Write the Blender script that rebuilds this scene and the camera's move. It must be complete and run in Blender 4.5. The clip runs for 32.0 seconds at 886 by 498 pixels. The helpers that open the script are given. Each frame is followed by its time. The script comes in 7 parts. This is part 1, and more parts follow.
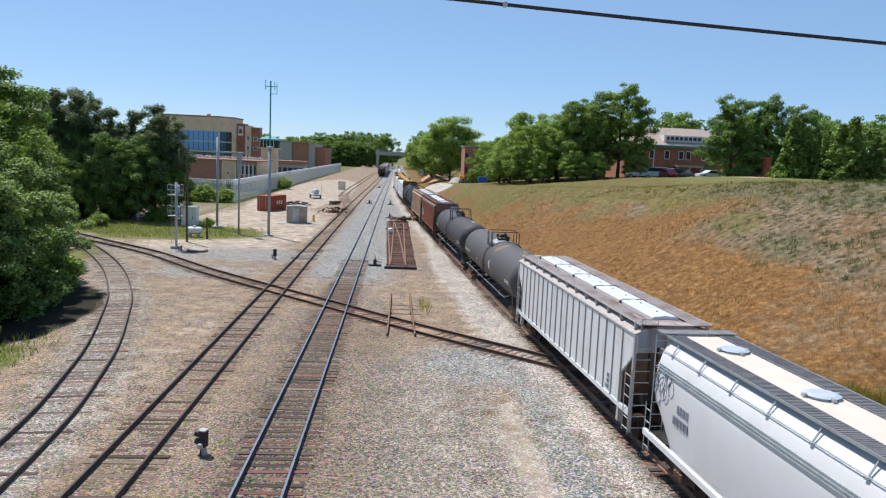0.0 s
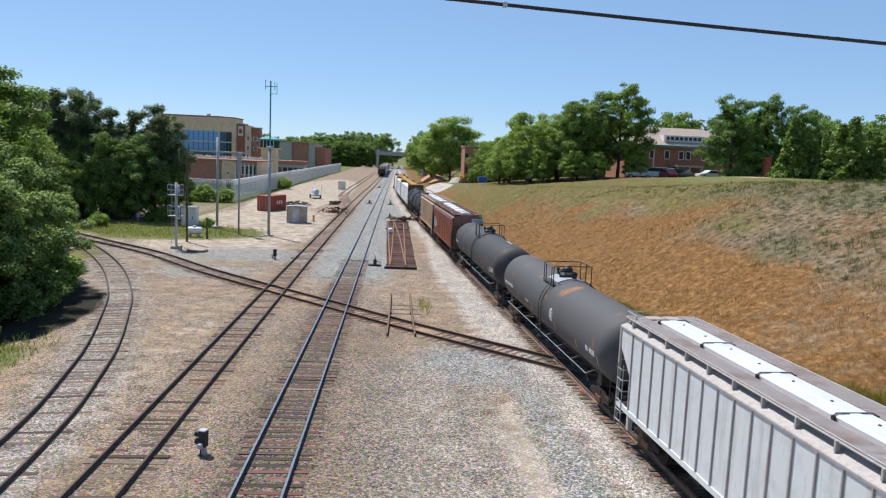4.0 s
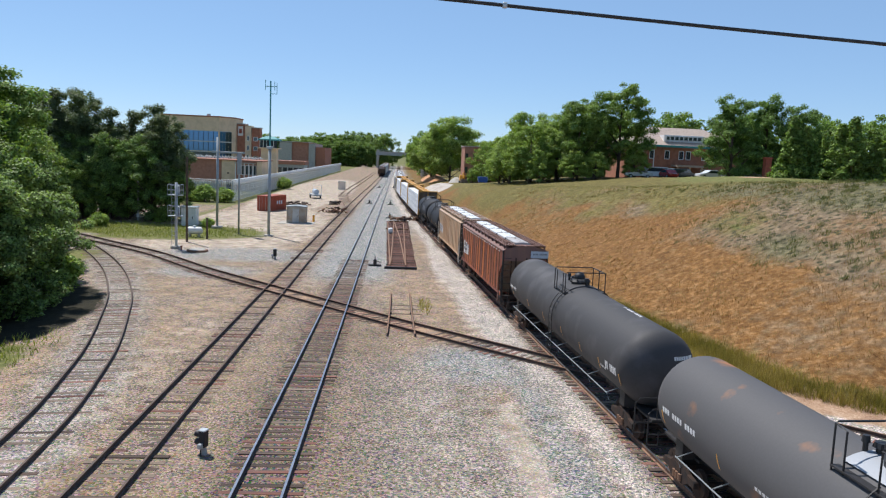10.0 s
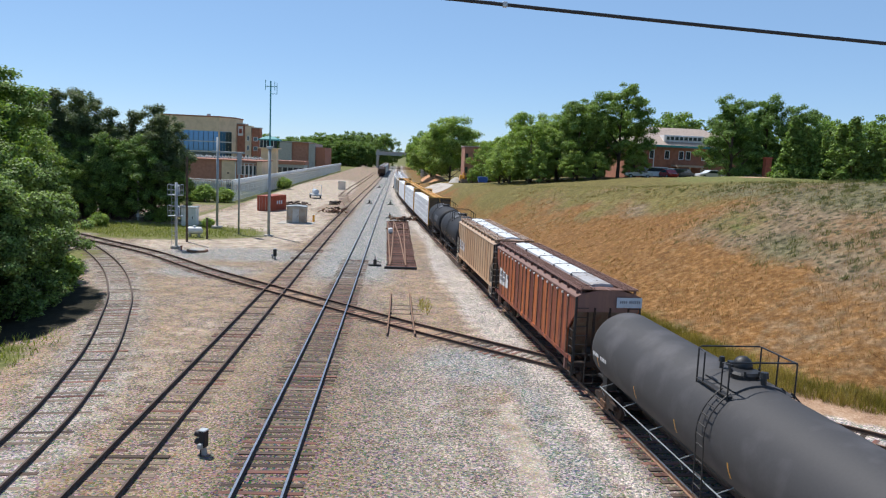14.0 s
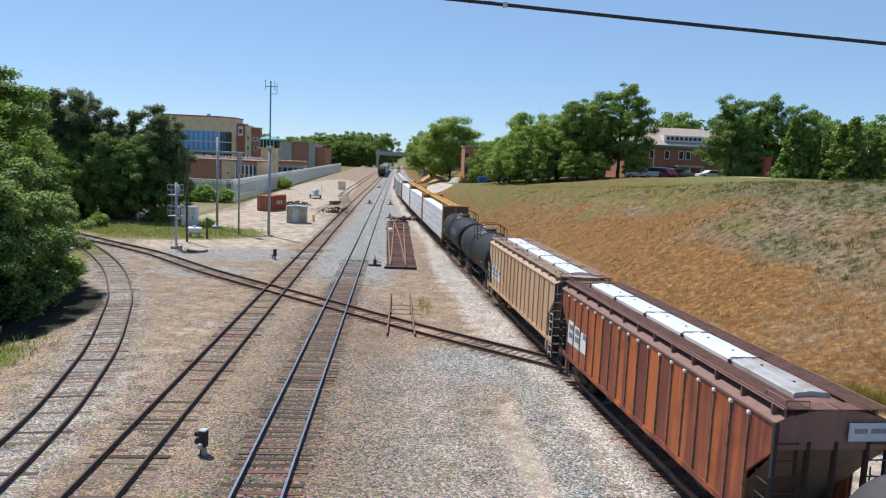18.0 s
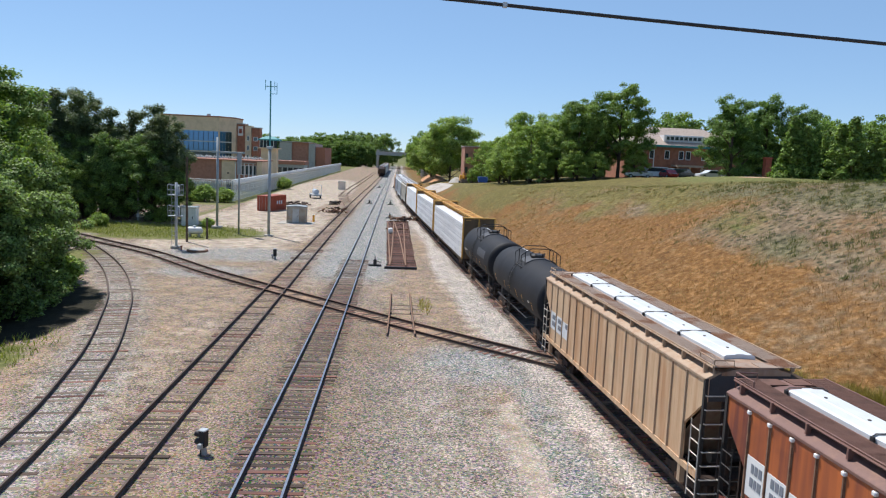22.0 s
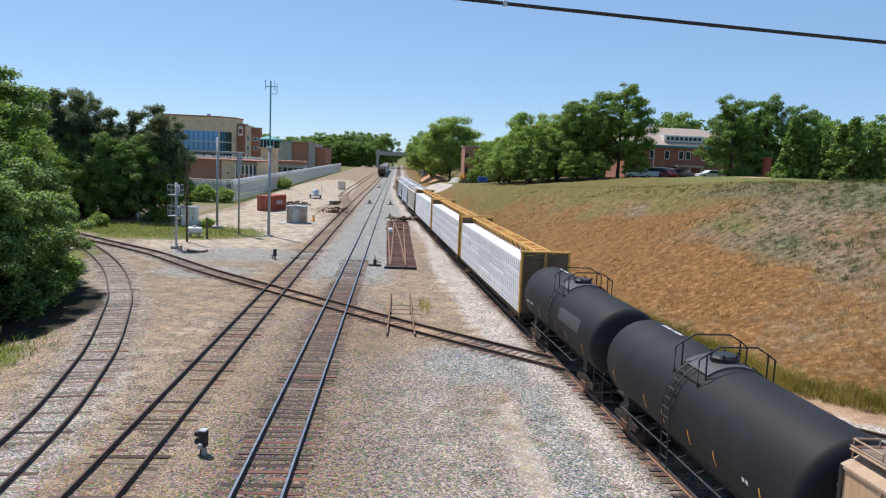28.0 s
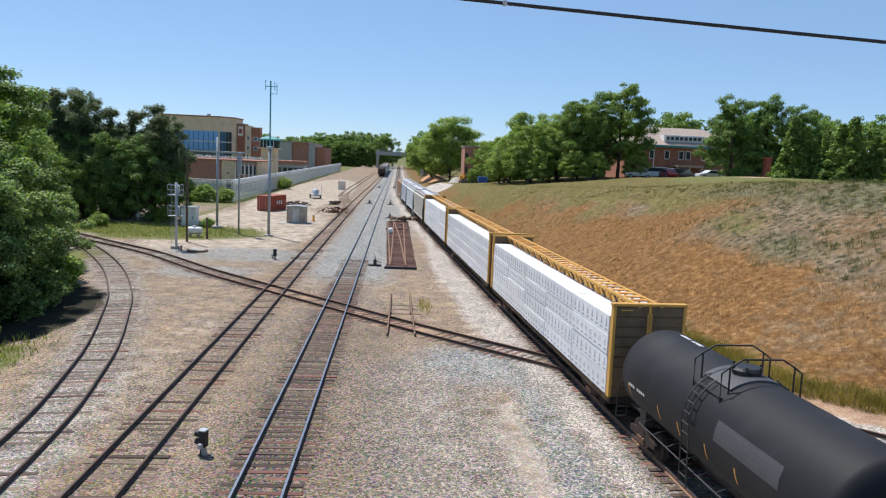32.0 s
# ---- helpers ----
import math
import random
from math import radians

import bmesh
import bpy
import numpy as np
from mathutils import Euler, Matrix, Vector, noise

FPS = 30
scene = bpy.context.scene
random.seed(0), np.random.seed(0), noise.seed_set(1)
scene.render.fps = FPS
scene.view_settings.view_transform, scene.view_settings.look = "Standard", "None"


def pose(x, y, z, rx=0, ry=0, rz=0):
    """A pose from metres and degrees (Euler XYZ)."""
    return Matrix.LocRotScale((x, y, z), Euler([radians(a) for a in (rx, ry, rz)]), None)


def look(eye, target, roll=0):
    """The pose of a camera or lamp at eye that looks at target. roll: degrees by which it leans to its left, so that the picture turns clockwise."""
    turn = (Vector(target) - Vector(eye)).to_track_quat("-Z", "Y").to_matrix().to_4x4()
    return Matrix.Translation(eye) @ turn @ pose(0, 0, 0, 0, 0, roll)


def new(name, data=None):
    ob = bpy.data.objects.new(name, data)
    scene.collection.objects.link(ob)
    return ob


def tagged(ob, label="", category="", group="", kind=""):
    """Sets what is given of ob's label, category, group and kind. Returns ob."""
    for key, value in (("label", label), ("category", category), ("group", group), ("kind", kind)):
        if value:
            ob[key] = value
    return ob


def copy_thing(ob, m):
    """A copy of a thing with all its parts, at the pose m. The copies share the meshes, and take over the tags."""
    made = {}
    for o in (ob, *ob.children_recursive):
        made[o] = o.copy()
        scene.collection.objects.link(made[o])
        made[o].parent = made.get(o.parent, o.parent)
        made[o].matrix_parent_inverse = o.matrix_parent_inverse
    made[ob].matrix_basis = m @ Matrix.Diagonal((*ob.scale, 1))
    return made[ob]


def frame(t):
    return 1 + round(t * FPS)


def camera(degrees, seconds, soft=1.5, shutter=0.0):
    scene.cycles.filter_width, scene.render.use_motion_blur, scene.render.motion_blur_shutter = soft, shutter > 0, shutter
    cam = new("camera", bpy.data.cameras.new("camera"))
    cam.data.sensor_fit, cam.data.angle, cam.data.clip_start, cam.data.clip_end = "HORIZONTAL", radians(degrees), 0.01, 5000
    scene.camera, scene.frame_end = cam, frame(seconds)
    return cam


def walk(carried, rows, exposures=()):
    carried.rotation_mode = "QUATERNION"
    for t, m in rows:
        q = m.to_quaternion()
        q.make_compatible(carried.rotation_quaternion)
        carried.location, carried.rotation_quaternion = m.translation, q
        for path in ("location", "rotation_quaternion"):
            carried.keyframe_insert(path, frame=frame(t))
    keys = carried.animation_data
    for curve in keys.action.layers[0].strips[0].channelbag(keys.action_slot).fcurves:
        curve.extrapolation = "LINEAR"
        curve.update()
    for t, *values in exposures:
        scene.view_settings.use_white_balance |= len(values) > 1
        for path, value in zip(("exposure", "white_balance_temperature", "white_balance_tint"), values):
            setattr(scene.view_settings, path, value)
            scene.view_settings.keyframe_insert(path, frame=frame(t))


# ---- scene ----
# ---- camera ----
cam = camera(60.69, 32.0, soft=1.2)
EYE = Vector((0.0, 0.0, 10.214))
PITCH, YAW, ROLL = radians(6.953), radians(3.588), 2.4986
AIM = EYE + 100 * Vector((math.sin(YAW) * math.cos(PITCH), math.cos(YAW) * math.cos(PITCH), -math.sin(PITCH)))
walk(cam, [(0, look(EYE, AIM, ROLL)), (32.0, look(EYE, AIM, ROLL))], exposures=[(0, 0.11, 6330, 11), (32.0, 0.11, 6330, 11)])

# ---- world, sun ----
SUN_TO = Vector((-0.62, 0.785, 0.0)).normalized() * math.cos(radians(59)) + Vector((0, 0, math.sin(radians(59))))
world = bpy.data.worlds.new("world")
scene.world = world
world.use_nodes = True
wn = world.node_tree
sky = wn.nodes.new("ShaderNodeTexSky")
sky.sky_type = "NISHITA"
sky.sun_disc = False
sky.sun_elevation = radians(59)
sky.sun_rotation = math.atan2(SUN_TO.x, SUN_TO.y)
sky.air_density, sky.dust_density, sky.ozone_density = 1.0, 0.0, 4.0
sky.altitude = 2500
haze = wn.nodes.new("ShaderNodeMix")
haze.data_type = "RGBA"
geo, sepz, fade = wn.nodes.new("ShaderNodeTexCoord"), wn.nodes.new("ShaderNodeSeparateXYZ"), wn.nodes.new("ShaderNodeMapRange")
fade.inputs[1].default_value, fade.inputs[2].default_value = 0.25, 1.0
fade.inputs[3].default_value, fade.inputs[4].default_value = 0.5, 0.1
wn.links.new(geo.outputs["Generated"], sepz.inputs[0])
wn.links.new(sepz.outputs[2], fade.inputs[0])
wn.links.new(fade.outputs[0], haze.inputs[0])
haze.inputs[7].default_value = (2.65, 4.4, 6.75, 1)
wn.links.new(sky.outputs[0], haze.inputs[6])
wn.links.new(haze.outputs[2], wn.nodes["Background"].inputs[0])
wn.nodes["Background"].inputs[1].default_value = 0.115
sun = new("sun", bpy.data.lights.new("sun", "SUN"))
sun.data.energy, sun.data.angle, sun.data.color = 4.8, radians(0.55), (1.0, 0.955, 0.88)
sun.matrix_basis = look(SUN_TO * 300, (0, 0, 0))


# ---- materials ----
def mat(name, col, rough=0.8, metal=0.0, scale=8.0, vary=0.25, fine=60.0, col2=None, mix_lo=0.45, mix_hi=0.65, bump=0.3, bump_d=0.01, rand=0.0, coat=0.0, island=0.0, stretch=(1, 1, 1), spec=0.5):
    """Two scales of noise over a base colour, a second colour in patches, fine relief."""
    m = bpy.data.materials.new(name)
    m.use_nodes = True
    nt = m.node_tree
    N, L = nt.nodes, nt.links
    b = N["Principled BSDF"]
    tc = N.new("ShaderNodeTexCoord")
    mp = N.new("ShaderNodeMapping")
    mp.inputs["Scale"].default_value = stretch
    L.new(tc.outputs["Object"], mp.inputs[0])
    n1, n2 = N.new("ShaderNodeTexNoise"), N.new("ShaderNodeTexNoise")
    n1.inputs["Scale"].default_value, n1.inputs["Detail"].default_value = scale, 5
    n2.inputs["Scale"].default_value, n2.inputs["Detail"].default_value = fine, 3
    L.new(mp.outputs[0], n1.inputs[0])
    L.new(mp.outputs[0], n2.inputs[0])
    ramp = N.new("ShaderNodeMapRange")
    ramp.inputs[1].default_value, ramp.inputs[2].default_value = mix_lo, mix_hi
    L.new(n1.outputs[0], ramp.inputs[0])
    mixc = N.new("ShaderNodeMix")
    mixc.data_type = "RGBA"
    mixc.inputs[6].default_value = (*col, 1)
    mixc.inputs[7].default_value = (*(col2 or [c * (1 - vary) for c in col]), 1)
    L.new(ramp.outputs[0], mixc.inputs[0])
    hs = N.new("ShaderNodeHueSaturation")
    L.new(mixc.outputs[2], hs.inputs["Color"])
    val = N.new("ShaderNodeMath")
    val.operation = "MULTIPLY_ADD"
    val.inputs[1].default_value, val.inputs[2].default_value = vary * 2, 1 - vary
    L.new(n2.outputs[0], val.inputs[0])
    out = val
    if rand or island:
        if island:
            src = N.new("ShaderNodeNewGeometry").outputs["Random Per Island"]
        else:
            src = N.new("ShaderNodeObjectInfo").outputs["Random"]
        k = island or rand
        r2 = N.new("ShaderNodeMath")
        r2.operation = "MULTIPLY_ADD"
        r2.inputs[1].default_value, r2.inputs[2].default_value = 2 * k, 1 - k
        L.new(src, r2.inputs[0])
        out = N.new("ShaderNodeMath")
        out.operation = "MULTIPLY"
        L.new(val.outputs[0], out.inputs[0])
        L.new(r2.outputs[0], out.inputs[1])
    L.new(out.outputs[0], hs.inputs["Value"])
    L.new(hs.outputs[0], b.inputs["Base Color"])
    b.inputs["Roughness"].default_value, b.inputs["Metallic"].default_value = rough, metal
    b.inputs["Specular IOR Level"].default_value = spec
    if coat:
        b.inputs["Coat Weight"].default_value = coat
    if bump:
        bp = N.new("ShaderNodeBump")
        bp.inputs["Strength"].default_value, bp.inputs["Distance"].default_value = bump, bump_d
        L.new(n2.outputs[0], bp.inputs["Height"])
        L.new(bp.outputs[0], b.inputs["Normal"])
    return m


def glass(name, col=(0.5, 0.62, 0.7)):
    m = bpy.data.materials.new(name)
    m.use_nodes = True
    b = m.node_tree.nodes["Principled BSDF"]
    b.inputs["Base Color"].default_value = (*col, 1)
    b.inputs["Roughness"].default_value = 0.08
    b.inputs["Metallic"].default_value = 0.55
    return m


def leaf_mat(name, col, col2, vary=0.35, through_light=0.24):
    m = mat(name, col, rough=0.55, col2=col2, scale=0.35, fine=3.0, vary=0.2, island=vary, bump=0, spec=0.15)
    nt = m.node_tree
    N, L = nt.nodes, nt.links
    b, o = N["Principled BSDF"], N["Material Output"]
    tr, mx = N.new("ShaderNodeBsdfTranslucent"), N.new("ShaderNodeMixShader")
    src = b.inputs["Base Color"].links[0].from_socket
    br = N.new("ShaderNodeMix")
    br.data_type = "RGBA"
    br.blend_type = "MULTIPLY"
    br.inputs[0].default_value = 1
    br.inputs[7].default_value = (1.5, 1.7, 0.6, 1)
    L.new(src, br.inputs[6])
    L.new(br.outputs[2], tr.inputs[0])
    mx.inputs[0].default_value = through_light
    L.new(b.outputs[0], mx.inputs[1])
    L.new(tr.outputs[0], mx.inputs[2])
    L.new(mx.outputs[0], o.inputs[0])
    return m


def rust_streaks(name, base, rust, amount=0.5, rough=0.6, scale=1.2, dark=(0.06, 0.03, 0.02), rand=0.0, smooth=False):
    """Painted steel with vertical streaks of rust and grime."""
    m = bpy.data.materials.new(name)
    m.use_nodes = True
    N, L = m.node_tree.nodes, m.node_tree.links
    b = N["Principled BSDF"]
    tc = N.new("ShaderNodeTexCoord")
    cols = (*base, 1)
    sock = None
    for st, sc, lo, hi, colr in (((2.2, 2.2, 0.18), scale, 0.62 - amount * 0.25, 0.78 - amount * 0.1, rust), ((6, 6, 0.35), scale * 1.6, 0.6, 0.85, dark), ((0.7, 0.7, 0.9), scale * 1.3, 0.5, 0.8, [c * 0.72 for c in base])):
        mp, n, mr, mx = N.new("ShaderNodeMapping"), N.new("ShaderNodeTexNoise"), N.new("ShaderNodeMapRange"), N.new("ShaderNodeMix")
        mp.inputs["Scale"].default_value = st
        n.inputs["Scale"].default_value, n.inputs["Detail"].default_value, n.inputs["Roughness"].default_value = sc, 4 if smooth else 8, 0.5 if smooth else 0.65
        mr.inputs[1].default_value, mr.inputs[2].default_value = lo, hi
        mr.inputs[4].default_value = 0.85
        mx.data_type = "RGBA"
        L.new(tc.outputs["Object"], mp.inputs[0])
        L.new(mp.outputs[0], n.inputs[0])
        if rand and sock is None:
            oi, sh = N.new("ShaderNodeObjectInfo"), N.new("ShaderNodeMath")
            sh.operation = "MULTIPLY_ADD"
            sh.inputs[1].default_value = rand
            L.new(oi.outputs["Random"], sh.inputs[0])
            L.new(n.outputs[0], sh.inputs[2])
            L.new(sh.outputs[0], mr.inputs[0])
        else:
            L.new(n.outputs[0], mr.inputs[0])
        L.new(mr.outputs[0], mx.inputs[0])
        if sock is None:
            mx.inputs[6].default_value = cols
        else:
            L.new(sock, mx.inputs[6])
        mx.inputs[7].default_value = (*colr, 1)
        sock = mx.outputs[2]
    L.new(sock, b.inputs["Base Color"])
    b.inputs["Roughness"].default_value = rough
    return m


M = {}
M["rail_shiny"] = mat("rail_shiny", (0.42, 0.44, 0.48), rough=0.32, metal=0.9, scale=3, vary=0.2)
M["rail_rust"] = mat("rail_rust", (0.10, 0.062, 0.045), rough=0.75, scale=6, vary=0.4, col2=(0.06, 0.045, 0.04))
M["rail_brown"] = mat("rail_brown", (0.27, 0.15, 0.09), rough=0.85, scale=4, vary=0.4, col2=(0.16, 0.09, 0.06))
M["tie"] = mat("tie", (0.125, 0.083, 0.062), rough=0.95, scale=2.5, vary=0.35, col2=(0.075, 0.057, 0.047), fine=25, bump=0.6, bump_d=0.02, rand=0.4, stretch=(0.3, 3, 3))
M["tie_red"] = mat("tie_red", (0.19, 0.082, 0.058), rough=0.95, scale=2.5, vary=0.35, col2=(0.14, 0.08, 0.07), fine=25, bump=0.6, bump_d=0.02, rand=0.4, stretch=(0.3, 3, 3))
M["tie_pale"] = mat("tie_pale", (0.22, 0.165, 0.12), rough=0.95, scale=2.5, vary=0.3, col2=(0.2, 0.15, 0.12), fine=25, bump=0.6, bump_d=0.02, rand=0.3, stretch=(0.3, 3, 3))
M["steel_dark"] = mat("steel_dark", (0.03, 0.028, 0.028), rough=0.6, scale=3, vary=0.35)
M["truck"] = mat("truck", (0.05, 0.03, 0.022), rough=0.85, scale=4, vary=0.4, col2=(0.028, 0.023, 0.022), spec=0.3)
M["galv"] = mat("galv", (0.48, 0.51, 0.52), rough=0.45, metal=0.5, scale=2, vary=0.15)
M["pole_grey"] = mat("pole_grey", (0.34, 0.37, 0.38), rough=0.5, metal=0.3, scale=2, vary=0.15)
M["teal"] = mat("teal", (0.05, 0.30, 0.30), rough=0.5, scale=2, vary=0.2)
M["white"] = mat("white", (0.78, 0.78, 0.77), rough=0.6, scale=1.2, vary=0.1)
M["black"] = mat("black", (0.02, 0.02, 0.022), rough=0.5, scale=4, vary=0.2)
M["concrete"] = mat("concrete", (0.42, 0.40, 0.36), rough=0.9, scale=1.5, vary=0.2, fine=30)
M["brick"] = mat("brick", (0.40, 0.165, 0.10), rough=0.9, scale=1.5, vary=0.25, fine=12)
M["tan"] = mat("tan", (0.72, 0.55, 0.37), rough=0.9, scale=0.6, vary=0.15)
M["roof_tan"] = mat("roof_tan", (0.45, 0.36, 0.30), rough=0.9, scale=3, vary=0.2, fine=20)
M["glass"] = glass("glass")
M["glass_dark"] = glass("glass_dark", (0.08, 0.1, 0.12))
M["bark"] = mat("bark", (0.12, 0.085, 0.06), rough=0.95, scale=3, vary=0.4, fine=30, bump=0.8, bump_d=0.03)
M["leaf"] = leaf_mat("leaf", (0.17, 0.25, 0.066), (0.25, 0.33, 0.092), 0.5)
M["leaf_light"] = leaf_mat("leaf_light", (0.24, 0.325, 0.085), (0.33, 0.40, 0.12), 0.5, 0.28)
M["leaf_dark"] = leaf_mat("leaf_dark", (0.145, 0.225, 0.066), (0.22, 0.31, 0.095), 0.6)
M["leaf_bush"] = leaf_mat("leaf_bush", (0.155, 0.225, 0.07), (0.26, 0.34, 0.11), 0.75, 0.24)
M["pine"] = leaf_mat("pine", (0.105, 0.14, 0.066), (0.15, 0.185, 0.085), 0.5, 0.2)
M["rust_red"] = rust_streaks("rust_red", (0.36, 0.085, 0.05), (0.30, 0.13, 0.06), 0.4)


# ---- mesh helpers ----
def box_bm(bm, x0, x1, y0, y1, z0, z1, m=None):
    vs = [bm.verts.new((x, y, z)) for z in (z0, z1) for y in (y0, y1) for x in (x0, x1)]
    for f in ((0, 2, 3, 1), (4, 5, 7, 6), (0, 1, 5, 4), (2, 6, 7, 3), (0, 4, 6, 2), (1, 3, 7, 5)):
        bm.faces.new([vs[i] for i in f])
    if m is not None:
        bmesh.ops.transform(bm, matrix=m, verts=vs)
    return vs


def tube_bm(bm, pts, r, seg=8, cap=True):
    """A tube along points; r is one radius or one for each point."""
    pts = [Vector(p) for p in pts]
    rs = r if isinstance(r, (list, tuple)) else [r] * len(pts)
    rings = []
    for i, p in enumerate(pts):
        d = (pts[min(i + 1, len(pts) - 1)] - pts[max(i - 1, 0)]).normalized()
        a = d.orthogonal().normalized() if abs(d.z) > 0.99 else d.cross(Vector((0, 0, 1))).normalized()
        b = d.cross(a)
        rings.append([bm.verts.new(p + rs[i] * (a * math.cos(2 * math.pi * k / seg) + b * math.sin(2 * math.pi * k / seg))) for k in range(seg)])
    for r0, r1 in zip(rings, rings[1:]):
        for k in range(seg):
            bm.faces.new((r0[k], r0[(k + 1) % seg], r1[(k + 1) % seg], r1[k]))
    if cap:
        bm.faces.new(rings[0][::-1])
        bm.faces.new(rings[-1])


def prism_bm(bm, outline, y0, y1):
    """An x-z outline drawn out along y."""
    a = [bm.verts.new((x, y0, z)) for x, z in outline]
    b = [bm.verts.new((x, y1, z)) for x, z in outline]
    n = len(outline)
    for i in range(n):
        bm.faces.new((a[i], a[(i + 1) % n], b[(i + 1) % n], b[i]))
    bm.faces.new(a[::-1])
    bm.faces.new(b)


def mesh_of(bm, name, material, smooth=False):
    bmesh.ops.recalc_face_normals(bm, faces=bm.faces[:])
    me = bpy.data.meshes.new(name)
    bm.to_mesh(me)
    bm.free()
    me.materials.append(material)
    if smooth:
        me.shade_smooth()
    return me


def part(name, bm, material, parent=None, label="", smooth=False, m=None):
    ob = new(name, mesh_of(bm, name, material, smooth))
    ob.parent = parent
    if m is not None:
        ob.matrix_basis = m
    if label:
        ob["label"] = label
    return ob


def share(name, me, parent, m):
    ob = new(name, me)
    ob.parent = parent
    ob.matrix_basis = m
    return ob


def boxes(*bs):
    bm = bmesh.new()
    for b in bs:
        box_bm(bm, *b)
    return bm


def tubes(r, *paths, seg=6):
    bm = bmesh.new()
    for p in paths:
        tube_bm(bm, p, r, seg)
    return bm


def bevelled(bm, w=0.02, seg=2):
    bmesh.ops.bevel(bm, geom=bm.edges[:], offset=w, segments=seg, affect="EDGES", profile=0.5)
    return bm


def thing(name, label, category, group="", kind="", at=None):
    ob = new(name)
    tagged(ob, label, category, group, kind)
    if at is not None:
        ob.matrix_basis = at
    return ob


def raw_mesh(name, verts, faces, material, smooth=False):
    me = bpy.data.meshes.new(name)
    me.from_pydata(verts, [], faces)
    me.materials.append(material)
    if smooth:
        me.shade_smooth()
    return me


def quads_mesh(name, V, material):
    """n x 4 x 3 corners to a mesh of loose quads."""
    n = len(V)
    me = bpy.data.meshes.new(name)
    me.vertices.add(n * 4)
    me.vertices.foreach_set("co", V.reshape(-1).astype(np.float32))
    me.loops.add(n * 4)
    me.loops.foreach_set("vertex_index", np.arange(n * 4, dtype=np.int32))
    me.polygons.add(n)
    me.polygons.foreach_set("loop_start", np.arange(0, n * 4, 4, dtype=np.int32))
    me.update(calc_edges=True)
    me.materials.append(material)
    return me


def spline(points, step=0.5):
    """A smooth line through plan points, at even steps: list of (x, y, heading vector)."""
    P = [Vector((*p, 0)) for p in points]
    P = [2 * P[0] - P[1]] + P + [2 * P[-1] - P[-2]]
    dense = []
    for i in range(1, len(P) - 2):
        a, b, c, d = P[i - 1:i + 3]
        n = max(4, int((c - b).length / 0.5))
        for k in range(n):
            t = k / n
            dense.append(0.5 * (2 * b + (c - a) * t + (2 * a - 5 * b + 4 * c - d) * t * t + (3 * b - a - 3 * c + d) * t ** 3))
    dense.append(P[-2])
    out, left = [], 0.0
    for p, q in zip(dense, dense[1:]):
        seg = (q - p).length
        while left <= seg:
            v = (q - p).normalized()
            out.append((p + v * left, v))
            left += step
        left -= seg
    return out


# ---- plan: track lines (rail tops at z = 0) ----
GROUND = -0.2
TRAIN_LINE = [(12.6, -10), (11.9, 0), (11.24, 10), (10.56, 20), (9.88, 30), (9.22, 40), (8.56, 50), (7.92, 60), (6.70, 80), (5.55, 100), (4.4, 120), (2.85, 150), (1.5, 180), (0.6, 210), (0.25, 240), (0.2, 300), (0.2, 420), (0.2, 620)]
TX, TY = np.array([p[0] for p in TRAIN_LINE]), np.array([p[1] for p in TRAIN_LINE])


def train_x(y):
    """Catmull-Rom over the points of the line."""
    i = int(np.clip(np.searchsorted(TY, y) - 1, 0, len(TY) - 2))
    h = TY[i + 1] - TY[i]
    t = (y - TY[i]) / h
    m0 = (TX[i + 1] - TX[max(i - 1, 0)]) / (TY[i + 1] - TY[max(i - 1, 0)]) * h
    j = min(i + 2, len(TY) - 1)
    m1 = (TX[j] - TX[i]) / (TY[j] - TY[i]) * h
    return (2 * t ** 3 - 3 * t * t + 1) * TX[i] + (t ** 3 - 2 * t * t + t) * m0 + (-2 * t ** 3 + 3 * t * t) * TX[i + 1] + (t ** 3 - t * t) * m1


LINE_MID = [(-3.88, 8), (-3.88, 160), (-3.88, 620)]
LINE_LEFT = [(-8.62, 8), (-8.7, 30), (-8.9, 80), (-8.9, 140), (-8.6, 200), (-8.0, 300), (-7.8, 620)]
LINE_CURVE = [(-11.9, 10), (-12.0, 18), (-12.3, 23.7), (-12.8, 28.6), (-13.5, 32.6), (-14.6, 38), (-16.4, 44.6), (-19.0, 53), (-23.0, 62.7), (-28.0, 72.2), (-34.2, 82.0), (-41.5, 92), (-50, 103)]
LINE_CROSS = [(-52, 102), (-44, 94), (-36.9, 87), (-30.2, 80.2), (-23.0, 73.0), (-16.2, 64.2), (-10.1, 57.3), (-4.6, 51.3), (1.2, 44.9), (7.7, 38.4), (9.3, 36.8), (14.2, 32.2), (19.0, 27.6), (26.0, 20.4), (36.0, 10.0)]
LINE_SPUR = [(-8.9, 138), (-9.3, 146), (-10.6, 158), (-12.4, 176), (-13.4, 192), (-13.6, 230), (-13.2, 300), (-13.0, 430)]


# ---- ground: one sheet with the cutting's slope ----
def smooth01(a, b, v):
    t = np.clip((v - a) / (b - a), 0, 1)
    return t * t * (3 - 2 * t)


def base_x(y):
    """Foot of the grassy slope."""
    far = np.interp(y, TY, TX) + 4.6
    close = np.interp(y, [-100, 34.5, 45, 60], [152.1, 17.6, 15.2, 12.6])
    return np.where(np.asarray(y) < 60, close, far)


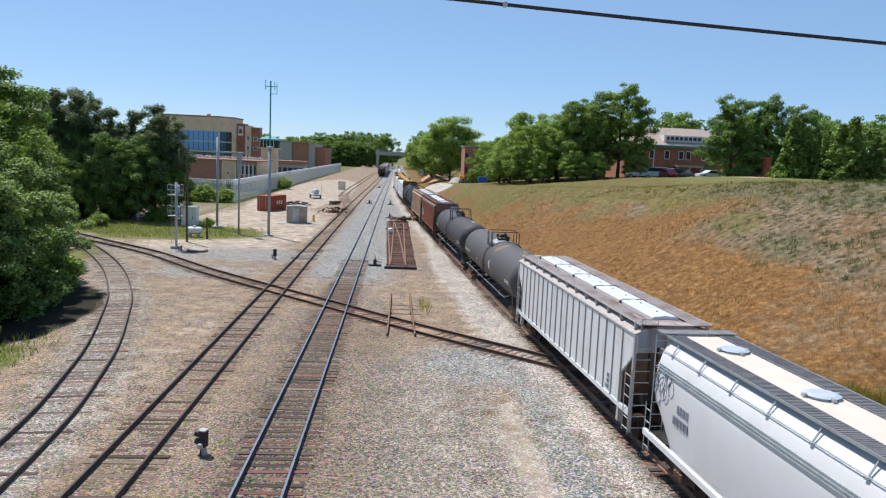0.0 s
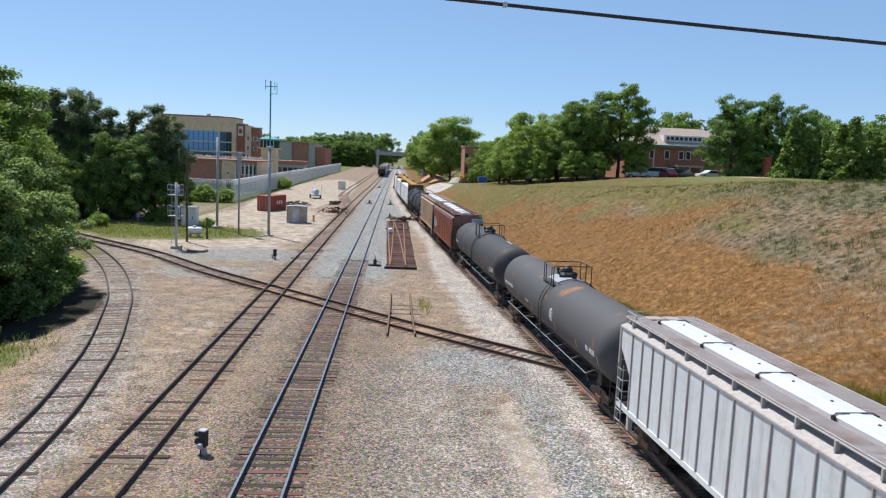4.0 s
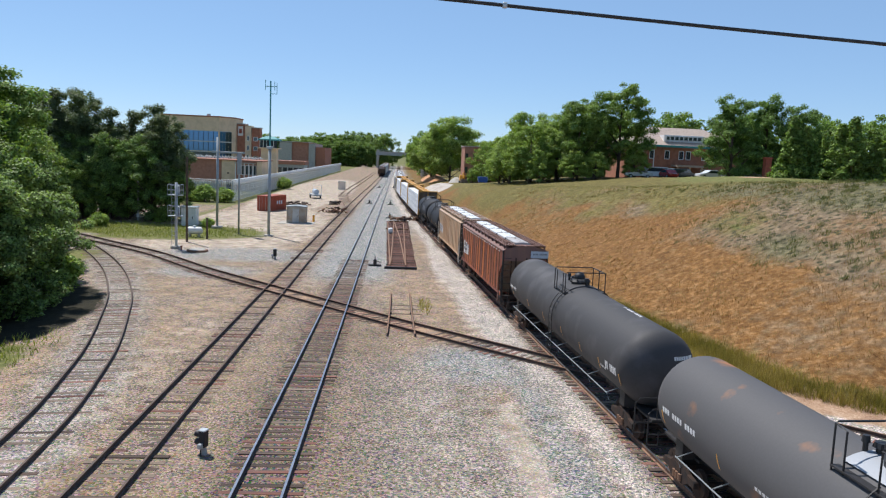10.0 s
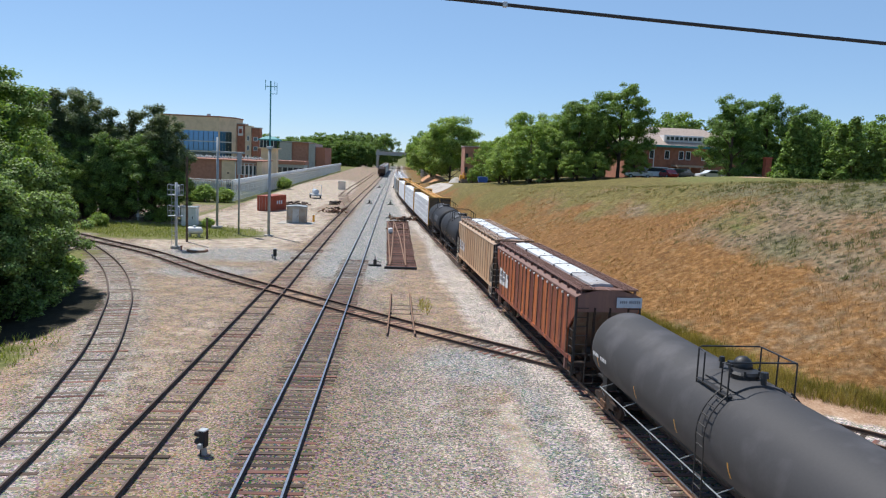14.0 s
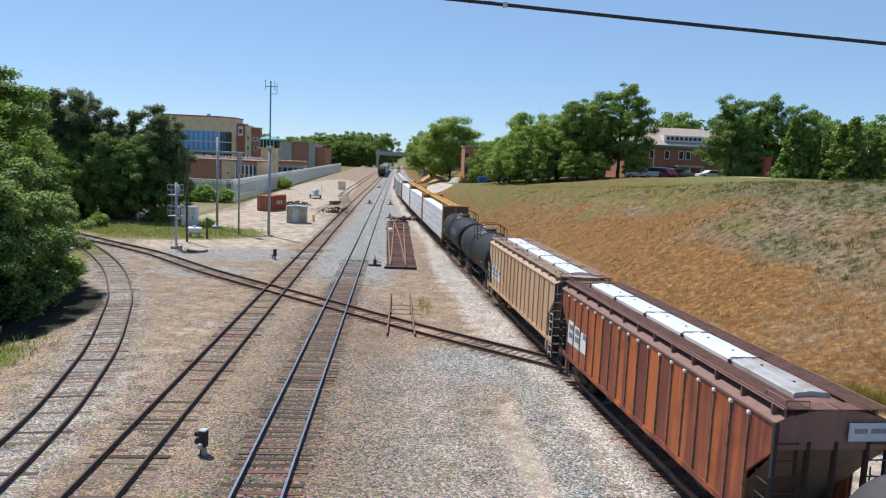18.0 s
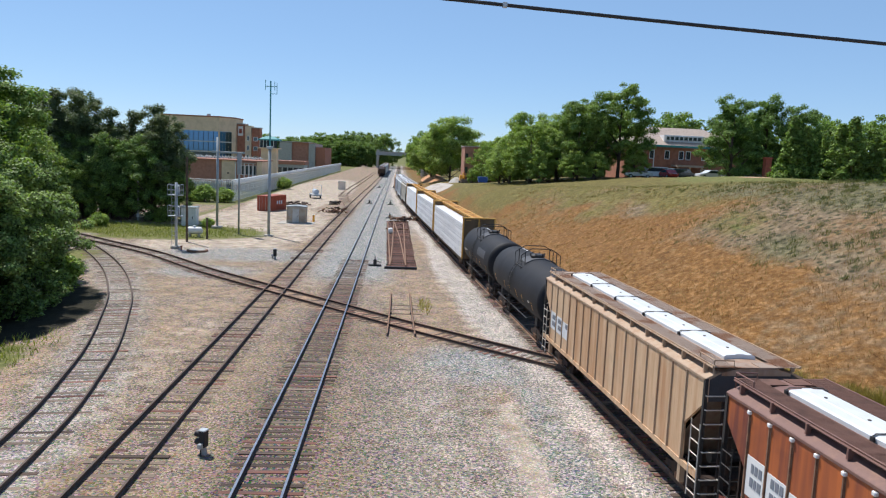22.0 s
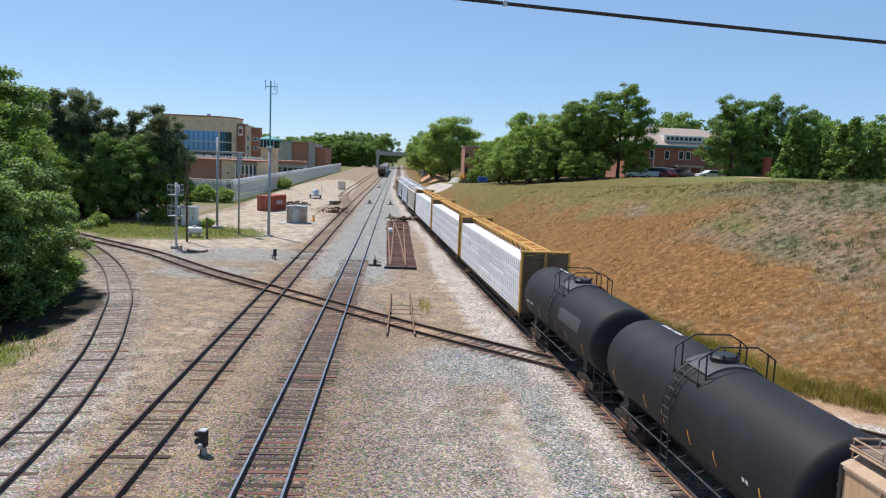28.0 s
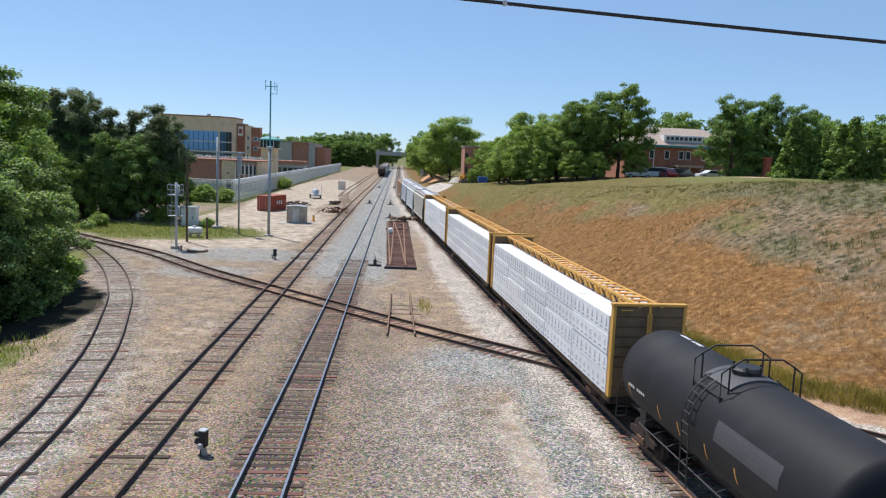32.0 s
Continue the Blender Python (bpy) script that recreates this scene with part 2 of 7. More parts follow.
CREST_Y = np.array([-50, 30, 60, 75, 100, 125, 150, 180, 220, 260, 320, 420])
CREST_Z = np.array([9.6, 9.75, 9.8, 9.15, 7.0, 5.9, 5.2, 4.1, 3.0, 2.2, 1.4, 1.0])
CREST_D = np.array([26, 26, 25, 24, 16.5, 10, 9, 10, 12, 12, 12, 12])


def ground_z(x, y):
    x, y = np.asarray(x, float), np.asarray(y, float)
    d = (x - base_x(y)) / np.interp(y, CREST_Y, CREST_D)
    hill = np.interp(y, CREST_Y, CREST_Z) * (0.35 * np.clip(d, 0, 1) + 0.65 * smooth01(-0.05, 1.0, d))
    shelf = (0.125 * np.clip(x - base_x(y) - np.interp(y, CREST_Y, CREST_D), 0, 19) + 0.03 * np.clip(x - 40, 0, 18)) * smooth01(78, 105, y) * (1 - smooth01(170, 230, y))
    return GROUND + hill + shelf


def noise2(x, y, s):
    return np.array([noise.noise((a * s, b * s, 3.7)) for a, b in zip(x.ravel(), y.ravel())]).reshape(x.shape)


def axis(parts):
    out = []
    for a, b, st in parts:
        out += list(np.arange(a, b, st))
    return np.array(out + [parts[-1][1]])


gx = axis([(-4000, -400, 600), (-400, -80, 40), (-80, -30, 4), (-30, 60, 1.0), (60, 140, 4), (140, 400, 40), (400, 4000, 600)])
gy = axis([(-2000, -200, 300), (-200, 0, 25), (0, 14, 2), (14, 130, 1.0), (130, 260, 3), (260, 700, 20), (700, 5000, 430)])
GX, GY = np.meshgrid(gx, gy)
GZ = ground_z(GX, GY)
bump = noise2(GX, GY, 0.23) * 0.6 + noise2(GX, GY, 0.9) * 0.3
hillness = np.clip((GX - base_x(GY)) / 6, 0, 1)
GZ = GZ + bump * (0.02 + 0.14 * hillness)


def to_lines(x, y, line, step=2.0):
    """Distance in plan to a track line."""
    pts = np.array([(p.x, p.y) for p, v in spline(line, step)])
    best = np.full(x.shape, 1e9)
    for px, py in pts:
        best = np.minimum(best, (x - px) ** 2 + (y - py) ** 2)
    return np.sqrt(best)


def sheet(name, X, Y, Z, material, attrs):
    ny, nx = X.shape
    V = np.stack([X, Y, Z], -1).reshape(-1, 3)
    idx = np.arange(nx * ny).reshape(ny, nx)
    F = np.stack([idx[:-1, :-1], idx[:-1, 1:], idx[1:, 1:], idx[1:, :-1]], -1).reshape(-1, 4)
    me = raw_mesh(name, V.tolist(), F.tolist(), material, True)
    for k, v in attrs.items():
        a = me.attributes.new(k, "FLOAT", "POINT")
        a.data.foreach_set("value", v.reshape(-1).astype(np.float32))
    return me


def ground_mat():
    m = bpy.data.materials.new("ground")
    m.use_nodes = True
    N, L = m.node_tree.nodes, m.node_tree.links
    b = N["Principled BSDF"]
    tc = N.new("ShaderNodeTexCoord")

    def nz(scale, detail=4, rough=0.6):
        n = N.new("ShaderNodeTexNoise")
        n.inputs["Scale"].default_value, n.inputs["Detail"].default_value, n.inputs["Roughness"].default_value = scale, detail, rough
        L.new(tc.outputs["Object"], n.inputs[0])
        return n.outputs[0]

    def ramp(sock, stops):
        r = N.new("ShaderNodeValToRGB")
        while len(r.color_ramp.elements) < len(stops):
            r.color_ramp.elements.new(0.5)
        for e, (p, c) in zip(r.color_ramp.elements, stops):
            e.position, e.color = p, (*c, 1)
        L.new(sock, r.inputs[0])
        return r.outputs[0]

    def mix(f, a, c, kind="MIX"):
        x = N.new("ShaderNodeMix")
        x.data_type, x.blend_type = "RGBA", kind
        L.new(f, x.inputs[0]) if not isinstance(f, float) else setattr(x.inputs[0], "default_value", f)
        L.new(a, x.inputs[6])
        L.new(c, x.inputs[7])
        return x.outputs[2]

    def attr(n):
        a = N.new("ShaderNodeAttribute")
        a.attribute_name = n
        return a.outputs["Fac"]

    def edge(sock, n, amount=0.5, lo=0.35, hi=0.65):
        """A mask whose border is broken up by noise."""
        a = N.new("ShaderNodeMath")
        a.operation = "MULTIPLY_ADD"
        L.new(n, a.inputs[0])
        a.inputs[1].default_value, a.inputs[2].default_value = amount * 2, -amount
        s = N.new("ShaderNodeMath")
        s.operation = "ADD"
        L.new(a.outputs[0], s.inputs[0])
        L.new(sock, s.inputs[1])
        r = N.new("ShaderNodeMapRange")
        r.inputs[1].default_value, r.inputs[2].default_value = lo, hi
        L.new(s.outputs[0], r.inputs[0])
        return r.outputs[0]

    big, mid = nz(0.16, 5), nz(0.9, 5)
    v = N.new("ShaderNodeTexVoronoi")
    v.inputs["Scale"].default_value = 15
    L.new(tc.outputs["Object"], v.inputs[0])
    v2 = N.new("ShaderNodeTexVoronoi")
    v2.inputs["Scale"].default_value = 7
    L.new(tc.outputs["Object"], v2.inputs[0])
    sep = N.new("ShaderNodeSeparateColor")
    L.new(v.outputs["Color"], sep.inputs[0])
    stone = sep.outputs[0]
    dirt = ramp(mid, [(0.3, (0.20, 0.13, 0.075)), (0.5, (0.305, 0.212, 0.124)), (0.72, (0.43, 0.315, 0.197))])
    gravel = ramp(stone, [(0.0, (0.06, 0.05, 0.045)), (0.35, (0.165, 0.132, 0.11)), (0.7, (0.30, 0.25, 0.21)), (1.0, (0.56, 0.50, 0.44))])
    base = mix(edge(big, mid, 0.5), mix(0.55, dirt, gravel), dirt)
    base = mix(0.40, base, gravel)
    ballast = ramp(stone, [(0.0, (0.075, 0.078, 0.075)), (0.3, (0.175, 0.178, 0.172)), (0.65, (0.285, 0.288, 0.28)), (1.0, (0.54, 0.54, 0.52))])
    white = ramp(stone, [(0.0, (0.15, 0.133, 0.12)), (0.3, (0.31, 0.277, 0.25)), (0.7, (0.50, 0.457, 0.415)), (1.0, (0.80, 0.745, 0.69))])
    sand = mix(0.35, ramp(mid, [(0.34, (0.34, 0.27, 0.20)), (0.5, (0.50, 0.42, 0.33)), (0.66, (0.62, 0.545, 0.45))]), gravel)
    base = mix(edge(attr("sand"), mid, 0.45), base, sand)
    base = mix(edge(attr("ballast"), mid, 0.7, 0.15, 0.95), base, ballast)
    base = mix(edge(attr("fresh"), mid, 0.6, 0.2, 0.85), base, white)
    dark = ramp(stone, [(0.0, (0.045, 0.035, 0.028)), (0.5, (0.12, 0.094, 0.073)), (1.0, (0.26, 0.21, 0.165))])
    # track grime, and painted shade beneath the train
    base = mix(edge(attr("grime_shade"), mid, 0.7, 0.2, 0.9), base, dark)
    base = mix(0.06, base, v.outputs["Color"], "LINEAR_LIGHT")
    wide = ramp(nz(0.45, 7, 0.7), [(0.28, (0.76, 0.74, 0.73)), (0.5, (1.0, 0.98, 0.96)), (0.7, (1.22, 1.16, 1.1))])
    base = mix(1.0, base, wide, "MULTIPLY")
    gfine = nz(2.2, 9, 0.78)
    green = ramp(gfine, [(0.36, (0.085, 0.098, 0.03)), (0.55, (0.18, 0.18, 0.06)), (0.75, (0.34, 0.285, 0.15))])
    dry = ramp(gfine, [(0.33, (0.098, 0.043, 0.013)), (0.5, (0.20, 0.10, 0.032)), (0.66, (0.36, 0.215, 0.10))])
    khaki = ramp(gfine, [(0.37, (0.06, 0.056, 0.016)), (0.5, (0.145, 0.124, 0.038)), (0.64, (0.28, 0.225, 0.09))])
    clod = nz(1.3, 9, 0.85)
    pale = mix(0.5, ramp(gfine, [(0.38, (0.085, 0.06, 0.036)), (0.5, (0.19, 0.138, 0.086)), (0.62, (0.36, 0.275, 0.19))]), ramp(clod, [(0.42, (0.06, 0.05, 0.028)), (0.5, (0.18, 0.132, 0.082)), (0.58, (0.36, 0.275, 0.19))]))
    weed = ramp(gfine, [(0.37, (0.045, 0.046, 0.022)), (0.5, (0.13, 0.122, 0.065)), (0.64, (0.27, 0.235, 0.145))])
    hill = mix(edge(attr("pale"), mid, 0.7, 0.15, 0.85), dry, pale)
    hill = mix(edge(attr("olive"), mid, 0.8, 0.15, 0.9), hill, khaki)
    hill = mix(edge(attr("weed"), clod, 0.9, 0.25, 0.8), hill, weed)
    v4 = N.new("ShaderNodeTexVoronoi")
    v4.inputs["Scale"].default_value = 1.5
    L.new(tc.outputs["Object"], v4.inputs[0])
    spot = N.new("ShaderNodeMapRange")
    spot.inputs[1].default_value, spot.inputs[2].default_value = 0.42, 0.16
    L.new(v4.outputs["Distance"], spot.inputs[0])
    both = N.new("ShaderNodeMath")
    both.operation = "MULTIPLY"
    L.new(spot.outputs[0], both.inputs[0])
    L.new(attr("spots"), both.inputs[1])
    hill = mix(edge(both.outputs[0], clod, 0.45, 0.2, 0.55), hill, ramp(gfine, [(0.37, (0.03, 0.03, 0.016)), (0.5, (0.065, 0.062, 0.033)), (0.64, (0.12, 0.11, 0.065))]))
    v3 = N.new("ShaderNodeTexVoronoi")
    v3.inputs["Scale"].default_value = 3.6
    L.new(tc.outputs["Object"], v3.inputs[0])
    sep3 = N.new("ShaderNodeSeparateColor")
    L.new(v3.outputs["Color"], sep3.inputs[0])
    hill = mix(1.0, hill, ramp(sep3.outputs[1], [(0.0, (0.84, 0.84, 0.84)), (0.6, (1.0, 0.99, 0.97)), (1.0, (1.18, 1.16, 1.1))]), "MULTIPLY")
    hill = mix(1.0, hill, ramp(nz(0.6, 7, 0.75), [(0.32, (0.82, 0.82, 0.83)), (0.5, (1.0, 1.0, 1.0)), (0.68, (1.15, 1.13, 1.08))]), "MULTIPLY")
    base = mix(edge(attr("hill"), mid, 0.4), base, hill)
    base = mix(edge(attr("lawn"), mid, 0.6), base, green)
    clay = mix(0.3, ramp(mid, [(0.34, (0.34, 0.19, 0.105)), (0.5, (0.47, 0.285, 0.165)), (0.66, (0.58, 0.39, 0.25))]), gravel)
    base = mix(edge(attr("clay"), mid, 0.35), base, clay)
    # shade of the overhanging trees, put into the ground colour
    tree_shade = ramp(gfine, [(0.35, (0.014, 0.013, 0.008)), (0.55, (0.03, 0.027, 0.015)), (0.75, (0.065, 0.055, 0.03))])
    base = mix(edge(attr("tree_shade"), mid, 0.4), base, tree_shade)
    L.new(base, b.inputs["Base Color"])
    b.inputs["Roughness"].default_value = 0.95
    b.inputs["Specular IOR Level"].default_value = 0.2
    bp = N.new("ShaderNodeBump")
    bp.inputs["Strength"].default_value, bp.inputs["Distance"].default_value = 0.5, 0.03
    ad = N.new("ShaderNodeMath")
    ad.operation = "ADD"
    L.new(v.outputs["Distance"], ad.inputs[0])
    soft_n = N.new("ShaderNodeMath")
    soft_n.operation = "MULTIPLY"
    soft_n.inputs[1].default_value = 0.35
    L.new(gfine, soft_n.inputs[0])
    L.new(soft_n.outputs[0], ad.inputs[1])
    L.new(ad.outputs[0], bp.inputs["Height"])
    L.new(bp.outputs[0], b.inputs["Normal"])
    return m


d_train = np.abs(GX - np.interp(GY, TY, TX))
d_mid = np.abs(GX + 3.88)
d_left = np.abs(GX + 8.75)
d_curve = to_lines(GX, GY, LINE_CURVE)
d_cross = to_lines(GX, GY, LINE_CROSS)


def near(d, w, soft=1.2):
    return 1 - smooth01(w - soft / 2, w + soft / 2, d)


hill_mask = smooth01(-0.4, 0.6, GX - base_x(GY))
fresh = np.maximum.reduce([near(d_train - 1.1 * smooth01(36, 44, GY) * (1 - smooth01(70, 90, GY)), 2.75, 1.4) * (GX < np.interp(GY, TY, TX) + 3.2), near(d_cross, 2.2, 1.0) * (GX > 11), near(np.hypot(GX - 15.5, (GY - 38) * 0.5), 2.2, 2.0) * 0.9])
grey = np.maximum.reduce([near(d_mid, 3.6, 3) * smooth01(54, 68, GY), near(d_mid, 6.0, 4) * smooth01(80, 110, GY) * (GX > -6.8), near(d_curve, 1.9) * 0.6, near(d_cross, 2.0) * 0.65 * (GX < -14), near(np.hypot((GX - 5.2) * 0.75, (GY - 37.5) * 0.75), 3.2, 3) * 0.9, near(np.abs(GX - 1.6), 3.2, 2.5) * (1 - smooth01(34, 44, GY)) * 0.46, near(np.abs(GX - 6.3), 1.1, 1.3) * (1 - smooth01(34, 42, GY)) * 0.85, near(np.hypot((GX + 15) * 0.55, GY - 75), 5, 4) * 0.8, near(np.hypot((GX + 16) * 0.8, GY - 64), 3.5, 3) * 0.75])
# first term darkens the train's bed as painted shade; the rest is track grime
grime_shade = np.maximum.reduce([near(d_train, 1.45, 0.7) * 0.95, near(d_mid, 1.6, 1.6) * (1 - smooth01(56, 66, GY)) * 0.85, near(np.abs(GX + 3.2), 4.0, 3.5) * (1 - smooth01(44, 58, GY)) * 0.48, near(d_left, 1.4, 1.2) * (1 - smooth01(60, 80, GY)) * 0.42, near(d_cross, 1.6) * near(np.abs(GX + 2), 9, 4) * 0.5])
clay = np.maximum.reduce([near(np.hypot((GX - 20.5) * 0.707 + (GY - 31.0) * 0.707, ((GX - 20.5) * 0.707 - (GY - 31.0) * 0.707) * 0.25), 1.25, 0.9), near(np.hypot((GX - 48.5) * 0.6, (GY - 101)), 1.5, 1.4), near(np.hypot((GX - 62) * 0.5, (GY - 97)), 2.6, 2.0) * 0.85, near(d_cross, 1.8, 1.6) * near(np.abs(GX + 3), 8, 5) * 0.55])
# where the trees' shade is painted on the ground
tree_shade = near(np.hypot((GX + 25.4), (GY - 45) * 0.6), 7.1, 1.2)
sand = np.maximum.reduce([near(np.hypot((GX + 20), (GY - 105) * 0.3), 11, 6) * 0.72, near(np.hypot((GX + 21.5), (GY - 205) * 0.11), 9.5, 4) * 1.0, smooth01(3, 5, GX - np.interp(GY, TY, TX)) * (1 - hill_mask) * (GY < 40), near(np.hypot((GX - 4.9 + 0.03 * (GY - 24)) * 1.5, (GY - 25) * 0.2), 1.25, 1.3) * 0.9, near(np.abs(GX + 11.3), 2.0, 2.6) * (1 - smooth01(44, 54, GY)) * 0.36, near(np.hypot((GX - 12), (GY - 280) * 0.12), 9, 4) * 0.9])
lawn = np.maximum.reduce([near(np.hypot((GX - 27.4) * 1.1, (GY - 58.5) * 0.45), 1.5, 2.4) * 0.5, near(np.hypot((GX + 32) * 0.55, GY - 93), 9.0, 5) * (d_cross > 2.0), near(np.hypot((GX + 18.9), (GY - 35.5) * 0.4), 1.3, 1.2) * 0.95, near(np.hypot((GX - 2.15) * 3.0, GY - 52), 1.6, 1.0) * 0.5, smooth01(-28, -33, GX) * smooth01(125, 150, GY), near(np.hypot((GX - 55) * 0.45, (GY - 104) * 0.7), 8, 5) * 0.9, smooth01(-24, -30, GX) * (GY < 75) * 0.8, near(np.abs(GX + 30.6), 1.0, 1.6) * smooth01(104, 112, GY) * (1 - smooth01(210, 240, GY)) * 0.85, near(np.hypot((GX + 29) * 0.5, GY - 108), 2.6, 2.4) * 0.6, smooth01(500, 900, GY), smooth01(60, 120, np.abs(GX)) * (GX < 0)])
rel = (GX - base_x(GY)) / np.interp(GY, CREST_Y, CREST_D)
n_wide, n_mid = noise2(GX, GY, 0.07), noise2(GX + 40, GY, 0.2)


def eroded_at(x, y, n=0.0):
    """Bare, pale stretch of the slope near the viewpoint."""
    r = (x - base_x(y)) / np.interp(y, CREST_Y, CREST_D)
    return smooth01(22.5, 27.5, x + 0.12 * (y - 50) + 3 * n) * (1 - smooth01(58, 68, y + 4 * n)) * smooth01(0.28, 0.45, r)


eroded = eroded_at(GX, GY, n_mid)
upper = smooth01(0.42, 0.72, rel + 0.18 * n_mid) * smooth01(62, 76, GY)
pale = np.clip(0.04 + 0.95 * eroded + 0.62 * upper + 0.45 * n_wide + 0.35 * n_mid + 0.75 * near(np.hypot(GX - 25.3, (GY - 78) * 0.7), 1.8, 2.5) + 0.4 * near(np.hypot((GX - 24), (GY - 40) * 0.6), 4, 6) + 0.6 * near(rel, 0.16, 0.1) * smooth01(80, 100, GY), 0, 1)
olive = np.clip(0.65 * upper + 0.95 * near(np.hypot((GX - 27.6) * 1.2, (GY - 59.5) * 0.55), 2.3, 2.6) + 0.4 * near(np.hypot(GX - 31, GY - 66), 4, 5) + 0.55 * n_wide * smooth01(0.1, 0.4, rel) + 0.7 * n_mid * smooth01(0.15, 0.6, rel) + near(rel, 0.09, 0.08) * 0.8 * (GY < 70) + 0.4 * smooth01(95, 115, GY), 0, 1)
weed = np.clip(near(np.abs(rel - 0.9), 0.16, 0.15) * (1 - smooth01(70, 82, GY)) * 0.8 + 0.65 * near(np.hypot(GX - 26.6, (GY - 51) * 0.6), 1.9, 2.2) + 0.4 * near(np.hypot(GX - 28.5, (GY - 45.5) * 0.7), 1.8, 2.2) + 0.6 * n_mid * eroded, 0, 1)
ground = new("ground", sheet("ground", GX, GY, GZ, ground_mat(), {"hill": hill_mask, "fresh": fresh, "ballast": grey, "grime_shade": grime_shade, "sand": sand, "lawn": lawn, "pale": pale, "olive": olive, "weed": weed, "clay": clay, "tree_shade": tree_shade, "spots": np.clip(0.85 * eroded + 0.5 * near(np.abs(rel - 0.9), 0.18, 0.15) * (1 - smooth01(85, 100, GY)) + 0.25 * n_mid * hill_mask, 0, 1)}))
tagged(ground, "gravel rail yard with pale ballast and a dry grass cutting slope", "ground", kind="structure")


# ---- tracks ----
def tie_mesh(name, material, length=2.6):
    bm = boxes((-length / 2, length / 2, -0.115, 0.115, -0.3, -0.165))
    bevelled(bm, 0.012, 1)
    return mesh_of(bm, name, material)


TIE_MESHES = [tie_mesh("tie", M[k]) for k in ("tie", "tie_red", "tie_pale")]
RAIL = [(-0.037, 0.0), (0.037, 0.0), (0.037, -0.04), (0.01, -0.05), (0.01, -0.13), (0.07, -0.155), (0.07, -0.165), (-0.07, -0.165), (-0.07, -0.155), (-0.01, -0.13), (-0.01, -0.05), (-0.037, -0.04)]


def sweep(name, line, offset, side_mat, top_mat, parent, step=1.5):
    pts = spline(line, step)
    V, F = [], []
    n = len(RAIL)
    for p, v in pts:
        nrm = Vector((v.y, -v.x, 0))
        for x, z in RAIL:
            q = p + nrm * (offset + x)
            V.append((q.x, q.y, z))
    for i in range(len(pts) - 1):
        for k in range(n):
            F.append((i * n + k, (i + 1) * n + k, (i + 1) * n + (k + 1) % n, i * n + (k + 1) % n))
    F.append(tuple(range(n)))
    me = raw_mesh(name, V, F, side_mat)
    me.materials.append(top_mat)
    for i, f in enumerate(me.polygons):
        if i < (len(pts) - 1) * n and i % n == 0:
            f.material_index = 1
    ob = new(name, me)
    ob.parent = parent
    return ob


def track(name, line, label, side_mat, top_mat, tie_range, weights, spacing=0.51, sink=0.0, seed=1):
    rng = random.Random(seed)
    t = thing(name, label, "railway track", group="yard tracks", kind="structure")
    for o in (-0.755, 0.755):
        sweep("rail", line, o, side_mat, top_mat, t)
    n = 0
    for p, v in spline(line, spacing):
        if not (tie_range[0] <= p.y <= tie_range[1]):
            continue
        m = pose(p.x + rng.uniform(-0.06, 0.06), p.y + rng.uniform(-0.04, 0.04), -sink * rng.uniform(0.2, 1.0) + rng.uniform(-0.01, 0.004), 0, rng.uniform(-0.6, 0.6), math.degrees(math.atan2(v.y, v.x)) - 90 + rng.uniform(-1.5, 1.5))
        me = rng.choices(TIE_MESHES, weights)[0]
        if n < 290:
            share("tie", me, t, m)
        n += 1
    return t


track_mid = track("track_mid", LINE_MID, "straight track with worn shiny rails and weathered timber ties in gravel", M["rail_rust"], M["rail_shiny"], (12, 74), (7, 3, 1), sink=0.03, seed=3)
track_left = track("track_left", LINE_LEFT, "straight yard track with dull rusted rails and half-buried ties", M["rail_rust"], M["rail_rust"], (12, 150), (5, 3, 3), sink=0.042, seed=4)
track_curve = track("track_curve", LINE_CURVE, "curving yard track with dull rusted rails on grey ballast", M["rail_rust"], M["rail_rust"], (12, 96), (3, 1, 6), sink=0.048, seed=5)
track_cross = track("track_cross", LINE_CROSS, "rusty brown track crossing the others on diamonds", M["rail_rust"], M["rail_brown"], (8, 100), (5, 4, 2), sink=0.03, seed=6)
track_spur = track("track_spur", LINE_SPUR, "rusty siding branching off at a turnout", M["rail_brown"], M["rail_rust"], (138, 200), (2, 2, 5), sink=0.05, seed=7)
track_train = track("track_train", TRAIN_LINE, "main track with brown ties in pale ballast under the freight train", M["rail_brown"], M["rail_shiny"], (8, 150), (6, 4, 1), seed=8)

# ---- freight train ----
M["hop_grey"] = rust_streaks("hop_grey", (0.72, 0.735, 0.73), (0.50, 0.46, 0.42), 0.2, rand=0.1)
M["hop_brown"] = rust_streaks("hop_brown", (0.18, 0.047, 0.031), (0.56, 0.15, 0.034), 0.55, scale=0.75, dark=(0.075, 0.028, 0.024), rand=0.2, smooth=True)
M["hop_yellow"] = rust_streaks("hop_yellow", (0.64, 0.44, 0.275), (0.46, 0.23, 0.105), 0.6, dark=(0.25, 0.13, 0.07), rand=0.14)
M["tan_chord"] = rust_streaks("tan_chord", (0.45, 0.32, 0.215), (0.34, 0.165, 0.08), 0.6)
M["grey_chord"] = rust_streaks("grey_chord", (0.46, 0.43, 0.41), (0.36, 0.24, 0.195), 0.55, scale=3.0)
# car ends: their shade is put into colours darker than the sides
M["end_shade_grey"] = rust_streaks("end_shade_grey", (0.32, 0.34, 0.36), (0.16, 0.10, 0.07), 0.6)
M["end_shade_brown"] = rust_streaks("end_shade_brown", (0.062, 0.036, 0.028), (0.10, 0.045, 0.028), 0.5)
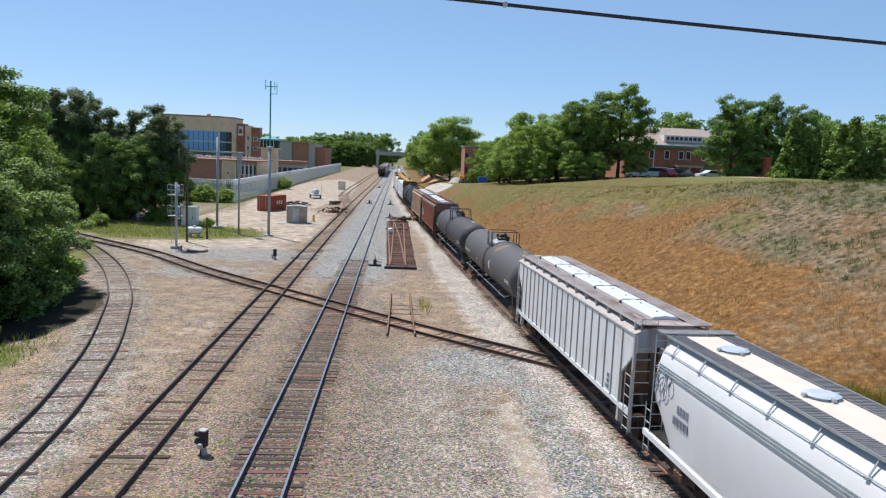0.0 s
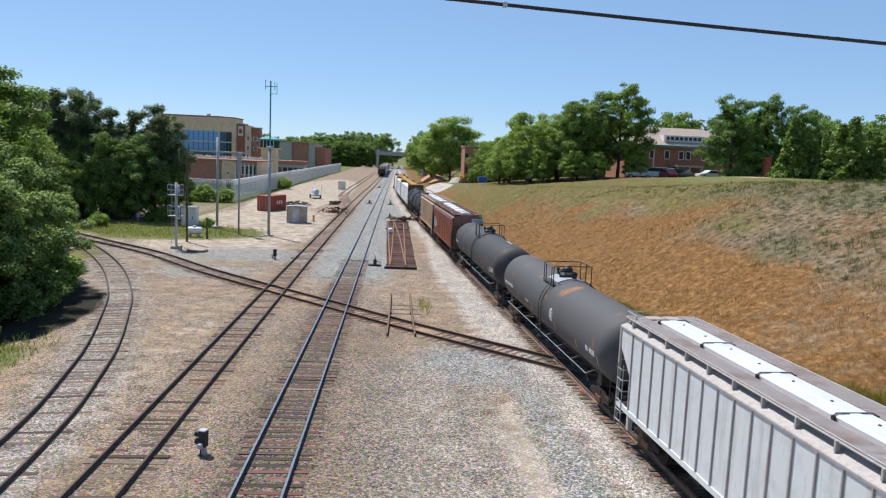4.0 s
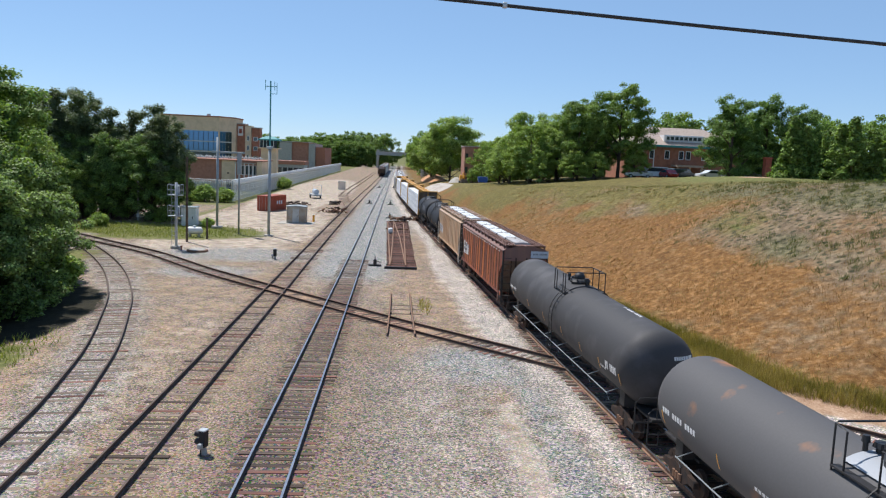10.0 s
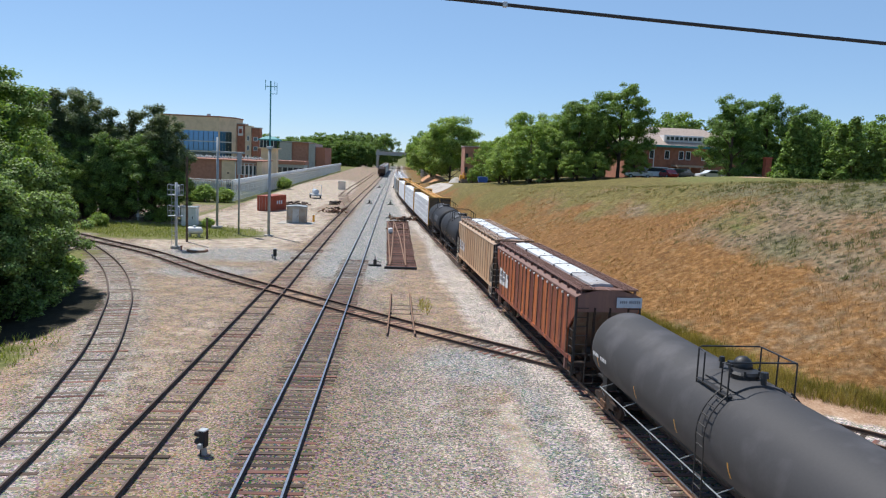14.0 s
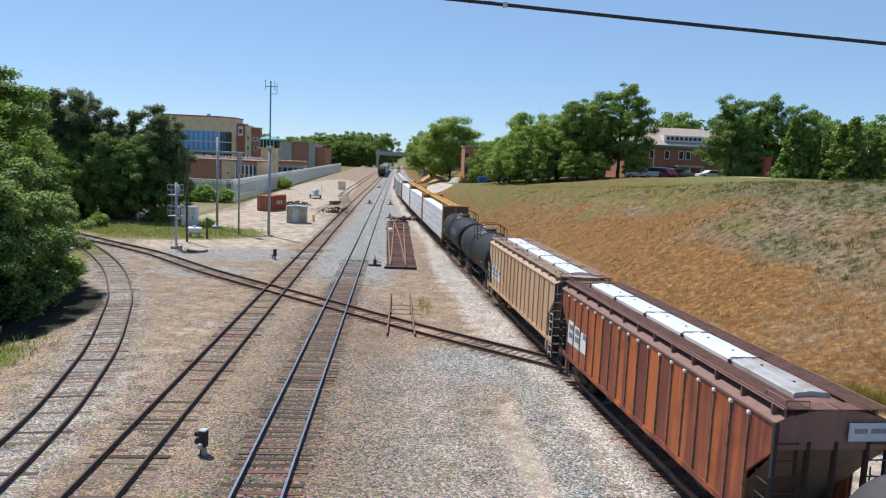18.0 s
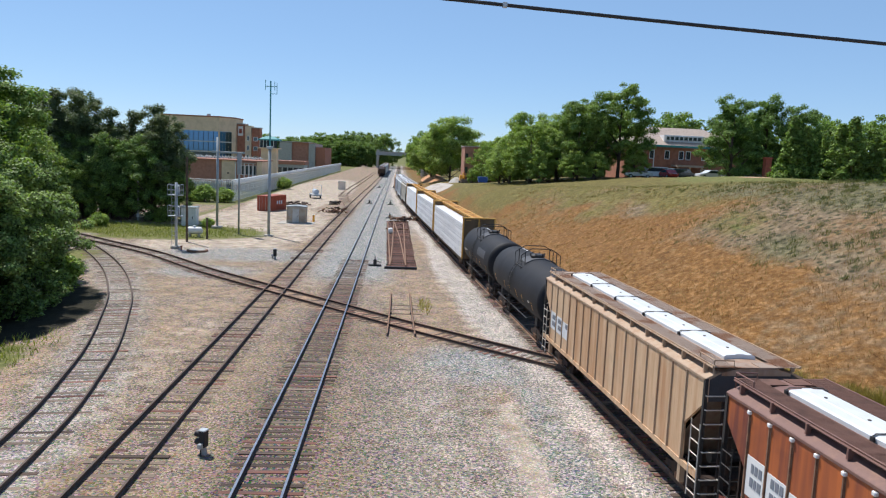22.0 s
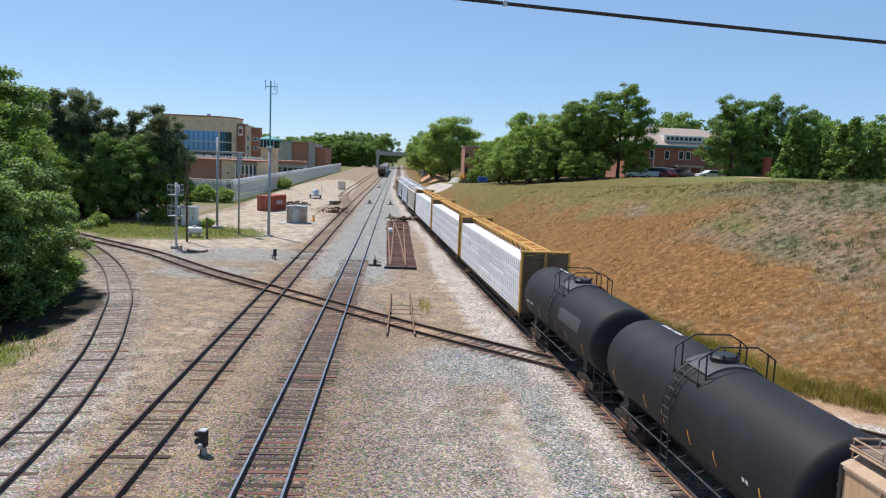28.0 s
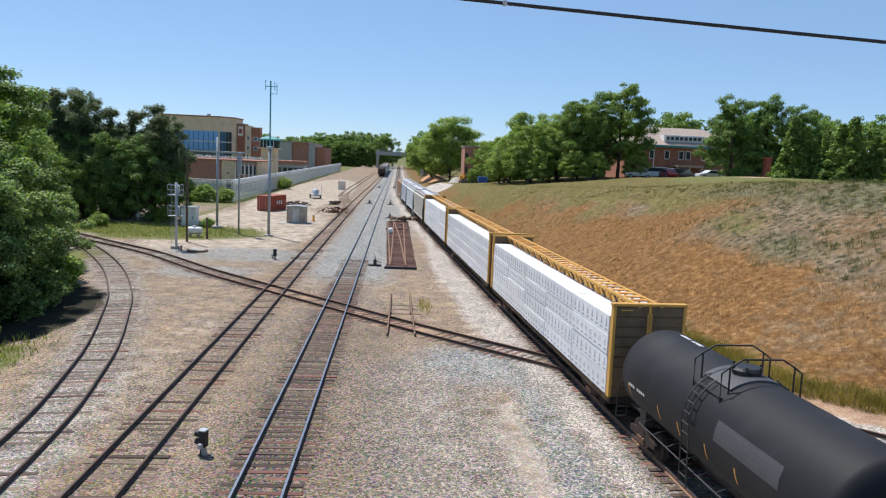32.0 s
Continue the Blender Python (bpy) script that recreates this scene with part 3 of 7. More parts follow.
# slope sheets: rust over a base darkened for the shade at the ends
M["slope_rust_shade"] = rust_streaks("slope_rust_shade", (0.17, 0.135, 0.105), (0.13, 0.05, 0.025), 0.7)
M["end_shade_dark"] = mat("end_shade_dark", (0.06, 0.062, 0.07), rough=0.75, scale=1.5, vary=0.3)
M["seam"] = mat("seam", (0.10, 0.085, 0.075), rough=0.8, scale=2, vary=0.3)
M["hop_white"] = mat("hop_white", (0.69, 0.695, 0.71), rough=0.45, scale=0.5, vary=0.07, col2=(0.655, 0.65, 0.645), fine=20, bump=0.05)
M["hop_beige"] = rust_streaks("hop_beige", (0.62, 0.57, 0.48), (0.45, 0.36, 0.28), 0.35)
M["roof_brown"] = rust_streaks("roof_brown", (0.20, 0.105, 0.085), (0.28, 0.15, 0.10), 0.5)
M["roof_grey"] = rust_streaks("roof_grey", (0.36, 0.27, 0.235), (0.24, 0.14, 0.11), 0.5)
M["roof_yellow"] = rust_streaks("roof_yellow", (0.40, 0.28, 0.20), (0.27, 0.115, 0.045), 0.75)
M["grate_grey"] = mat("grate_grey", (0.40, 0.35, 0.33), rough=0.7, scale=0.8, vary=0.2, col2=(0.31, 0.225, 0.19), mix_lo=0.5, mix_hi=0.65, fine=90)
M["grate_brown"] = mat("grate_brown", (0.16, 0.078, 0.054), rough=0.8, scale=3, vary=0.3, fine=90)
M["grate_tan"] = mat("grate_tan", (0.34, 0.25, 0.19), rough=0.7, scale=0.9, vary=0.2, col2=(0.22, 0.10, 0.045), mix_lo=0.5, mix_hi=0.6, fine=90)
M["hatch"] = mat("hatch", (0.67, 0.69, 0.71), rough=0.5, scale=1.0, vary=0.1)
M["cream"] = mat("cream", (0.72, 0.64, 0.54), rough=0.6, scale=0.8, vary=0.08)
M["hatch_worn"] = mat("hatch_worn", (0.40, 0.395, 0.40), rough=0.6, scale=1.5, vary=0.2, col2=(0.30, 0.25, 0.22))
M["hatch_blue"] = mat("hatch_blue", (0.50, 0.56, 0.62), rough=0.45, scale=2, vary=0.1)
M["grating"] = mat("grating", (0.25, 0.245, 0.25), rough=0.6, metal=0.3, scale=3, vary=0.25, fine=90)
M["tank_grey"] = mat("tank_grey", (0.10, 0.097, 0.099), rough=0.68, scale=0.5, vary=0.1, col2=(0.36, 0.165, 0.075), mix_lo=0.61, mix_hi=0.72, fine=14, bump=0.08, spec=0.3)
M["tank_dark"] = mat("tank_dark", (0.058, 0.056, 0.058), rough=0.65, scale=0.7, vary=0.12, col2=(0.10, 0.095, 0.10), mix_lo=0.5, mix_hi=0.75, fine=14, bump=0.08, spec=0.3)
M["tank_black"] = mat("tank_black", (0.018, 0.018, 0.021), rough=0.65, scale=0.7, vary=0.12, col2=(0.03, 0.03, 0.034), mix_lo=0.5, mix_hi=0.75, fine=14, bump=0.08, spec=0.25)
M["patch_grey"] = mat("patch_grey", (0.06, 0.06, 0.066), rough=0.6, scale=2, vary=0.1)
M["saddle_pale"] = mat("saddle_pale", (0.36, 0.38, 0.41), rough=0.55, scale=1.5, vary=0.15, col2=(0.30, 0.22, 0.16), mix_lo=0.6, mix_hi=0.75)
M["saddle"] = mat("saddle", (0.20, 0.20, 0.21), rough=0.6, scale=1.5, vary=0.15)
M["yellow"] = mat("yellow", (0.62, 0.34, 0.07), rough=0.6, scale=1.5, vary=0.2, col2=(0.42, 0.20, 0.05), mix_lo=0.55, mix_hi=0.75)
M["plate_orange"] = mat("plate_orange", (0.58, 0.25, 0.045), rough=0.6, scale=2, vary=0.2, col2=(0.62, 0.36, 0.09), rand=0.25)
M["orange"] = mat("orange", (0.85, 0.42, 0.05), rough=0.5, scale=4, vary=0.1)
M["wrap"] = mat("wrap", (0.80, 0.81, 0.83), rough=0.4, scale=1.3, vary=0.1, fine=4, bump=0.8, bump_d=0.06, rand=0.06, stretch=(1, 2.2, 0.7))
M["mark"] = mat("mark", (0.20, 0.22, 0.26), rough=0.5, scale=3, vary=0.1)
M["wrap_print"] = mat("wrap_print", (0.40, 0.42, 0.47), rough=0.5, scale=3, vary=0.1)
M["wood_dark"] = mat("wood_dark", (0.17, 0.115, 0.065), rough=0.9, scale=1.5, vary=0.3)

SPEED, ACCEL, JERK = 4.0065, -0.01258, 0.000184


def along(s, t):
    u = t - 16
    return s - SPEED * u - ACCEL * u * u / 2 - JERK * u ** 3


def car_pose(s, half, t):
    y = along(s, t)
    a, b = y - half, y + half
    xa, xb = train_x(a), train_x(b)
    return pose((xa + xb) / 2, y, 0, 0, 0, math.degrees(math.atan2(b - a, xb - xa)) - 90)


# wheelset and truck frame meshes, shared
def wheelset_mesh():
    bm = bmesh.new()
    for s in (-1, 1):
        tube_bm(bm, [(s * 0.69, 0, 0), (s * 0.715, 0, 0)], 0.49, 20)
        tube_bm(bm, [(s * 0.715, 0, 0), (s * 0.83, 0, 0)], [0.46, 0.455], 20)
        tube_bm(bm, [(s * 0.83, 0, 0), (s * 0.86, 0, 0)], [0.2, 0.14], 12)
        for k in range(4):
            a = k * math.pi / 2
            tube_bm(bm, [(s * 0.835, 0.3 * math.cos(a), 0.3 * math.sin(a)), (s * 0.845, 0.3 * math.cos(a), 0.3 * math.sin(a))], 0.06, 6)
    tube_bm(bm, [(-1.0, 0, 0), (1.0, 0, 0)], 0.085, 10)
    return mesh_of(bm, "wheelset", M["truck"])


def frame_mesh():
    bm = bmesh.new()
    for s in (-1, 1):
        x0, x1 = s * 0.93, s * 1.08
        prof = [(-1.12, 0.42), (-1.12, 0.62), (-0.62, 0.68), (-0.3, 0.86), (0.3, 0.86), (0.62, 0.68), (1.12, 0.62), (1.12, 0.42), (0.66, 0.40), (0.42, 0.24), (-0.42, 0.24), (-0.66, 0.40)]
        a = [bm.verts.new((x0, y, z)) for y, z in prof]
        b = [bm.verts.new((x1, y, z)) for y, z in prof]
        n = len(prof)
        for i in range(n):
            bm.faces.new((a[i], a[(i + 1) % n], b[(i + 1) % n], b[i]))
        bm.faces.new(a)
        bm.faces.new(b[::-1])
    box_bm(bm, -1.1, 1.1, -0.2, 0.2, 0.5, 0.8)
    return mesh_of(bm, "truck_frame", M["truck"])


def spring_mesh():
    bm = bmesh.new()
    for k in (-0.2, 0.0, 0.2):
        tube_bm(bm, [(0, k, 0.3), (0, k, 0.52)], 0.075, 8)
    return mesh_of(bm, "spring", M["rail_brown"])


WHEELSET, FRAME, SPRING = wheelset_mesh(), frame_mesh(), spring_mesh()
WHEELS, CARS = [], []


def running_gear(car, half, L, rolling=True):
    for y in (-half, half):
        tr = share("truck", FRAME, car, pose(0, y, 0))
        for d in (-0.89, 0.89):
            ws = share("wheelset", WHEELSET, tr, pose(0, d, 0.46))
            if rolling:
                WHEELS.append((ws, d))
        for s in (-1.1, 1.1):
            share("spring", SPRING, tr, pose(s, 0, 0))
    for e in (-1, 1):
        bm = boxes((-0.1, 0.1, min(e * (L / 2 - 0.6), e * (L / 2 + 0.35)), max(e * (L / 2 - 0.6), e * (L / 2 + 0.35)), 0.78, 0.98))
        box_bm(bm, -0.19, 0.19, min(e * (L / 2 + 0.3), e * (L / 2 + 0.62)), max(e * (L / 2 + 0.3), e * (L / 2 + 0.62)), 0.72, 1.04)
        part("coupler", bevelled(bm, 0.03, 1), M["truck"], car)


def ladder_bm(bm, x, y, z0, z1, w=0.42, along_y=True, rungs=None):
    n = rungs or max(3, int((z1 - z0) / 0.4))
    d = (0, w, 0) if along_y else (w, 0, 0)
    for k in (0, 1):
        tube_bm(bm, [(x + d[0] * k, y + d[1] * k, z0), (x + d[0] * k, y + d[1] * k, z1)], 0.022, 5)
    for i in range(n):
        z = z0 + (i + 0.5) * (z1 - z0) / n
        tube_bm(bm, [(x, y, z), (x + d[0], y + d[1], z)], 0.018, 5)


def bars(car, xy, size, rows, material, side=-1, name="lettering", seed=0, tilt=0):
    """Plain bars in place of writing, on a side wall."""
    rng = random.Random(seed)
    bm = bmesh.new()
    x, y, z = xy
    h = size
    for r, n in enumerate(rows):
        yy = y
        for k in range(n):
            w = h * rng.uniform(0.45, 0.7)
            zz = z - r * h * 1.5
            box_bm(bm, min(x, x + side * 0.012), max(x, x + side * 0.012), yy, yy + w, zz, zz + h)
            yy += w + h * 0.22
    return tagged(part(name, bm, material, car, "faded lettering drawn as bars"), kind="stuff")


def hopper(s0, s1, name, label, body, roof, hatch, ribs, top=4.36, w=1.56, bay=3, rib_cap=None, runner=None, standing=None, chord=None):
    """Ribbed covered hopper from s0 (near end) to s1."""
    L = s1 - s0
    c = thing(name, label, "hopper car", group="freight train cars")
    eave = top - 0.01
    zb, zk, zc = 1.34, 3.55, 2.5
    run, cut = 2.1, 1.22
    chord = chord or body
    for s in (-1, 1):
        x0, x1 = sorted((s * (w - 0.15), s * (w - 0.06)))
        inner = [-L / 2 + cut + (L - 2 * cut) * k / (ribs - 1) for k in range(ribs)]
        edges = [-L / 2] + inner + [L / 2]

        def low(y, mid):
            """Lower edge of a side panel; the end bays are cut off on a slant."""
            if abs(mid) < L / 2 - cut:
                return zb
            return zc + (cut - (L / 2 - abs(y))) * (zk - zc) / cut

        for y0, y1 in zip(edges, edges[1:]):
            bm = bmesh.new()
            mid = (y0 + y1) / 2
            prof = [(y0, eave - 0.16), (y1, eave - 0.16), (y1, low(y1, mid)), (y0, low(y0, mid))]
            a = [bm.verts.new((x0, y, z)) for y, z in prof]
            b = [bm.verts.new((x1, y, z)) for y, z in prof]
            n = len(prof)
            for i in range(n):
                bm.faces.new((a[i], a[(i + 1) % n], b[(i + 1) % n], b[i]))
            bm.faces.new(a)
            bm.faces.new(b[::-1])
            part("side_panel", bm, body, c)
        x0, x1 = sorted((s * (w - 0.07), s * (w - 0.015)))
        for y in inner:
            bm = boxes((x0, x1, y - 0.022, y + 0.022, zb, eave - 0.2))
            box_bm(bm, min(s * (w - 0.07), s * (w - 0.055)), max(s * (w - 0.07), s * (w - 0.055)), y - 0.05, y + 0.05, zb, eave - 0.2)
            part("rib", bm, M["rail_brown"] if rib_cap else chord, c)
            if rib_cap:
                part("rib_cap", bevelled(boxes((min(s * (w - 0.1), s * (w + 0.02)), max(s * (w - 0.1), s * (w + 0.02)), y - 0.06, y + 0.06, eave - 0.32, eave - 0.22)), 0.02, 1), rib_cap, c, "white rib cap")
        part("top_chord", bevelled(boxes((min(s * (w - 0.16), s * (w - 0.02)), max(s * (w - 0.16), s * (w - 0.02)), -L / 2, L / 2, eave - 0.2, eave - 0.1)), 0.02, 1), roof if rib_cap else chord, c)
        part("side_sill", boxes((min(s * (w - 0.12), s * (w - 0.02)), max(s * (w - 0.12), s * (w - 0.02)), -L / 2, L / 2, zb - 0.16, zb + 0.02)), body, c)
        bm = bmesh.new()
        prism_bm(bm, [(s * (w - 0.03), eave - 0.105), (s * 1.14, top + 0.06), (s * 1.06, top + 0.04), (s * (w - 0.14), eave - 0.15)], -L / 2, L / 2)
        part("shoulder", bm, roof if rib_cap else chord, c)
        part("roof_pipe", tubes(0.028, [(s * 1.34, -L / 2, top + 0.2), (s * 1.34, L / 2, top + 0.2)]), roof if rib_cap else chord, c)
    # roof sheet between the shoulders
    bm = bmesh.new()
    prism_bm(bm, [(-1.06, top - 0.04)] + [(x * 1.05, top + 0.05 + 0.16 * (1 - x * x)) for x in np.linspace(-1, 1, 7)] + [(1.06, top - 0.04)], -L / 2, L / 2)
    part("roof", bm, roof, c)
    # long roof hatch in lengths
    n, hz = 5, top + 0.17
    for k in range(n):
        y0, y1 = -L / 2 + 1.0 + k * (L - 2.1) / n, -L / 2 + 1.0 + (k + 1) * (L - 2.1) / n - 0.06
        bm = bmesh.new()
        prism_bm(bm, [(-0.5, hz), (0.5, hz), (0.5, hz + 0.1), (0.43, hz + 0.14), (0.15, hz + 0.155), (0.12, hz + 0.175), (-0.12, hz + 0.175), (-0.15, hz + 0.155), (-0.43, hz + 0.14), (-0.5, hz + 0.1)], y0, y1)
        h = part("hatch", bm, hatch if k or not rib_cap else M["hatch_worn"], c)
        part("hold_down", tubes(0.016, [(-0.57, y1 + 0.03, hz + 0.1), (-0.46, y1 + 0.03, hz + 0.175), (0.46, y1 + 0.03, hz + 0.175), (0.57, y1 + 0.03, hz + 0.1)]), M["seam"], h)
        for q in (-0.58, 0.52) if bay == 3 else ():
            part("latch", boxes((q, q + 0.06, y1 - 0.05, y1 + 0.05, hz - 0.02, hz + 0.13)), M["steel_dark"], h)
        for q in (0.25, 0.75) if bay == 3 else ():
            part("rivet", boxes((-0.03, 0.03, y0 + (y1 - y0) * q - 0.03, y0 + (y1 - y0) * q + 0.03, hz + 0.17, hz + 0.2)), M["seam"], h)
    for s in (-1, 1):
        x0, x1 = sorted((s * 0.66, s * 1.3))
        part("running_board", boxes((x0, x1, -L / 2 - 0.05, L / 2 + 0.05, top + 0.215, top + 0.235)), runner or M["grating"], c)
        part("board_edge", tubes(0.02, [(s * 1.31, -L / 2 - 0.05, top + 0.25), (s * 1.31, L / 2 + 0.05, top + 0.25)], seg=5), chord, c)
        if bay == 3:
            gr = bmesh.new()
            for y in np.arange(-L / 2, L / 2, 0.06):
                box_bm(gr, x0 + 0.025, x1 - 0.025, y, y + 0.035, top + 0.23, top + 0.243)
            tagged(part("grating_bar", gr, runner or M["grating"], c), kind="stuff")
        bx = sorted((s * 0.64, s * 1.36))
        me = mesh_of(boxes((*bx, 0, 0.05, top + 0.1, top + 0.21), (*sorted((s * 1.3, s * 1.42)), -0.01, 0.05, top - 0.03, top + 0.22)), "bracket", roof if rib_cap else chord)
        for y in np.arange(-L / 2 + 0.4, L / 2, 1.45):
            share("bracket", me, c, pose(0, y, 0))
    for e in (-1, 1):
        y0, y1 = sorted((e * (L / 2 - 0.5), e * (L / 2 + 0.05)))
        part("end_board", boxes((-0.64, -0.08, y0, y1, top + 0.2, top + 0.225), (0.08, 0.64, y0, y1, top + 0.2, top + 0.225)), runner or roof, c)
        part("corner_rail", tubes(0.022, [(-1.3, e * (L / 2 - 0.9), top + 0.24), (-1.3, e * (L / 2 - 0.9), top + 0.42), (-1.3, e * (L / 2 - 0.02), top + 0.42), (-1.3, e * (L / 2 - 0.02), top - 0.1)], [(-0.7, e * (L / 2 - 0.02), top + 0.24), (-0.7, e * (L / 2 - 0.02), top + 0.4), (-1.3, e * (L / 2 - 0.02), top + 0.42)]), chord, c)

        def ends(a, b):
            return sorted((e * (L / 2 - a), e * (L / 2 - b)))

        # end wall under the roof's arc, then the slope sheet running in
        wall_mat = M["end_shade_grey"] if body is M["hop_grey"] else M["end_shade_brown"] if rib_cap else M["slope_rust_shade"]
        arc = [(-w + 0.1, zk), (w - 0.1, zk), (w - 0.1, eave - 0.13)] + [(x * 1.05, top + 0.03 + 0.14 * (1 - x * x)) for x in np.linspace(1, -1, 9)] + [(-w + 0.1, eave - 0.13)]
        bm = bmesh.new()
        prism_bm(bm, arc, *ends(0.06, 0.02))
        part("end_wall", bm, M["end_shade_dark"] if body is M["hop_yellow"] else wall_mat if body is M["hop_grey"] else roof, c)
        bm = bmesh.new()
        a = [bm.verts.new(v) for v in ((-w + 0.16, e * (L / 2 - 0.04), zk), (w - 0.16, e * (L / 2 - 0.04), zk), (w - 0.16, e * (L / 2 - 1.3), 2.2), (-w + 0.16, e * (L / 2 - 1.3), 2.2))]
        b = [bm.verts.new(v) for v in ((-w + 0.16, e * (L / 2 - run - 0.3), zb - 0.3), (w - 0.16, e * (L / 2 - run - 0.3), zb - 0.3))]
        bm.faces.new(a)
        bm.faces.new((a[3], a[2], b[1], b[0]))
        part("slope_sheet", bm, M["slope_rust_shade"], c)
        part("end_sill", bevelled(boxes((-w + 0.05, w - 0.05, *ends(0.3, 0), 1.0, 1.22)), 0.02, 1), M["truck"], c)
        lm = M["galv"] if body is M["hop_grey"] else M["cream"] if body is M["hop_yellow"] else M["steel_dark"]
        for x in (-0.62, 0.1, 0.95):
            part("end_post", boxes((x - 0.045, x + 0.045, *ends(0.12, 0), 1.2, zk + 0.2)), M["truck"], c)
        for s in (-1, 1):
            x0, x1 = sorted((s * (w - 0.12), s * (w - 0.02)))
            post = part("corner_post", boxes((x0, x1, *ends(0.1, -0.01), 0.6, eave - 0.12)), chord if body is M["hop_grey"] else M["steel_dark"], c)
            for k in range(8 if bay == 3 else 0):
                z = 0.8 + 0.42 * k
                part("grab_iron", tubes(0.02, [(s * (w - 0.06), e * (L / 2 + 0.02), z), (s * (w - 0.08), e * (L / 2 + 0.08), z), (s * (w - 0.62), e * (L / 2 + 0.08), z), (s * (w - 0.62), e * (L / 2 + 0.02), z)]), lm, post)
            part("grab_post", boxes((*sorted((s * (w - 0.66), s * (w - 0.6))), *ends(0.06, -0.02), 0.7, zk)), M["truck"], c)
            bm = bmesh.new()
            ladder_bm(bm, s * (w - 0.01), e * (L / 2 - 0.06) - (0.55 if e > 0 else 0), 0.5, 2.85, w=0.55, rungs=6)
            part("ladder", bm, lm, c)
            part("step_bracket", boxes((*sorted((s * (w - 0.2), s * (w - 0.04))), *ends(1.35, 1.15), 0.62, zb)), chord, c)
        # air reservoir and brake gear over the truck
        bm = bmesh.new()
        tube_bm(bm, [(-0.7, e * (L / 2 - 1.0), 1.5), (0.6, e * (L / 2 - 1.0), 1.5)], 0.2, 10)
        part("air_tank", bm, M["steel_dark"], c)
    part("centre_sill", boxes((-0.3, 0.3, -L / 2, L / 2, 0.8, 1.15)), M["truck"], c)
    for k in range(bay):
        y = (k - (bay - 1) / 2) * (L - 2 * run - 1.6) / bay
        hl = (L - 2 * run - 1.2) / bay / 2
        bm = bmesh.new()
        a = [bm.verts.new((x, y + d, zb)) for x, d in ((-w + 0.16, -hl), (w - 0.16, -hl), (w - 0.16, hl), (-w + 0.16, hl))]
        b = [bm.verts.new((x, y + d, 0.45)) for x, d in ((-0.6, -0.3), (0.6, -0.3), (0.6, 0.3), (-0.6, 0.3))]
        for i in range(4):
            bm.faces.new((a[i], a[(i + 1) % 4], b[(i + 1) % 4], b[i]))
        bm.faces.new(b)
        g = part("hopper_bay", bm, body, c)
        part("gate", boxes((-0.7, 0.7, y - 0.36, y + 0.36, 0.34, 0.45)), M["steel_dark"], g)
    half = L / 2 - 2.0
    running_gear(c, half, L, standing is None)
    if standing is None:
        CARS.append((c, (s0 + s1) / 2, half))
    else:
        c.matrix_basis = standing
    return c, L


def shell(c, L, R, zc, material, y0=None, y1=None, deep=0.95):
    bm = bmesh.new()
    y0 = -L / 2 if y0 is None else y0
    y1 = L / 2 if y1 is None else y1
    seg = 48
    prof = [(y0 + deep * (1 - math.cos(a)), max(0.01, math.sin(a))) for a in np.linspace(0, math.pi / 2, 11)]
    prof = prof + [(y, 1.0) for y in np.linspace(y0 + 2.5, y1 - 2.5, 5)] + [(y0 + y1 - a, b) for a, b in prof[::-1]]
    rings = [[bm.verts.new((R * k * math.cos(2 * math.pi * i / seg), y, zc + R * k * math.sin(2 * math.pi * i / seg))) for i in range(seg)] for y, k in prof]
    for a, b in zip(rings, rings[1:]):
        for i in range(seg):
            bm.faces.new((a[i], a[(i + 1) % seg], b[(i + 1) % seg], b[i]))
    return part("shell", bm, material, c, smooth=True)


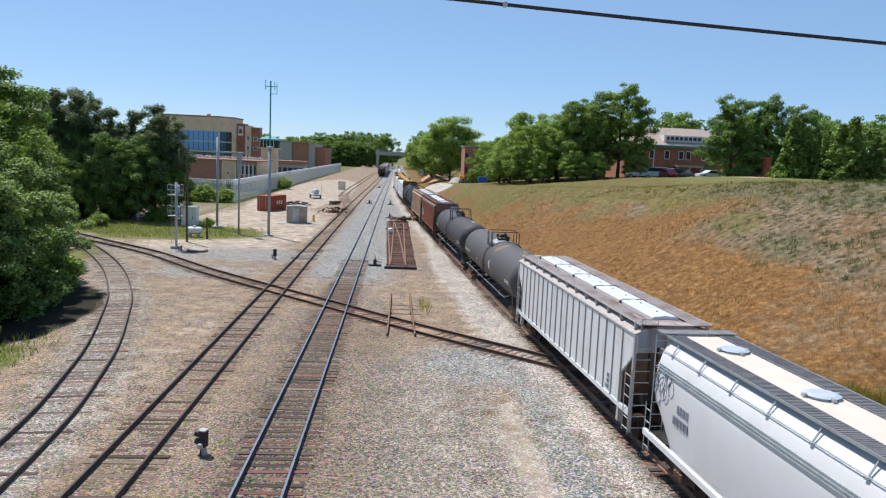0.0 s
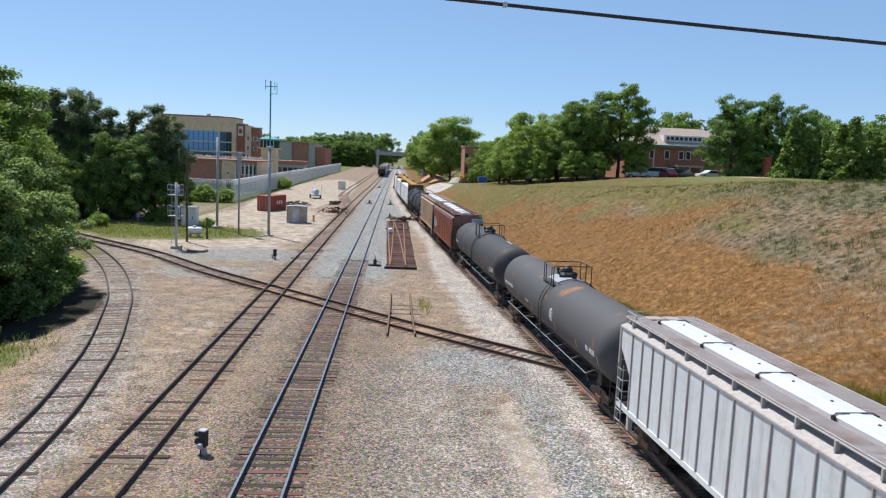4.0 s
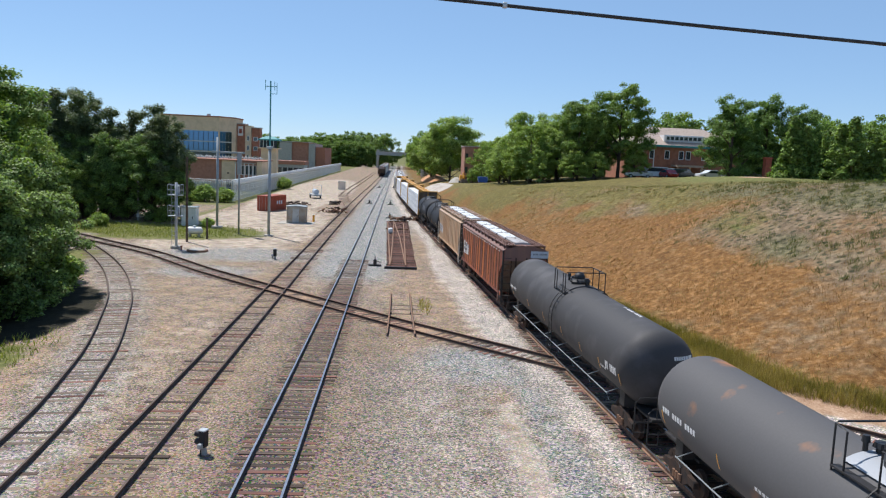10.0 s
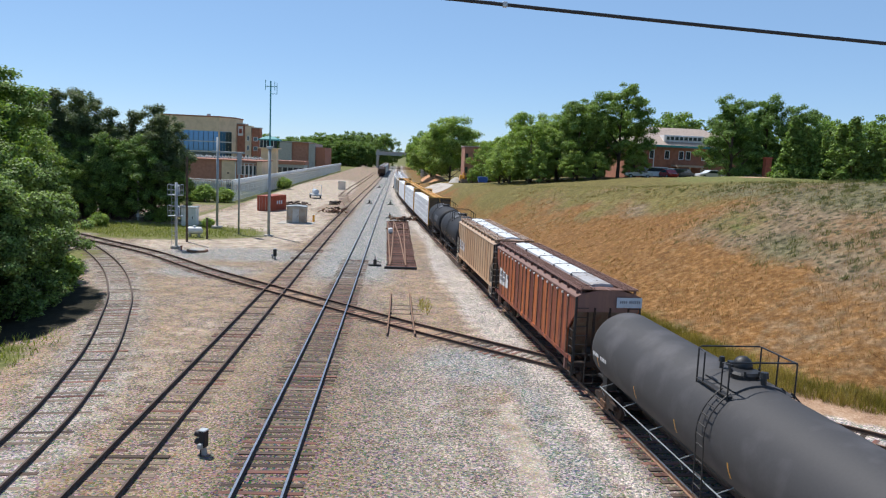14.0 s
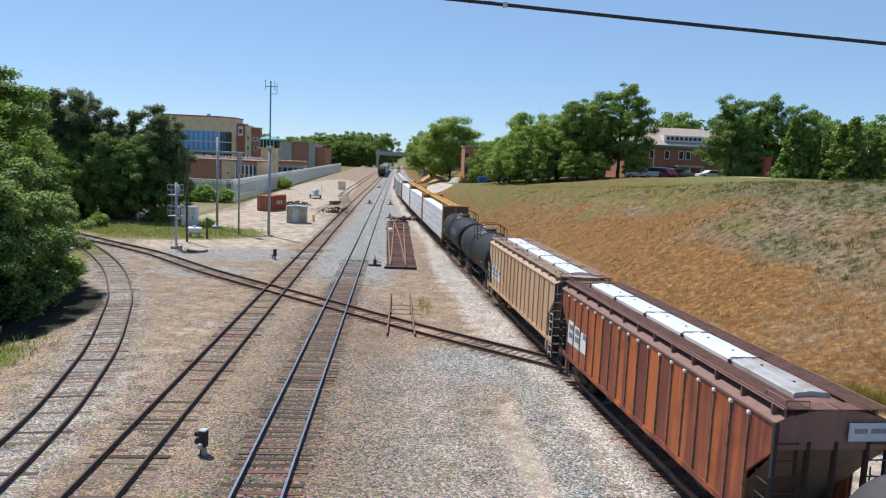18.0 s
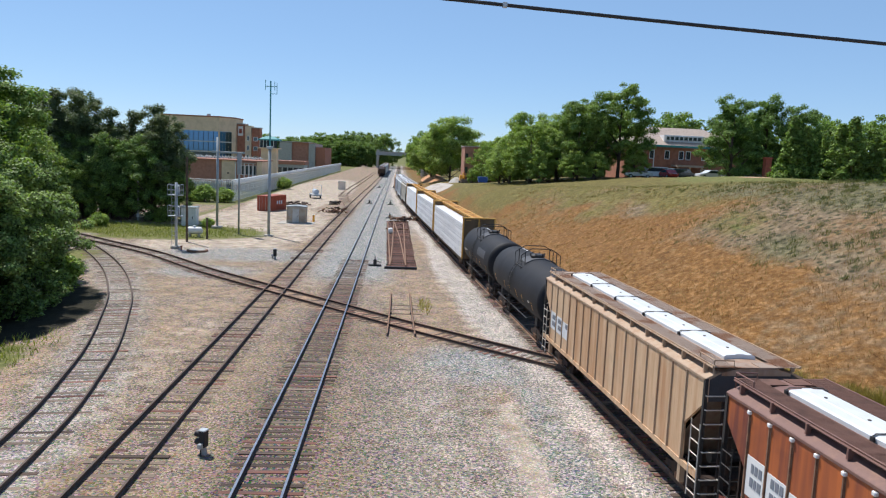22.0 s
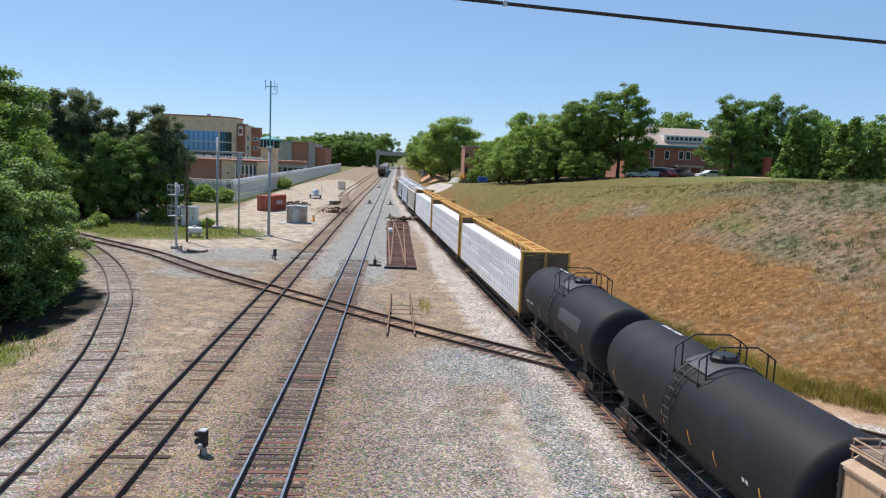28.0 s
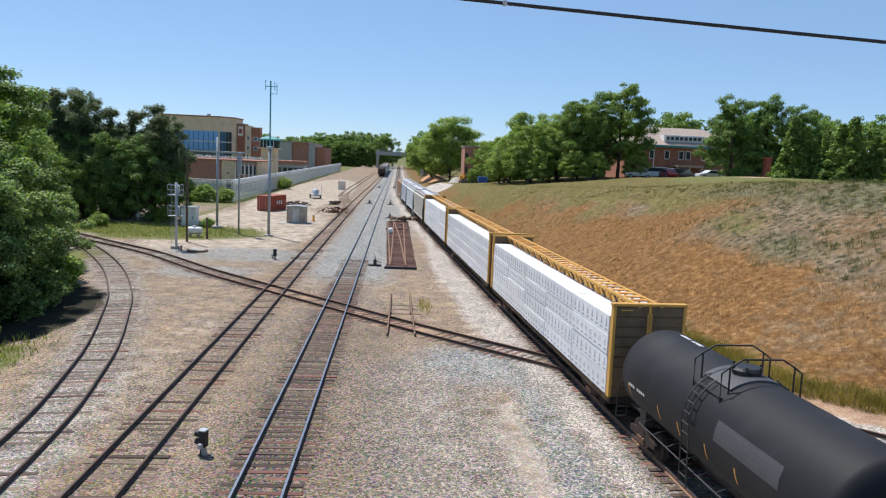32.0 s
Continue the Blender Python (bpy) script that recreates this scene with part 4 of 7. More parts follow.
def tank_car(s0, s1, label, material, R=1.5, dome_at=0.0, saddle=None, fittings=True, deck=2.2, stripes=(), marks=(), emblem=None, railing="square", patch=None, head_marks=(), near_gap=0.45, tail=0.45):
    L = s1 - s0
    c = thing("tank_car", label, "tank car", group="freight train cars")
    zc = 1.08 + R
    top = zc + R
    head = L / 2 - near_gap
    deep = 0.95 if fittings else 0.55
    shell(c, L - 0.9, R, zc, material, y0=-head, y1=L / 2 - tail, deep=deep)
    sill = M["steel_dark"]
    rail_mat = M["pole_grey"] if fittings else M["patch_grey"]
    part("centre_sill", boxes((-0.28, 0.28, -L / 2, L / 2, 0.8, 1.12)), sill, c)
    for e in (-1, 1):
        y0, y1 = sorted((e * (L / 2 - 2.6), e * L / 2))
        part("end_platform", boxes((-0.7, 0.7, y0, y1, 1.02, 1.1)), sill, c)
        for s in (-1, 1):
            part("bolster", boxes((min(s * 0.3, s * 1.1), max(s * 0.3, s * 1.1), e * (L / 2 - 2.0) - 0.25, e * (L / 2 - 2.0) + 0.25, 1.0, 1.75)), sill, c)
        yy = e * (L / 2 - 0.05)
        part("end_rail", tubes(0.025, [(-1.35, yy, 0.6), (-1.35, yy, 1.75), (-1.2, yy, 1.9), (1.2, yy, 1.9), (1.35, yy, 1.75), (1.35, yy, 0.6)], [(-0.5, yy, 1.1), (-0.5, yy, 1.9)], [(0.5, yy, 1.1), (0.5, yy, 1.9)], [(-1.35, yy, 0.62), (-0.95, yy, 0.62), (-0.95, yy, 1.1)], [(-1.35, yy, 1.0), (1.35, yy, 1.0)]), sill, c)
    for s in (-1, 1):
        # side handrail along the whole car
        p = [(s * 1.5, y, 1.28) for y in np.linspace(-L / 2 + 2.6, L / 2 - 2.6, 9)]
        part("side_rail", tubes(0.022, p), rail_mat, c)
        bm = bmesh.new()
        tube_bm(bm, [(s * 1.35, 0, 0.95), (s * 1.5, 0, 1.28), (s * 1.0, 0, 1.45)], 0.02, 5)
        me = mesh_of(bm, "bracket", rail_mat)
        for y in np.linspace(-L / 2 + 2.7, L / 2 - 2.7, 8):
            share("bracket", me, c, pose(0, y, 0))
    # raised saddle under the platform
    d = dome_at
    if saddle:
        bm = bmesh.new()
        seg, half = 14, deck / 2
        ang = [math.radians(a) for a in np.linspace(*((60, 120) if fittings else (56, 124)), seg)]
        rows = []
        for y, lift in ((d - half, 0.005), (d - half + 0.02, 0.06), (d + half - 0.02, 0.06), (d + half, 0.005)):
            rows.append([bm.verts.new(((R + lift) * math.cos(a), y, zc + (R + lift) * math.sin(a))) for a in ang])
        for a, b in zip(rows, rows[1:]):
            for i in range(seg - 1):
                bm.faces.new((a[i], a[i + 1], b[i + 1], b[i]))
        part("saddle", bm, saddle, c)
    bm = bmesh.new()
    tube_bm(bm, [(0, d, top - 0.05), (0, d, top + 0.16)], 0.42, 20)
    tube_bm(bm, [(0, d, top + 0.16), (0, d, top + 0.24)], [0.47, 0.4], 20)
    mh = part("manway", bm, M["black"], c)
    bm = bmesh.new()
    for k in range(6):
        a = k * math.pi / 3
        tube_bm(bm, [(0.44 * math.cos(a), d + 0.44 * math.sin(a), top + 0.1), (0.44 * math.cos(a), d + 0.44 * math.sin(a), top + 0.3)], 0.035, 5)
    part("bolt", bm, M["black"], mh)
    if fittings:
        for fx, fy, r, h in ((0.1, -0.85, 0.14, 0.42), (0.0, 0.75, 0.2, 0.3), (-0.25, 0.95, 0.1, 0.4), (0.3, -0.5, 0.12, 0.3)):
            bm = bmesh.new()
            tube_bm(bm, [(fx, d + fy, top - 0.1), (fx, d + fy, top + h * 0.6), (fx, d + fy, top + h * 0.62), (fx, d + fy, top + h)], [r * 0.6, r * 0.6, r, r * 0.8], 10)
            part("valve", bm, M["black"], c)
        bm = bmesh.new()
        bmesh.ops.create_uvsphere(bm, u_segments=16, v_segments=8, radius=0.3, matrix=Matrix.Translation((0.1, d + 0.35, top + 0.28)))
        part("dome", bm, M["black"], c, smooth=True)
    # step boards and railings that run across the car at both ends of the deck
    hw, hl = 1.02, deck / 2
    zr = top + 0.72
    if railing == "square":
        for s in (-1, 1):
            x0, x1 = sorted((s * 0.84, s * 1.06))
            part("platform", boxes((x0, x1, d - hl, d + hl, top - 0.3, top - 0.26)), M["steel_dark"], c)
        for e in (-1, 1):
            y = d + e * hl
            part("end_railing", tubes(0.026, [(-hw, y, top - 0.4), (-hw, y, zr - 0.04), (-hw + 0.06, y, zr), (hw - 0.06, y, zr), (hw, y, zr - 0.04), (hw, y, top - 0.4)], [(-hw, y - e * 0.4, top - 0.36), (-hw, y - e * 0.4, zr - 0.1), (-hw, y, zr - 0.04)]), M["black"], c)
        part("railing", tubes(0.026, [(hw, d - hl, zr - 0.02), (hw, d + hl, zr - 0.02)], [(hw, d, top - 0.4), (hw, d, zr - 0.02)]), M["black"], c)
    else:
        for e in (-1, 1):
            y = d + e * hl
            part("end_railing", tubes(0.028, [(-1.22, y, top - 0.62), (-1.22, y, top + 0.26), (-1.0, y, top + 0.42), (-0.6, y, top + 0.66), (0.6, y, top + 0.66), (1.0, y, top + 0.42), (1.22, y, top + 0.26), (1.22, y, top - 0.62)], [(-0.98, y, top - 0.4), (-0.98, y, top + 0.43)], [(0.98, y, top - 0.4), (0.98, y, top + 0.43)]), M["black"], c)
        for s in (-1, 1):
            x0, x1 = sorted((s * 0.98, s * 1.2))
            part("platform", boxes((x0, x1, d - hl, d + hl, top - 0.5, top - 0.46)), M["steel_dark"], c)
    # ladder bent round the shell
    for s in (-1, 1):
        bm = bmesh.new()
        q = d - 0.7 if fittings else d + 0.2
        for yy in (q - 0.24, q + 0.24):
            pts = [(s * (R + 0.12) * math.sin(a), yy, zc + (R + 0.12) * math.cos(a)) for a in np.linspace(0.6, 1.75, 10)]
            pts.append((s * (R + 0.05), yy, 0.7))
            tube_bm(bm, pts, 0.024, 5)
        for a in np.linspace(0.8, 1.75, 6):
            tube_bm(bm, [(s * (R + 0.12) * math.sin(a), q - 0.24, zc + (R + 0.12) * math.cos(a)), (s * (R + 0.12) * math.sin(a), q + 0.24, zc + (R + 0.12) * math.cos(a))], 0.02, 5)
        for z in (1.8, 1.4, 1.05, 0.75):
            tube_bm(bm, [(s * (R + 0.07), q - 0.24, z), (s * (R + 0.07), q + 0.24, z)], 0.02, 5)
        part("ladder", bm, M["steel_dark"], c)

    def on_shell(y, a0, a1, w, material, name, label="", sides=(-1, 1)):
        """A thin patch on the shell between two angles from the horizontal."""
        for s in sides:
            bm = bmesh.new()
            rows = []
            for a in np.linspace(a0, a1, 5):
                rows.append([bm.verts.new((s * (R + 0.006) * math.cos(radians(a)), yy, zc + (R + 0.006) * math.sin(radians(a)))) for yy in (y - w / 2, y + w / 2)])
            for p, q in zip(rows, rows[1:]):
                bm.faces.new((p[0], p[1], q[1], q[0]))
            part(name, bm, material, c, label)

    for y in stripes:
        on_shell(y, -27, -9, 0.065, M["orange"], "reflector", "orange reflective stripe")
    for y, a, w, h in marks:
        k = 0
        yy = y
        while yy < y + w:
            k += 1
            on_shell(yy, a, a + h * 0.8, 0.13, M["white"], "lettering", "white lettering drawn as bars", (1,) if a > 70 else (-1, 1))
            yy += 0.18 if k % 4 else 0.36
    # rows of small bars on the near head
    for z, x0, n, h, w in head_marks:
        bm = bmesh.new()
        for k in range(n):
            q = []
            for x, zz in ((0, 0), (w * 0.72, 0), (w * 0.72, h), (0, h)):
                X, Z = x0 + k * w + x, z + zz
                q.append(bm.verts.new((X, -head + deep * (1 - math.sqrt(max(0.0, 1 - (X * X + (Z - 0.0) ** 2) / (R * R)))) - 0.012, zc + Z)))
            bm.faces.new(q)
        part("head_lettering", bm, M["white"], c, "white lettering drawn as bars")
    if emblem:
        for s in (-1, 1):
            for rr, lift, mm, nm in ((0.3, 0.006, M["white"], "emblem"), (0.2, 0.012, M["hatch_blue"], "emblem_disc")):
                bm = bmesh.new()
                ring = []
                for q in np.linspace(0, 2 * math.pi, 20)[:-1]:
                    aa = radians(emblem[1] + 8) + rr * 1.1 * math.sin(q) / R
                    ring.append(bm.verts.new((s * (R + lift) * math.cos(aa), emblem[0] + rr * math.cos(q), zc + (R + lift) * math.sin(aa))))
                bm.faces.new(ring)
                part(nm, bm, mm, c, "round blue and white emblem")
    if patch:
        on_shell(*patch, M["patch_grey"], "repaint", "lighter grey repainted patch")
    # hand brake wheel at the near end
    bm = bmesh.new()
    ring = [(0.9 + 0.28 * math.cos(a), -L / 2 - 0.02, 1.75 + 0.28 * math.sin(a)) for a in np.linspace(0, 2 * math.pi, 15)]
    tube_bm(bm, ring, 0.02, 5)
    tube_bm(bm, [(0.62, -L / 2 - 0.02, 1.75), (1.18, -L / 2 - 0.02, 1.75)], 0.015, 5)
    part("brake_wheel", bm, M["steel_dark"], c)
    half = L / 2 - 2.0
    running_gear(c, half, L)
    CARS.append((c, (s0 + s1) / 2, half))
    return c, L


def centerbeam(s0, s1, label, fine=True):
    L = s1 - s0
    c = thing("centerbeam_flatcar", label, "flat car", group="freight train cars")
    zd, zt = 1.12, 4.82
    part("deck", boxes((-1.4, 1.4, -L / 2, L / 2, zd - 0.25, zd)), M["truck"], c)
    part("centre_sill", boxes((-0.3, 0.3, -L / 2, L / 2, 0.6, zd - 0.25)), M["truck"], c)
    part("beam", boxes((-0.1, 0.1, -L / 2, L / 2, zd, zt - 0.35)), M["yellow"], c)
    for s in (-1, 1):
        part("side_sill", boxes((min(s * 1.3, s * 1.4), max(s * 1.3, s * 1.4), -L / 2, L / 2, 0.86, zd + 0.04)), M["wood_dark"], c)
        part("top_chord", boxes((min(s * 0.38, s * 0.5), max(s * 0.38, s * 0.5), -L / 2, L / 2, zt - 0.1, zt)), M["yellow"], c)
    n = 30 if fine else 16
    for k in range(n + 1):
        y = -L / 2 + 0.5 + (L - 1.0) * k / n
        part("top_strut", bevelled(boxes((-0.4, 0.4, y - 0.17, y + 0.17, zt - 0.07, zt - 0.015)), 0.015, 1), M["plate_orange"], c)
        bm = bmesh.new()
        for s in (-1, 1):
            vs = [bm.verts.new((s * x, y + d, z)) for d in (-0.05, 0.05) for x, z in ((0.48, zt - 0.1), (0.42, zt - 0.1), (0.1, zt - 0.75), (0.16, zt - 0.8))]
            for f in ((0, 1, 2, 3), (7, 6, 5, 4), (0, 4, 5, 1), (1, 5, 6, 2), (2, 6, 7, 3), (3, 7, 4, 0)):
                bm.faces.new([vs[i] for i in f])
        part("gusset", bm, M["wood_dark"] if k % 2 else M["yellow"], c)
    for e in (-1, 1):
        y0, y1 = sorted((e * (L / 2 - 0.3), e * L / 2))
        part("bulkhead", boxes((-1.4, 1.4, y0 + 0.06, y1 - 0.06, zd, zt - 0.05)), M["wood_dark"], c, "dark timber-lined bulkhead")
        for x in (-1.48, -0.06, 1.36):
            part("bulkhead_post", bevelled(boxes((x, x + 0.12, y0, y1, zd, zt)), 0.015, 1), M["yellow"], c)
        for z in (zd + 0.75, zd + 1.5, zd + 2.25, zd + 3.0):
            part("bulkhead_rail", boxes((-1.36, 1.36, min(y0, y1) + 0.03, max(y0, y1) - 0.03, z, z + 0.1)), M["wood_dark"], c)
        part("bulkhead_cap", bevelled(boxes((-1.52, 1.52, y0, y1, zt - 0.06, zt + 0.05)), 0.015, 1), M["yellow"], c)
        for k in range(9):
            z = zd + 0.06 + 0.4 * k
            for x0, x1 in ((-1.34, -0.08), (0.08, 1.34)):
                part("board", boxes((x0, x1, min(e * (L / 2 - 0.06), e * (L / 2 - 0.02)), max(e * (L / 2 - 0.06), e * (L / 2 - 0.02)), z, z + 0.34)), M["wood_dark"], c)
        part("end_rung", tubes(0.025, [(-1.2, e * (L / 2 + 0.05), zt - 0.2), (-0.75, e * (L / 2 + 0.05), zt - 0.2)]), M["yellow"], c)
    # wrapped lumber packs on both sides
    cols, rows = 5, 4
    pl, ph = (L - 1.0) / cols, 3.2 / rows
    rng = random.Random(int(s0))
    pm = {}
    for s in (-1, 1):
        for i in range(cols):
            for j in range(rows):
                y0 = -L / 2 + 0.5 + i * pl
                dx = rng.uniform(-0.02, 0.02)
                x0, x1 = sorted((s * 0.14, s * (1.44 + dx)))
                z0 = zd - 0.02 + j * ph
                bm = boxes((x0, x1, y0 + 0.03, y0 + pl - 0.03, z0, z0 + ph - 0.015))
                p = part("lumber_pack", bevelled(bm, 0.02, 2), M["wrap"], c, "white-wrapped lumber pack")
                if s < 0 and fine:
                    bm = bmesh.new()
                    for k in range(8):
                        yy = y0 + (k + 0.5) * pl / 8 + rng.uniform(-0.03, 0.03)
                        box_bm(bm, x0 - 0.004, x0 + 0.02, yy - 0.14, yy + 0.14, z0 + ph * 0.16, z0 + ph * 0.26)
                        if j % 2:
                            a, b = [[bm.verts.new((xx, yy + q, z0 + ph * h)) for q, h in ((-0.1, 0.36), (0.1, 0.36), (0.03, 0.78), (-0.03, 0.78))] for xx in (x0 - 0.004, x0 + 0.02)]
                            bm.faces.new(a)
                            bm.faces.new(b[::-1])
                            for q in range(4):
                                bm.faces.new((a[q], b[q], b[(q + 1) % 4], a[(q + 1) % 4]))
                        else:
                            box_bm(bm, x0 - 0.004, x0 + 0.02, yy - 0.03, yy + 0.03, z0 + ph * 0.4, z0 + ph * 0.7)
                            box_bm(bm, x0 - 0.004, x0 + 0.02, yy + 0.1, yy + 0.16, z0 + ph * 0.45, z0 + ph * 0.65)
                    tagged(part("print", bm, M["wrap_print"], p, "small grey marks printed on the wrap"), kind="stuff")
    half = L / 2 - 3.4
    running_gear(c, half, L)
    CARS.append((c, (s0 + s1) / 2, half))
    return c, L


def round_hopper(s0, s1, label):
    """Smooth-sided hopper with curved walls, walkways and round hatches."""
    L = s1 - s0
    c = thing("covered_hopper", label, "hopper car", group="freight train cars")
    right = [(1.42, 1.15), (1.48, 1.5), (1.54, 2.1), (1.57, 2.75), (1.57, 3.28), (1.52, 3.7), (1.38, 4.1), (1.15, 4.4), (0.75, 4.54), (0.0, 4.59)]
    out = [(-x, z) for x, z in right] + [(x, z) for x, z in right[::-1][1:]]
    bm = bmesh.new()
    rings = []
    for y, k, lift in ((-L / 2 + 0.5, 0.9, 1.3), (-L / 2 + 0.7, 0.97, 1.2), (-L / 2 + 1.1, 1.0, 0.95), (-L / 2 + 2.1, 1.0, 0.0), (L / 2 - 2.1, 1.0, 0.0), (L / 2 - 1.1, 1.0, 0.95), (L / 2 - 0.7, 0.97, 1.2), (L / 2 - 0.5, 0.9, 1.3)):
        rings.append([bm.verts.new((x * k, y, z + max(0, lift * (1 - (z - 1.15) / 1.6)))) for x, z in out])
    n = len(out)
    for a, b in zip(rings, rings[1:]):
        for i in range(n):
            bm.faces.new((a[i], a[(i + 1) % n], b[(i + 1) % n], b[i]))
    bm.faces.new(rings[0][::-1])
    bm.faces.new(rings[-1])
    part("body", bm, M["hop_white"], c, smooth=True)
    for s in (-1, 1):
        for z in (3.62, 3.7, 3.78):
            x = s * (1.535 if z < 3.65 else 1.51 if z < 3.75 else 1.48)
            part("belt_rail", boxes((min(x, x + s * 0.05), max(x, x + s * 0.05), -L / 2 + 0.8, L / 2 - 0.8, z, z + 0.035)), M["galv"], c)
        part("side_sill", bevelled(boxes((min(s * 1.42, s * 1.56), max(s * 1.42, s * 1.56), -L / 2, L / 2, 1.06, 1.28)), 0.02, 1), M["hop_white"], c)
        x0, x1 = sorted((s * 0.62, s * 1.18))
        part("walkway", boxes((x0, x1, -L / 2 - 0.05, L / 2 + 0.05, 4.62, 4.66)), M["grating"], c, "grey steel grating")
        part("walkway_edge", boxes((min(s * 1.18, s * 1.2), max(s * 1.18, s * 1.2), -L / 2 - 0.05, L / 2 + 0.05, 4.6, 4.68)), M["galv"], c)
        gr = bmesh.new()
        for y in np.arange(-L / 2, L / 2, 0.11):
            box_bm(gr, x0 + 0.02, x1 - 0.02, y, y + 0.03, 4.655, 4.675)
        tagged(part("grating_bar", gr, M["grating"], c), kind="stuff")
        bm = bmesh.new()
        tube_bm(bm, [(s * 1.1, 0, 4.64), (s * 1.36, 0, 4.2)], 0.025, 5)
        box_bm(bm, min(s * 1.26, s * 1.42), max(s * 1.26, s * 1.42), -0.05, 0.05, 4.16, 4.22)
        me = mesh_of(bm, "bracket", M["galv"])
        for y in np.arange(-L / 2 + 0.8, L / 2, 1.85):
            share("bracket", me, c, pose(0, y, 0))
        part("hand_rail", tubes(0.016, [(s * 1.37, -L / 2 + 0.6, 4.22), (s * 1.37, L / 2 - 0.6, 4.22)]), M["galv"], c)
    part("roof_strip", boxes((-0.6, 0.6, -L / 2 + 0.6, L / 2 - 0.6, 4.56, 4.63)), M["cream"], c, "cream roof strip")
    for k in range(4):
        y = L / 2 - 2.5 - k * 4.4
        hx = 0.12
        bm = bmesh.new()
        tube_bm(bm, [(hx, y, 4.63), (hx, y, 4.68), (hx, y, 4.70), (hx, y, 4.74)], [0.38, 0.38, 0.46, 0.34], 20)
        h = part("hatch", bm, M["hatch_blue"], c, "pale blue round hatch")
        for b in ((-0.42, -0.3, y - 0.05, y + 0.05, 4.64, 4.73), (0.52, 0.6, y - 0.05, y + 0.05, 4.64, 4.73), (0.07, 0.17, y - 0.54, y - 0.42, 4.64, 4.73)):
            part("clamp", boxes(b), M["galv"], h)
    for e in (-1, 1):
        part("end_platform", boxes((-1.5, 1.5, min(e * (L / 2 - 1.3), e * L / 2), max(e * (L / 2 - 1.3), e * L / 2), 1.08, 1.16)), M["steel_dark"], c)
        for s in (-1, 1):
            bm = bmesh.new()
            ladder_bm(bm, s * 1.5, e * (L / 2 - 0.02) - (0.42 if e > 0 else 0), 0.5, 2.2)
            part("ladder", bm, M["galv"], c)
            bm = bmesh.new()
            ladder_bm(bm, s * 1.1 - 0.2, e * L / 2, 1.1, 4.55, along_y=False)
            part("ladder", bm, M["galv"], c)
        part("end_board", boxes((-1.3, 1.3, min(e * (L / 2 - 0.55), e * (L / 2 + 0.05)), max(e * (L / 2 - 0.55), e * (L / 2 + 0.05)), 4.68, 4.71)), M["grating"], c)
        for x in (-0.5, 0.5):
            part("end_post", boxes((x - 0.05, x + 0.05, min(e * (L / 2 - 0.12), e * L / 2), max(e * (L / 2 - 0.12), e * L / 2), 1.16, 4.55)), M["hop_white"], c)
    part("centre_sill", boxes((-0.3, 0.3, -L / 2, L / 2, 0.8, 1.12)), M["hop_white"], c)
    for k in range(3):
        y = (k - 1) * 3.6
        bm = bmesh.new()
        a = [bm.verts.new((x, y + d, 1.2)) for x, d in ((-1.1, -1.7), (1.1, -1.7), (1.1, 1.7), (-1.1, 1.7))]
        b = [bm.verts.new((x, y + d, 0.45)) for x, d in ((-0.5, -0.3), (0.5, -0.3), (0.5, 0.3), (-0.5, 0.3))]
        for i in range(4):
            bm.faces.new((a[i], a[(i + 1) % 4], b[(i + 1) % 4], b[i]))
        bm.faces.new(b)
        part("hopper_bay", bm, M["hop_white"], c)
    bars(c, (-1.572, L / 2 - 3.3, 2.66), 0.26, (4, 5), M["mark"], seed=2)
    bm = bmesh.new()
    for cy, cz, r, n in ((L / 2 - 1.5, 2.95, 0.38, 1.6), (L / 2 - 1.95, 2.6, 0.28, 1.2), (L / 2 - 1.35, 2.45, 0.3, 1.4), (L / 2 - 2.05, 3.12, 0.2, 1.3), (L / 2 - 1.7, 2.7, 0.36, 1.7), (L / 2 - 2.3, 2.85, 0.24, 1.2), (L / 2 - 1.15, 2.85, 0.2, 1.5)):
        tube_bm(bm, [(-1.566 + 0.05 * max(0, 2.15 - cz - r * math.sin(a)) + 0.12 * max(0, cz + 0.35 + r * 1.3 * math.sin(a) - 3.35), cy + 0.3 + r * (1 - 0.06 * a) * math.cos(a), cz + 0.35 + r * 1.3 * (1 - 0.06 * a) * math.sin(a)) for a in np.linspace(0, 6.28 * n, 26)], 0.02, 4)
    tagged(part("graffiti", bm, M["mark"], c, "dark curling spray-paint strokes"), kind="stuff")
    half = L / 2 - 2.0
    running_gear(c, half, L)
    CARS.append((c, (s0 + s1) / 2, half))
    return c


round_hopper(-60.6, -41.7, "smooth white covered hopper with grating walkways and blue hatches")
hop, hl = hopper(-40.45, -21.8, "covered_hopper", "pale grey ribbed covered hopper with white roof hatches", M["hop_grey"], M["roof_grey"], M["hatch"], 19, runner=M["grate_grey"], chord=M["grey_chord"])
bars(hop, (-1.512, -hl / 2 + 2.35, 1.95), 0.15, (2, 2, 3), M["mark"], seed=5)
tank_car(-20.75, 0.55, "dark grey tank car with rust stains and a round white emblem", M["tank_grey"], dome_at=0.5, saddle=M["saddle_pale"], deck=1.9, stripes=(-9.2, -6.2, -2.6, 2.2, 5.6, 9.3), marks=((7.0, -10, 2.2, 9), (-8.8, -14, 1.2, 12), (3.0, -14, 0.8, 5)), emblem=(-2.0, -9), tail=0.2, head_marks=((0.5, 0.35, 10, 0.13, 0.085), (0.3, 0.42, 9, 0.06, 0.07), (0.16, 0.42, 10, 0.06, 0.07), (0.02, 0.42, 7, 0.06, 0.07), (-0.3, 0.5, 8, 0.05, 0.06), (-0.42, 0.5, 6, 0.05, 0.06)))
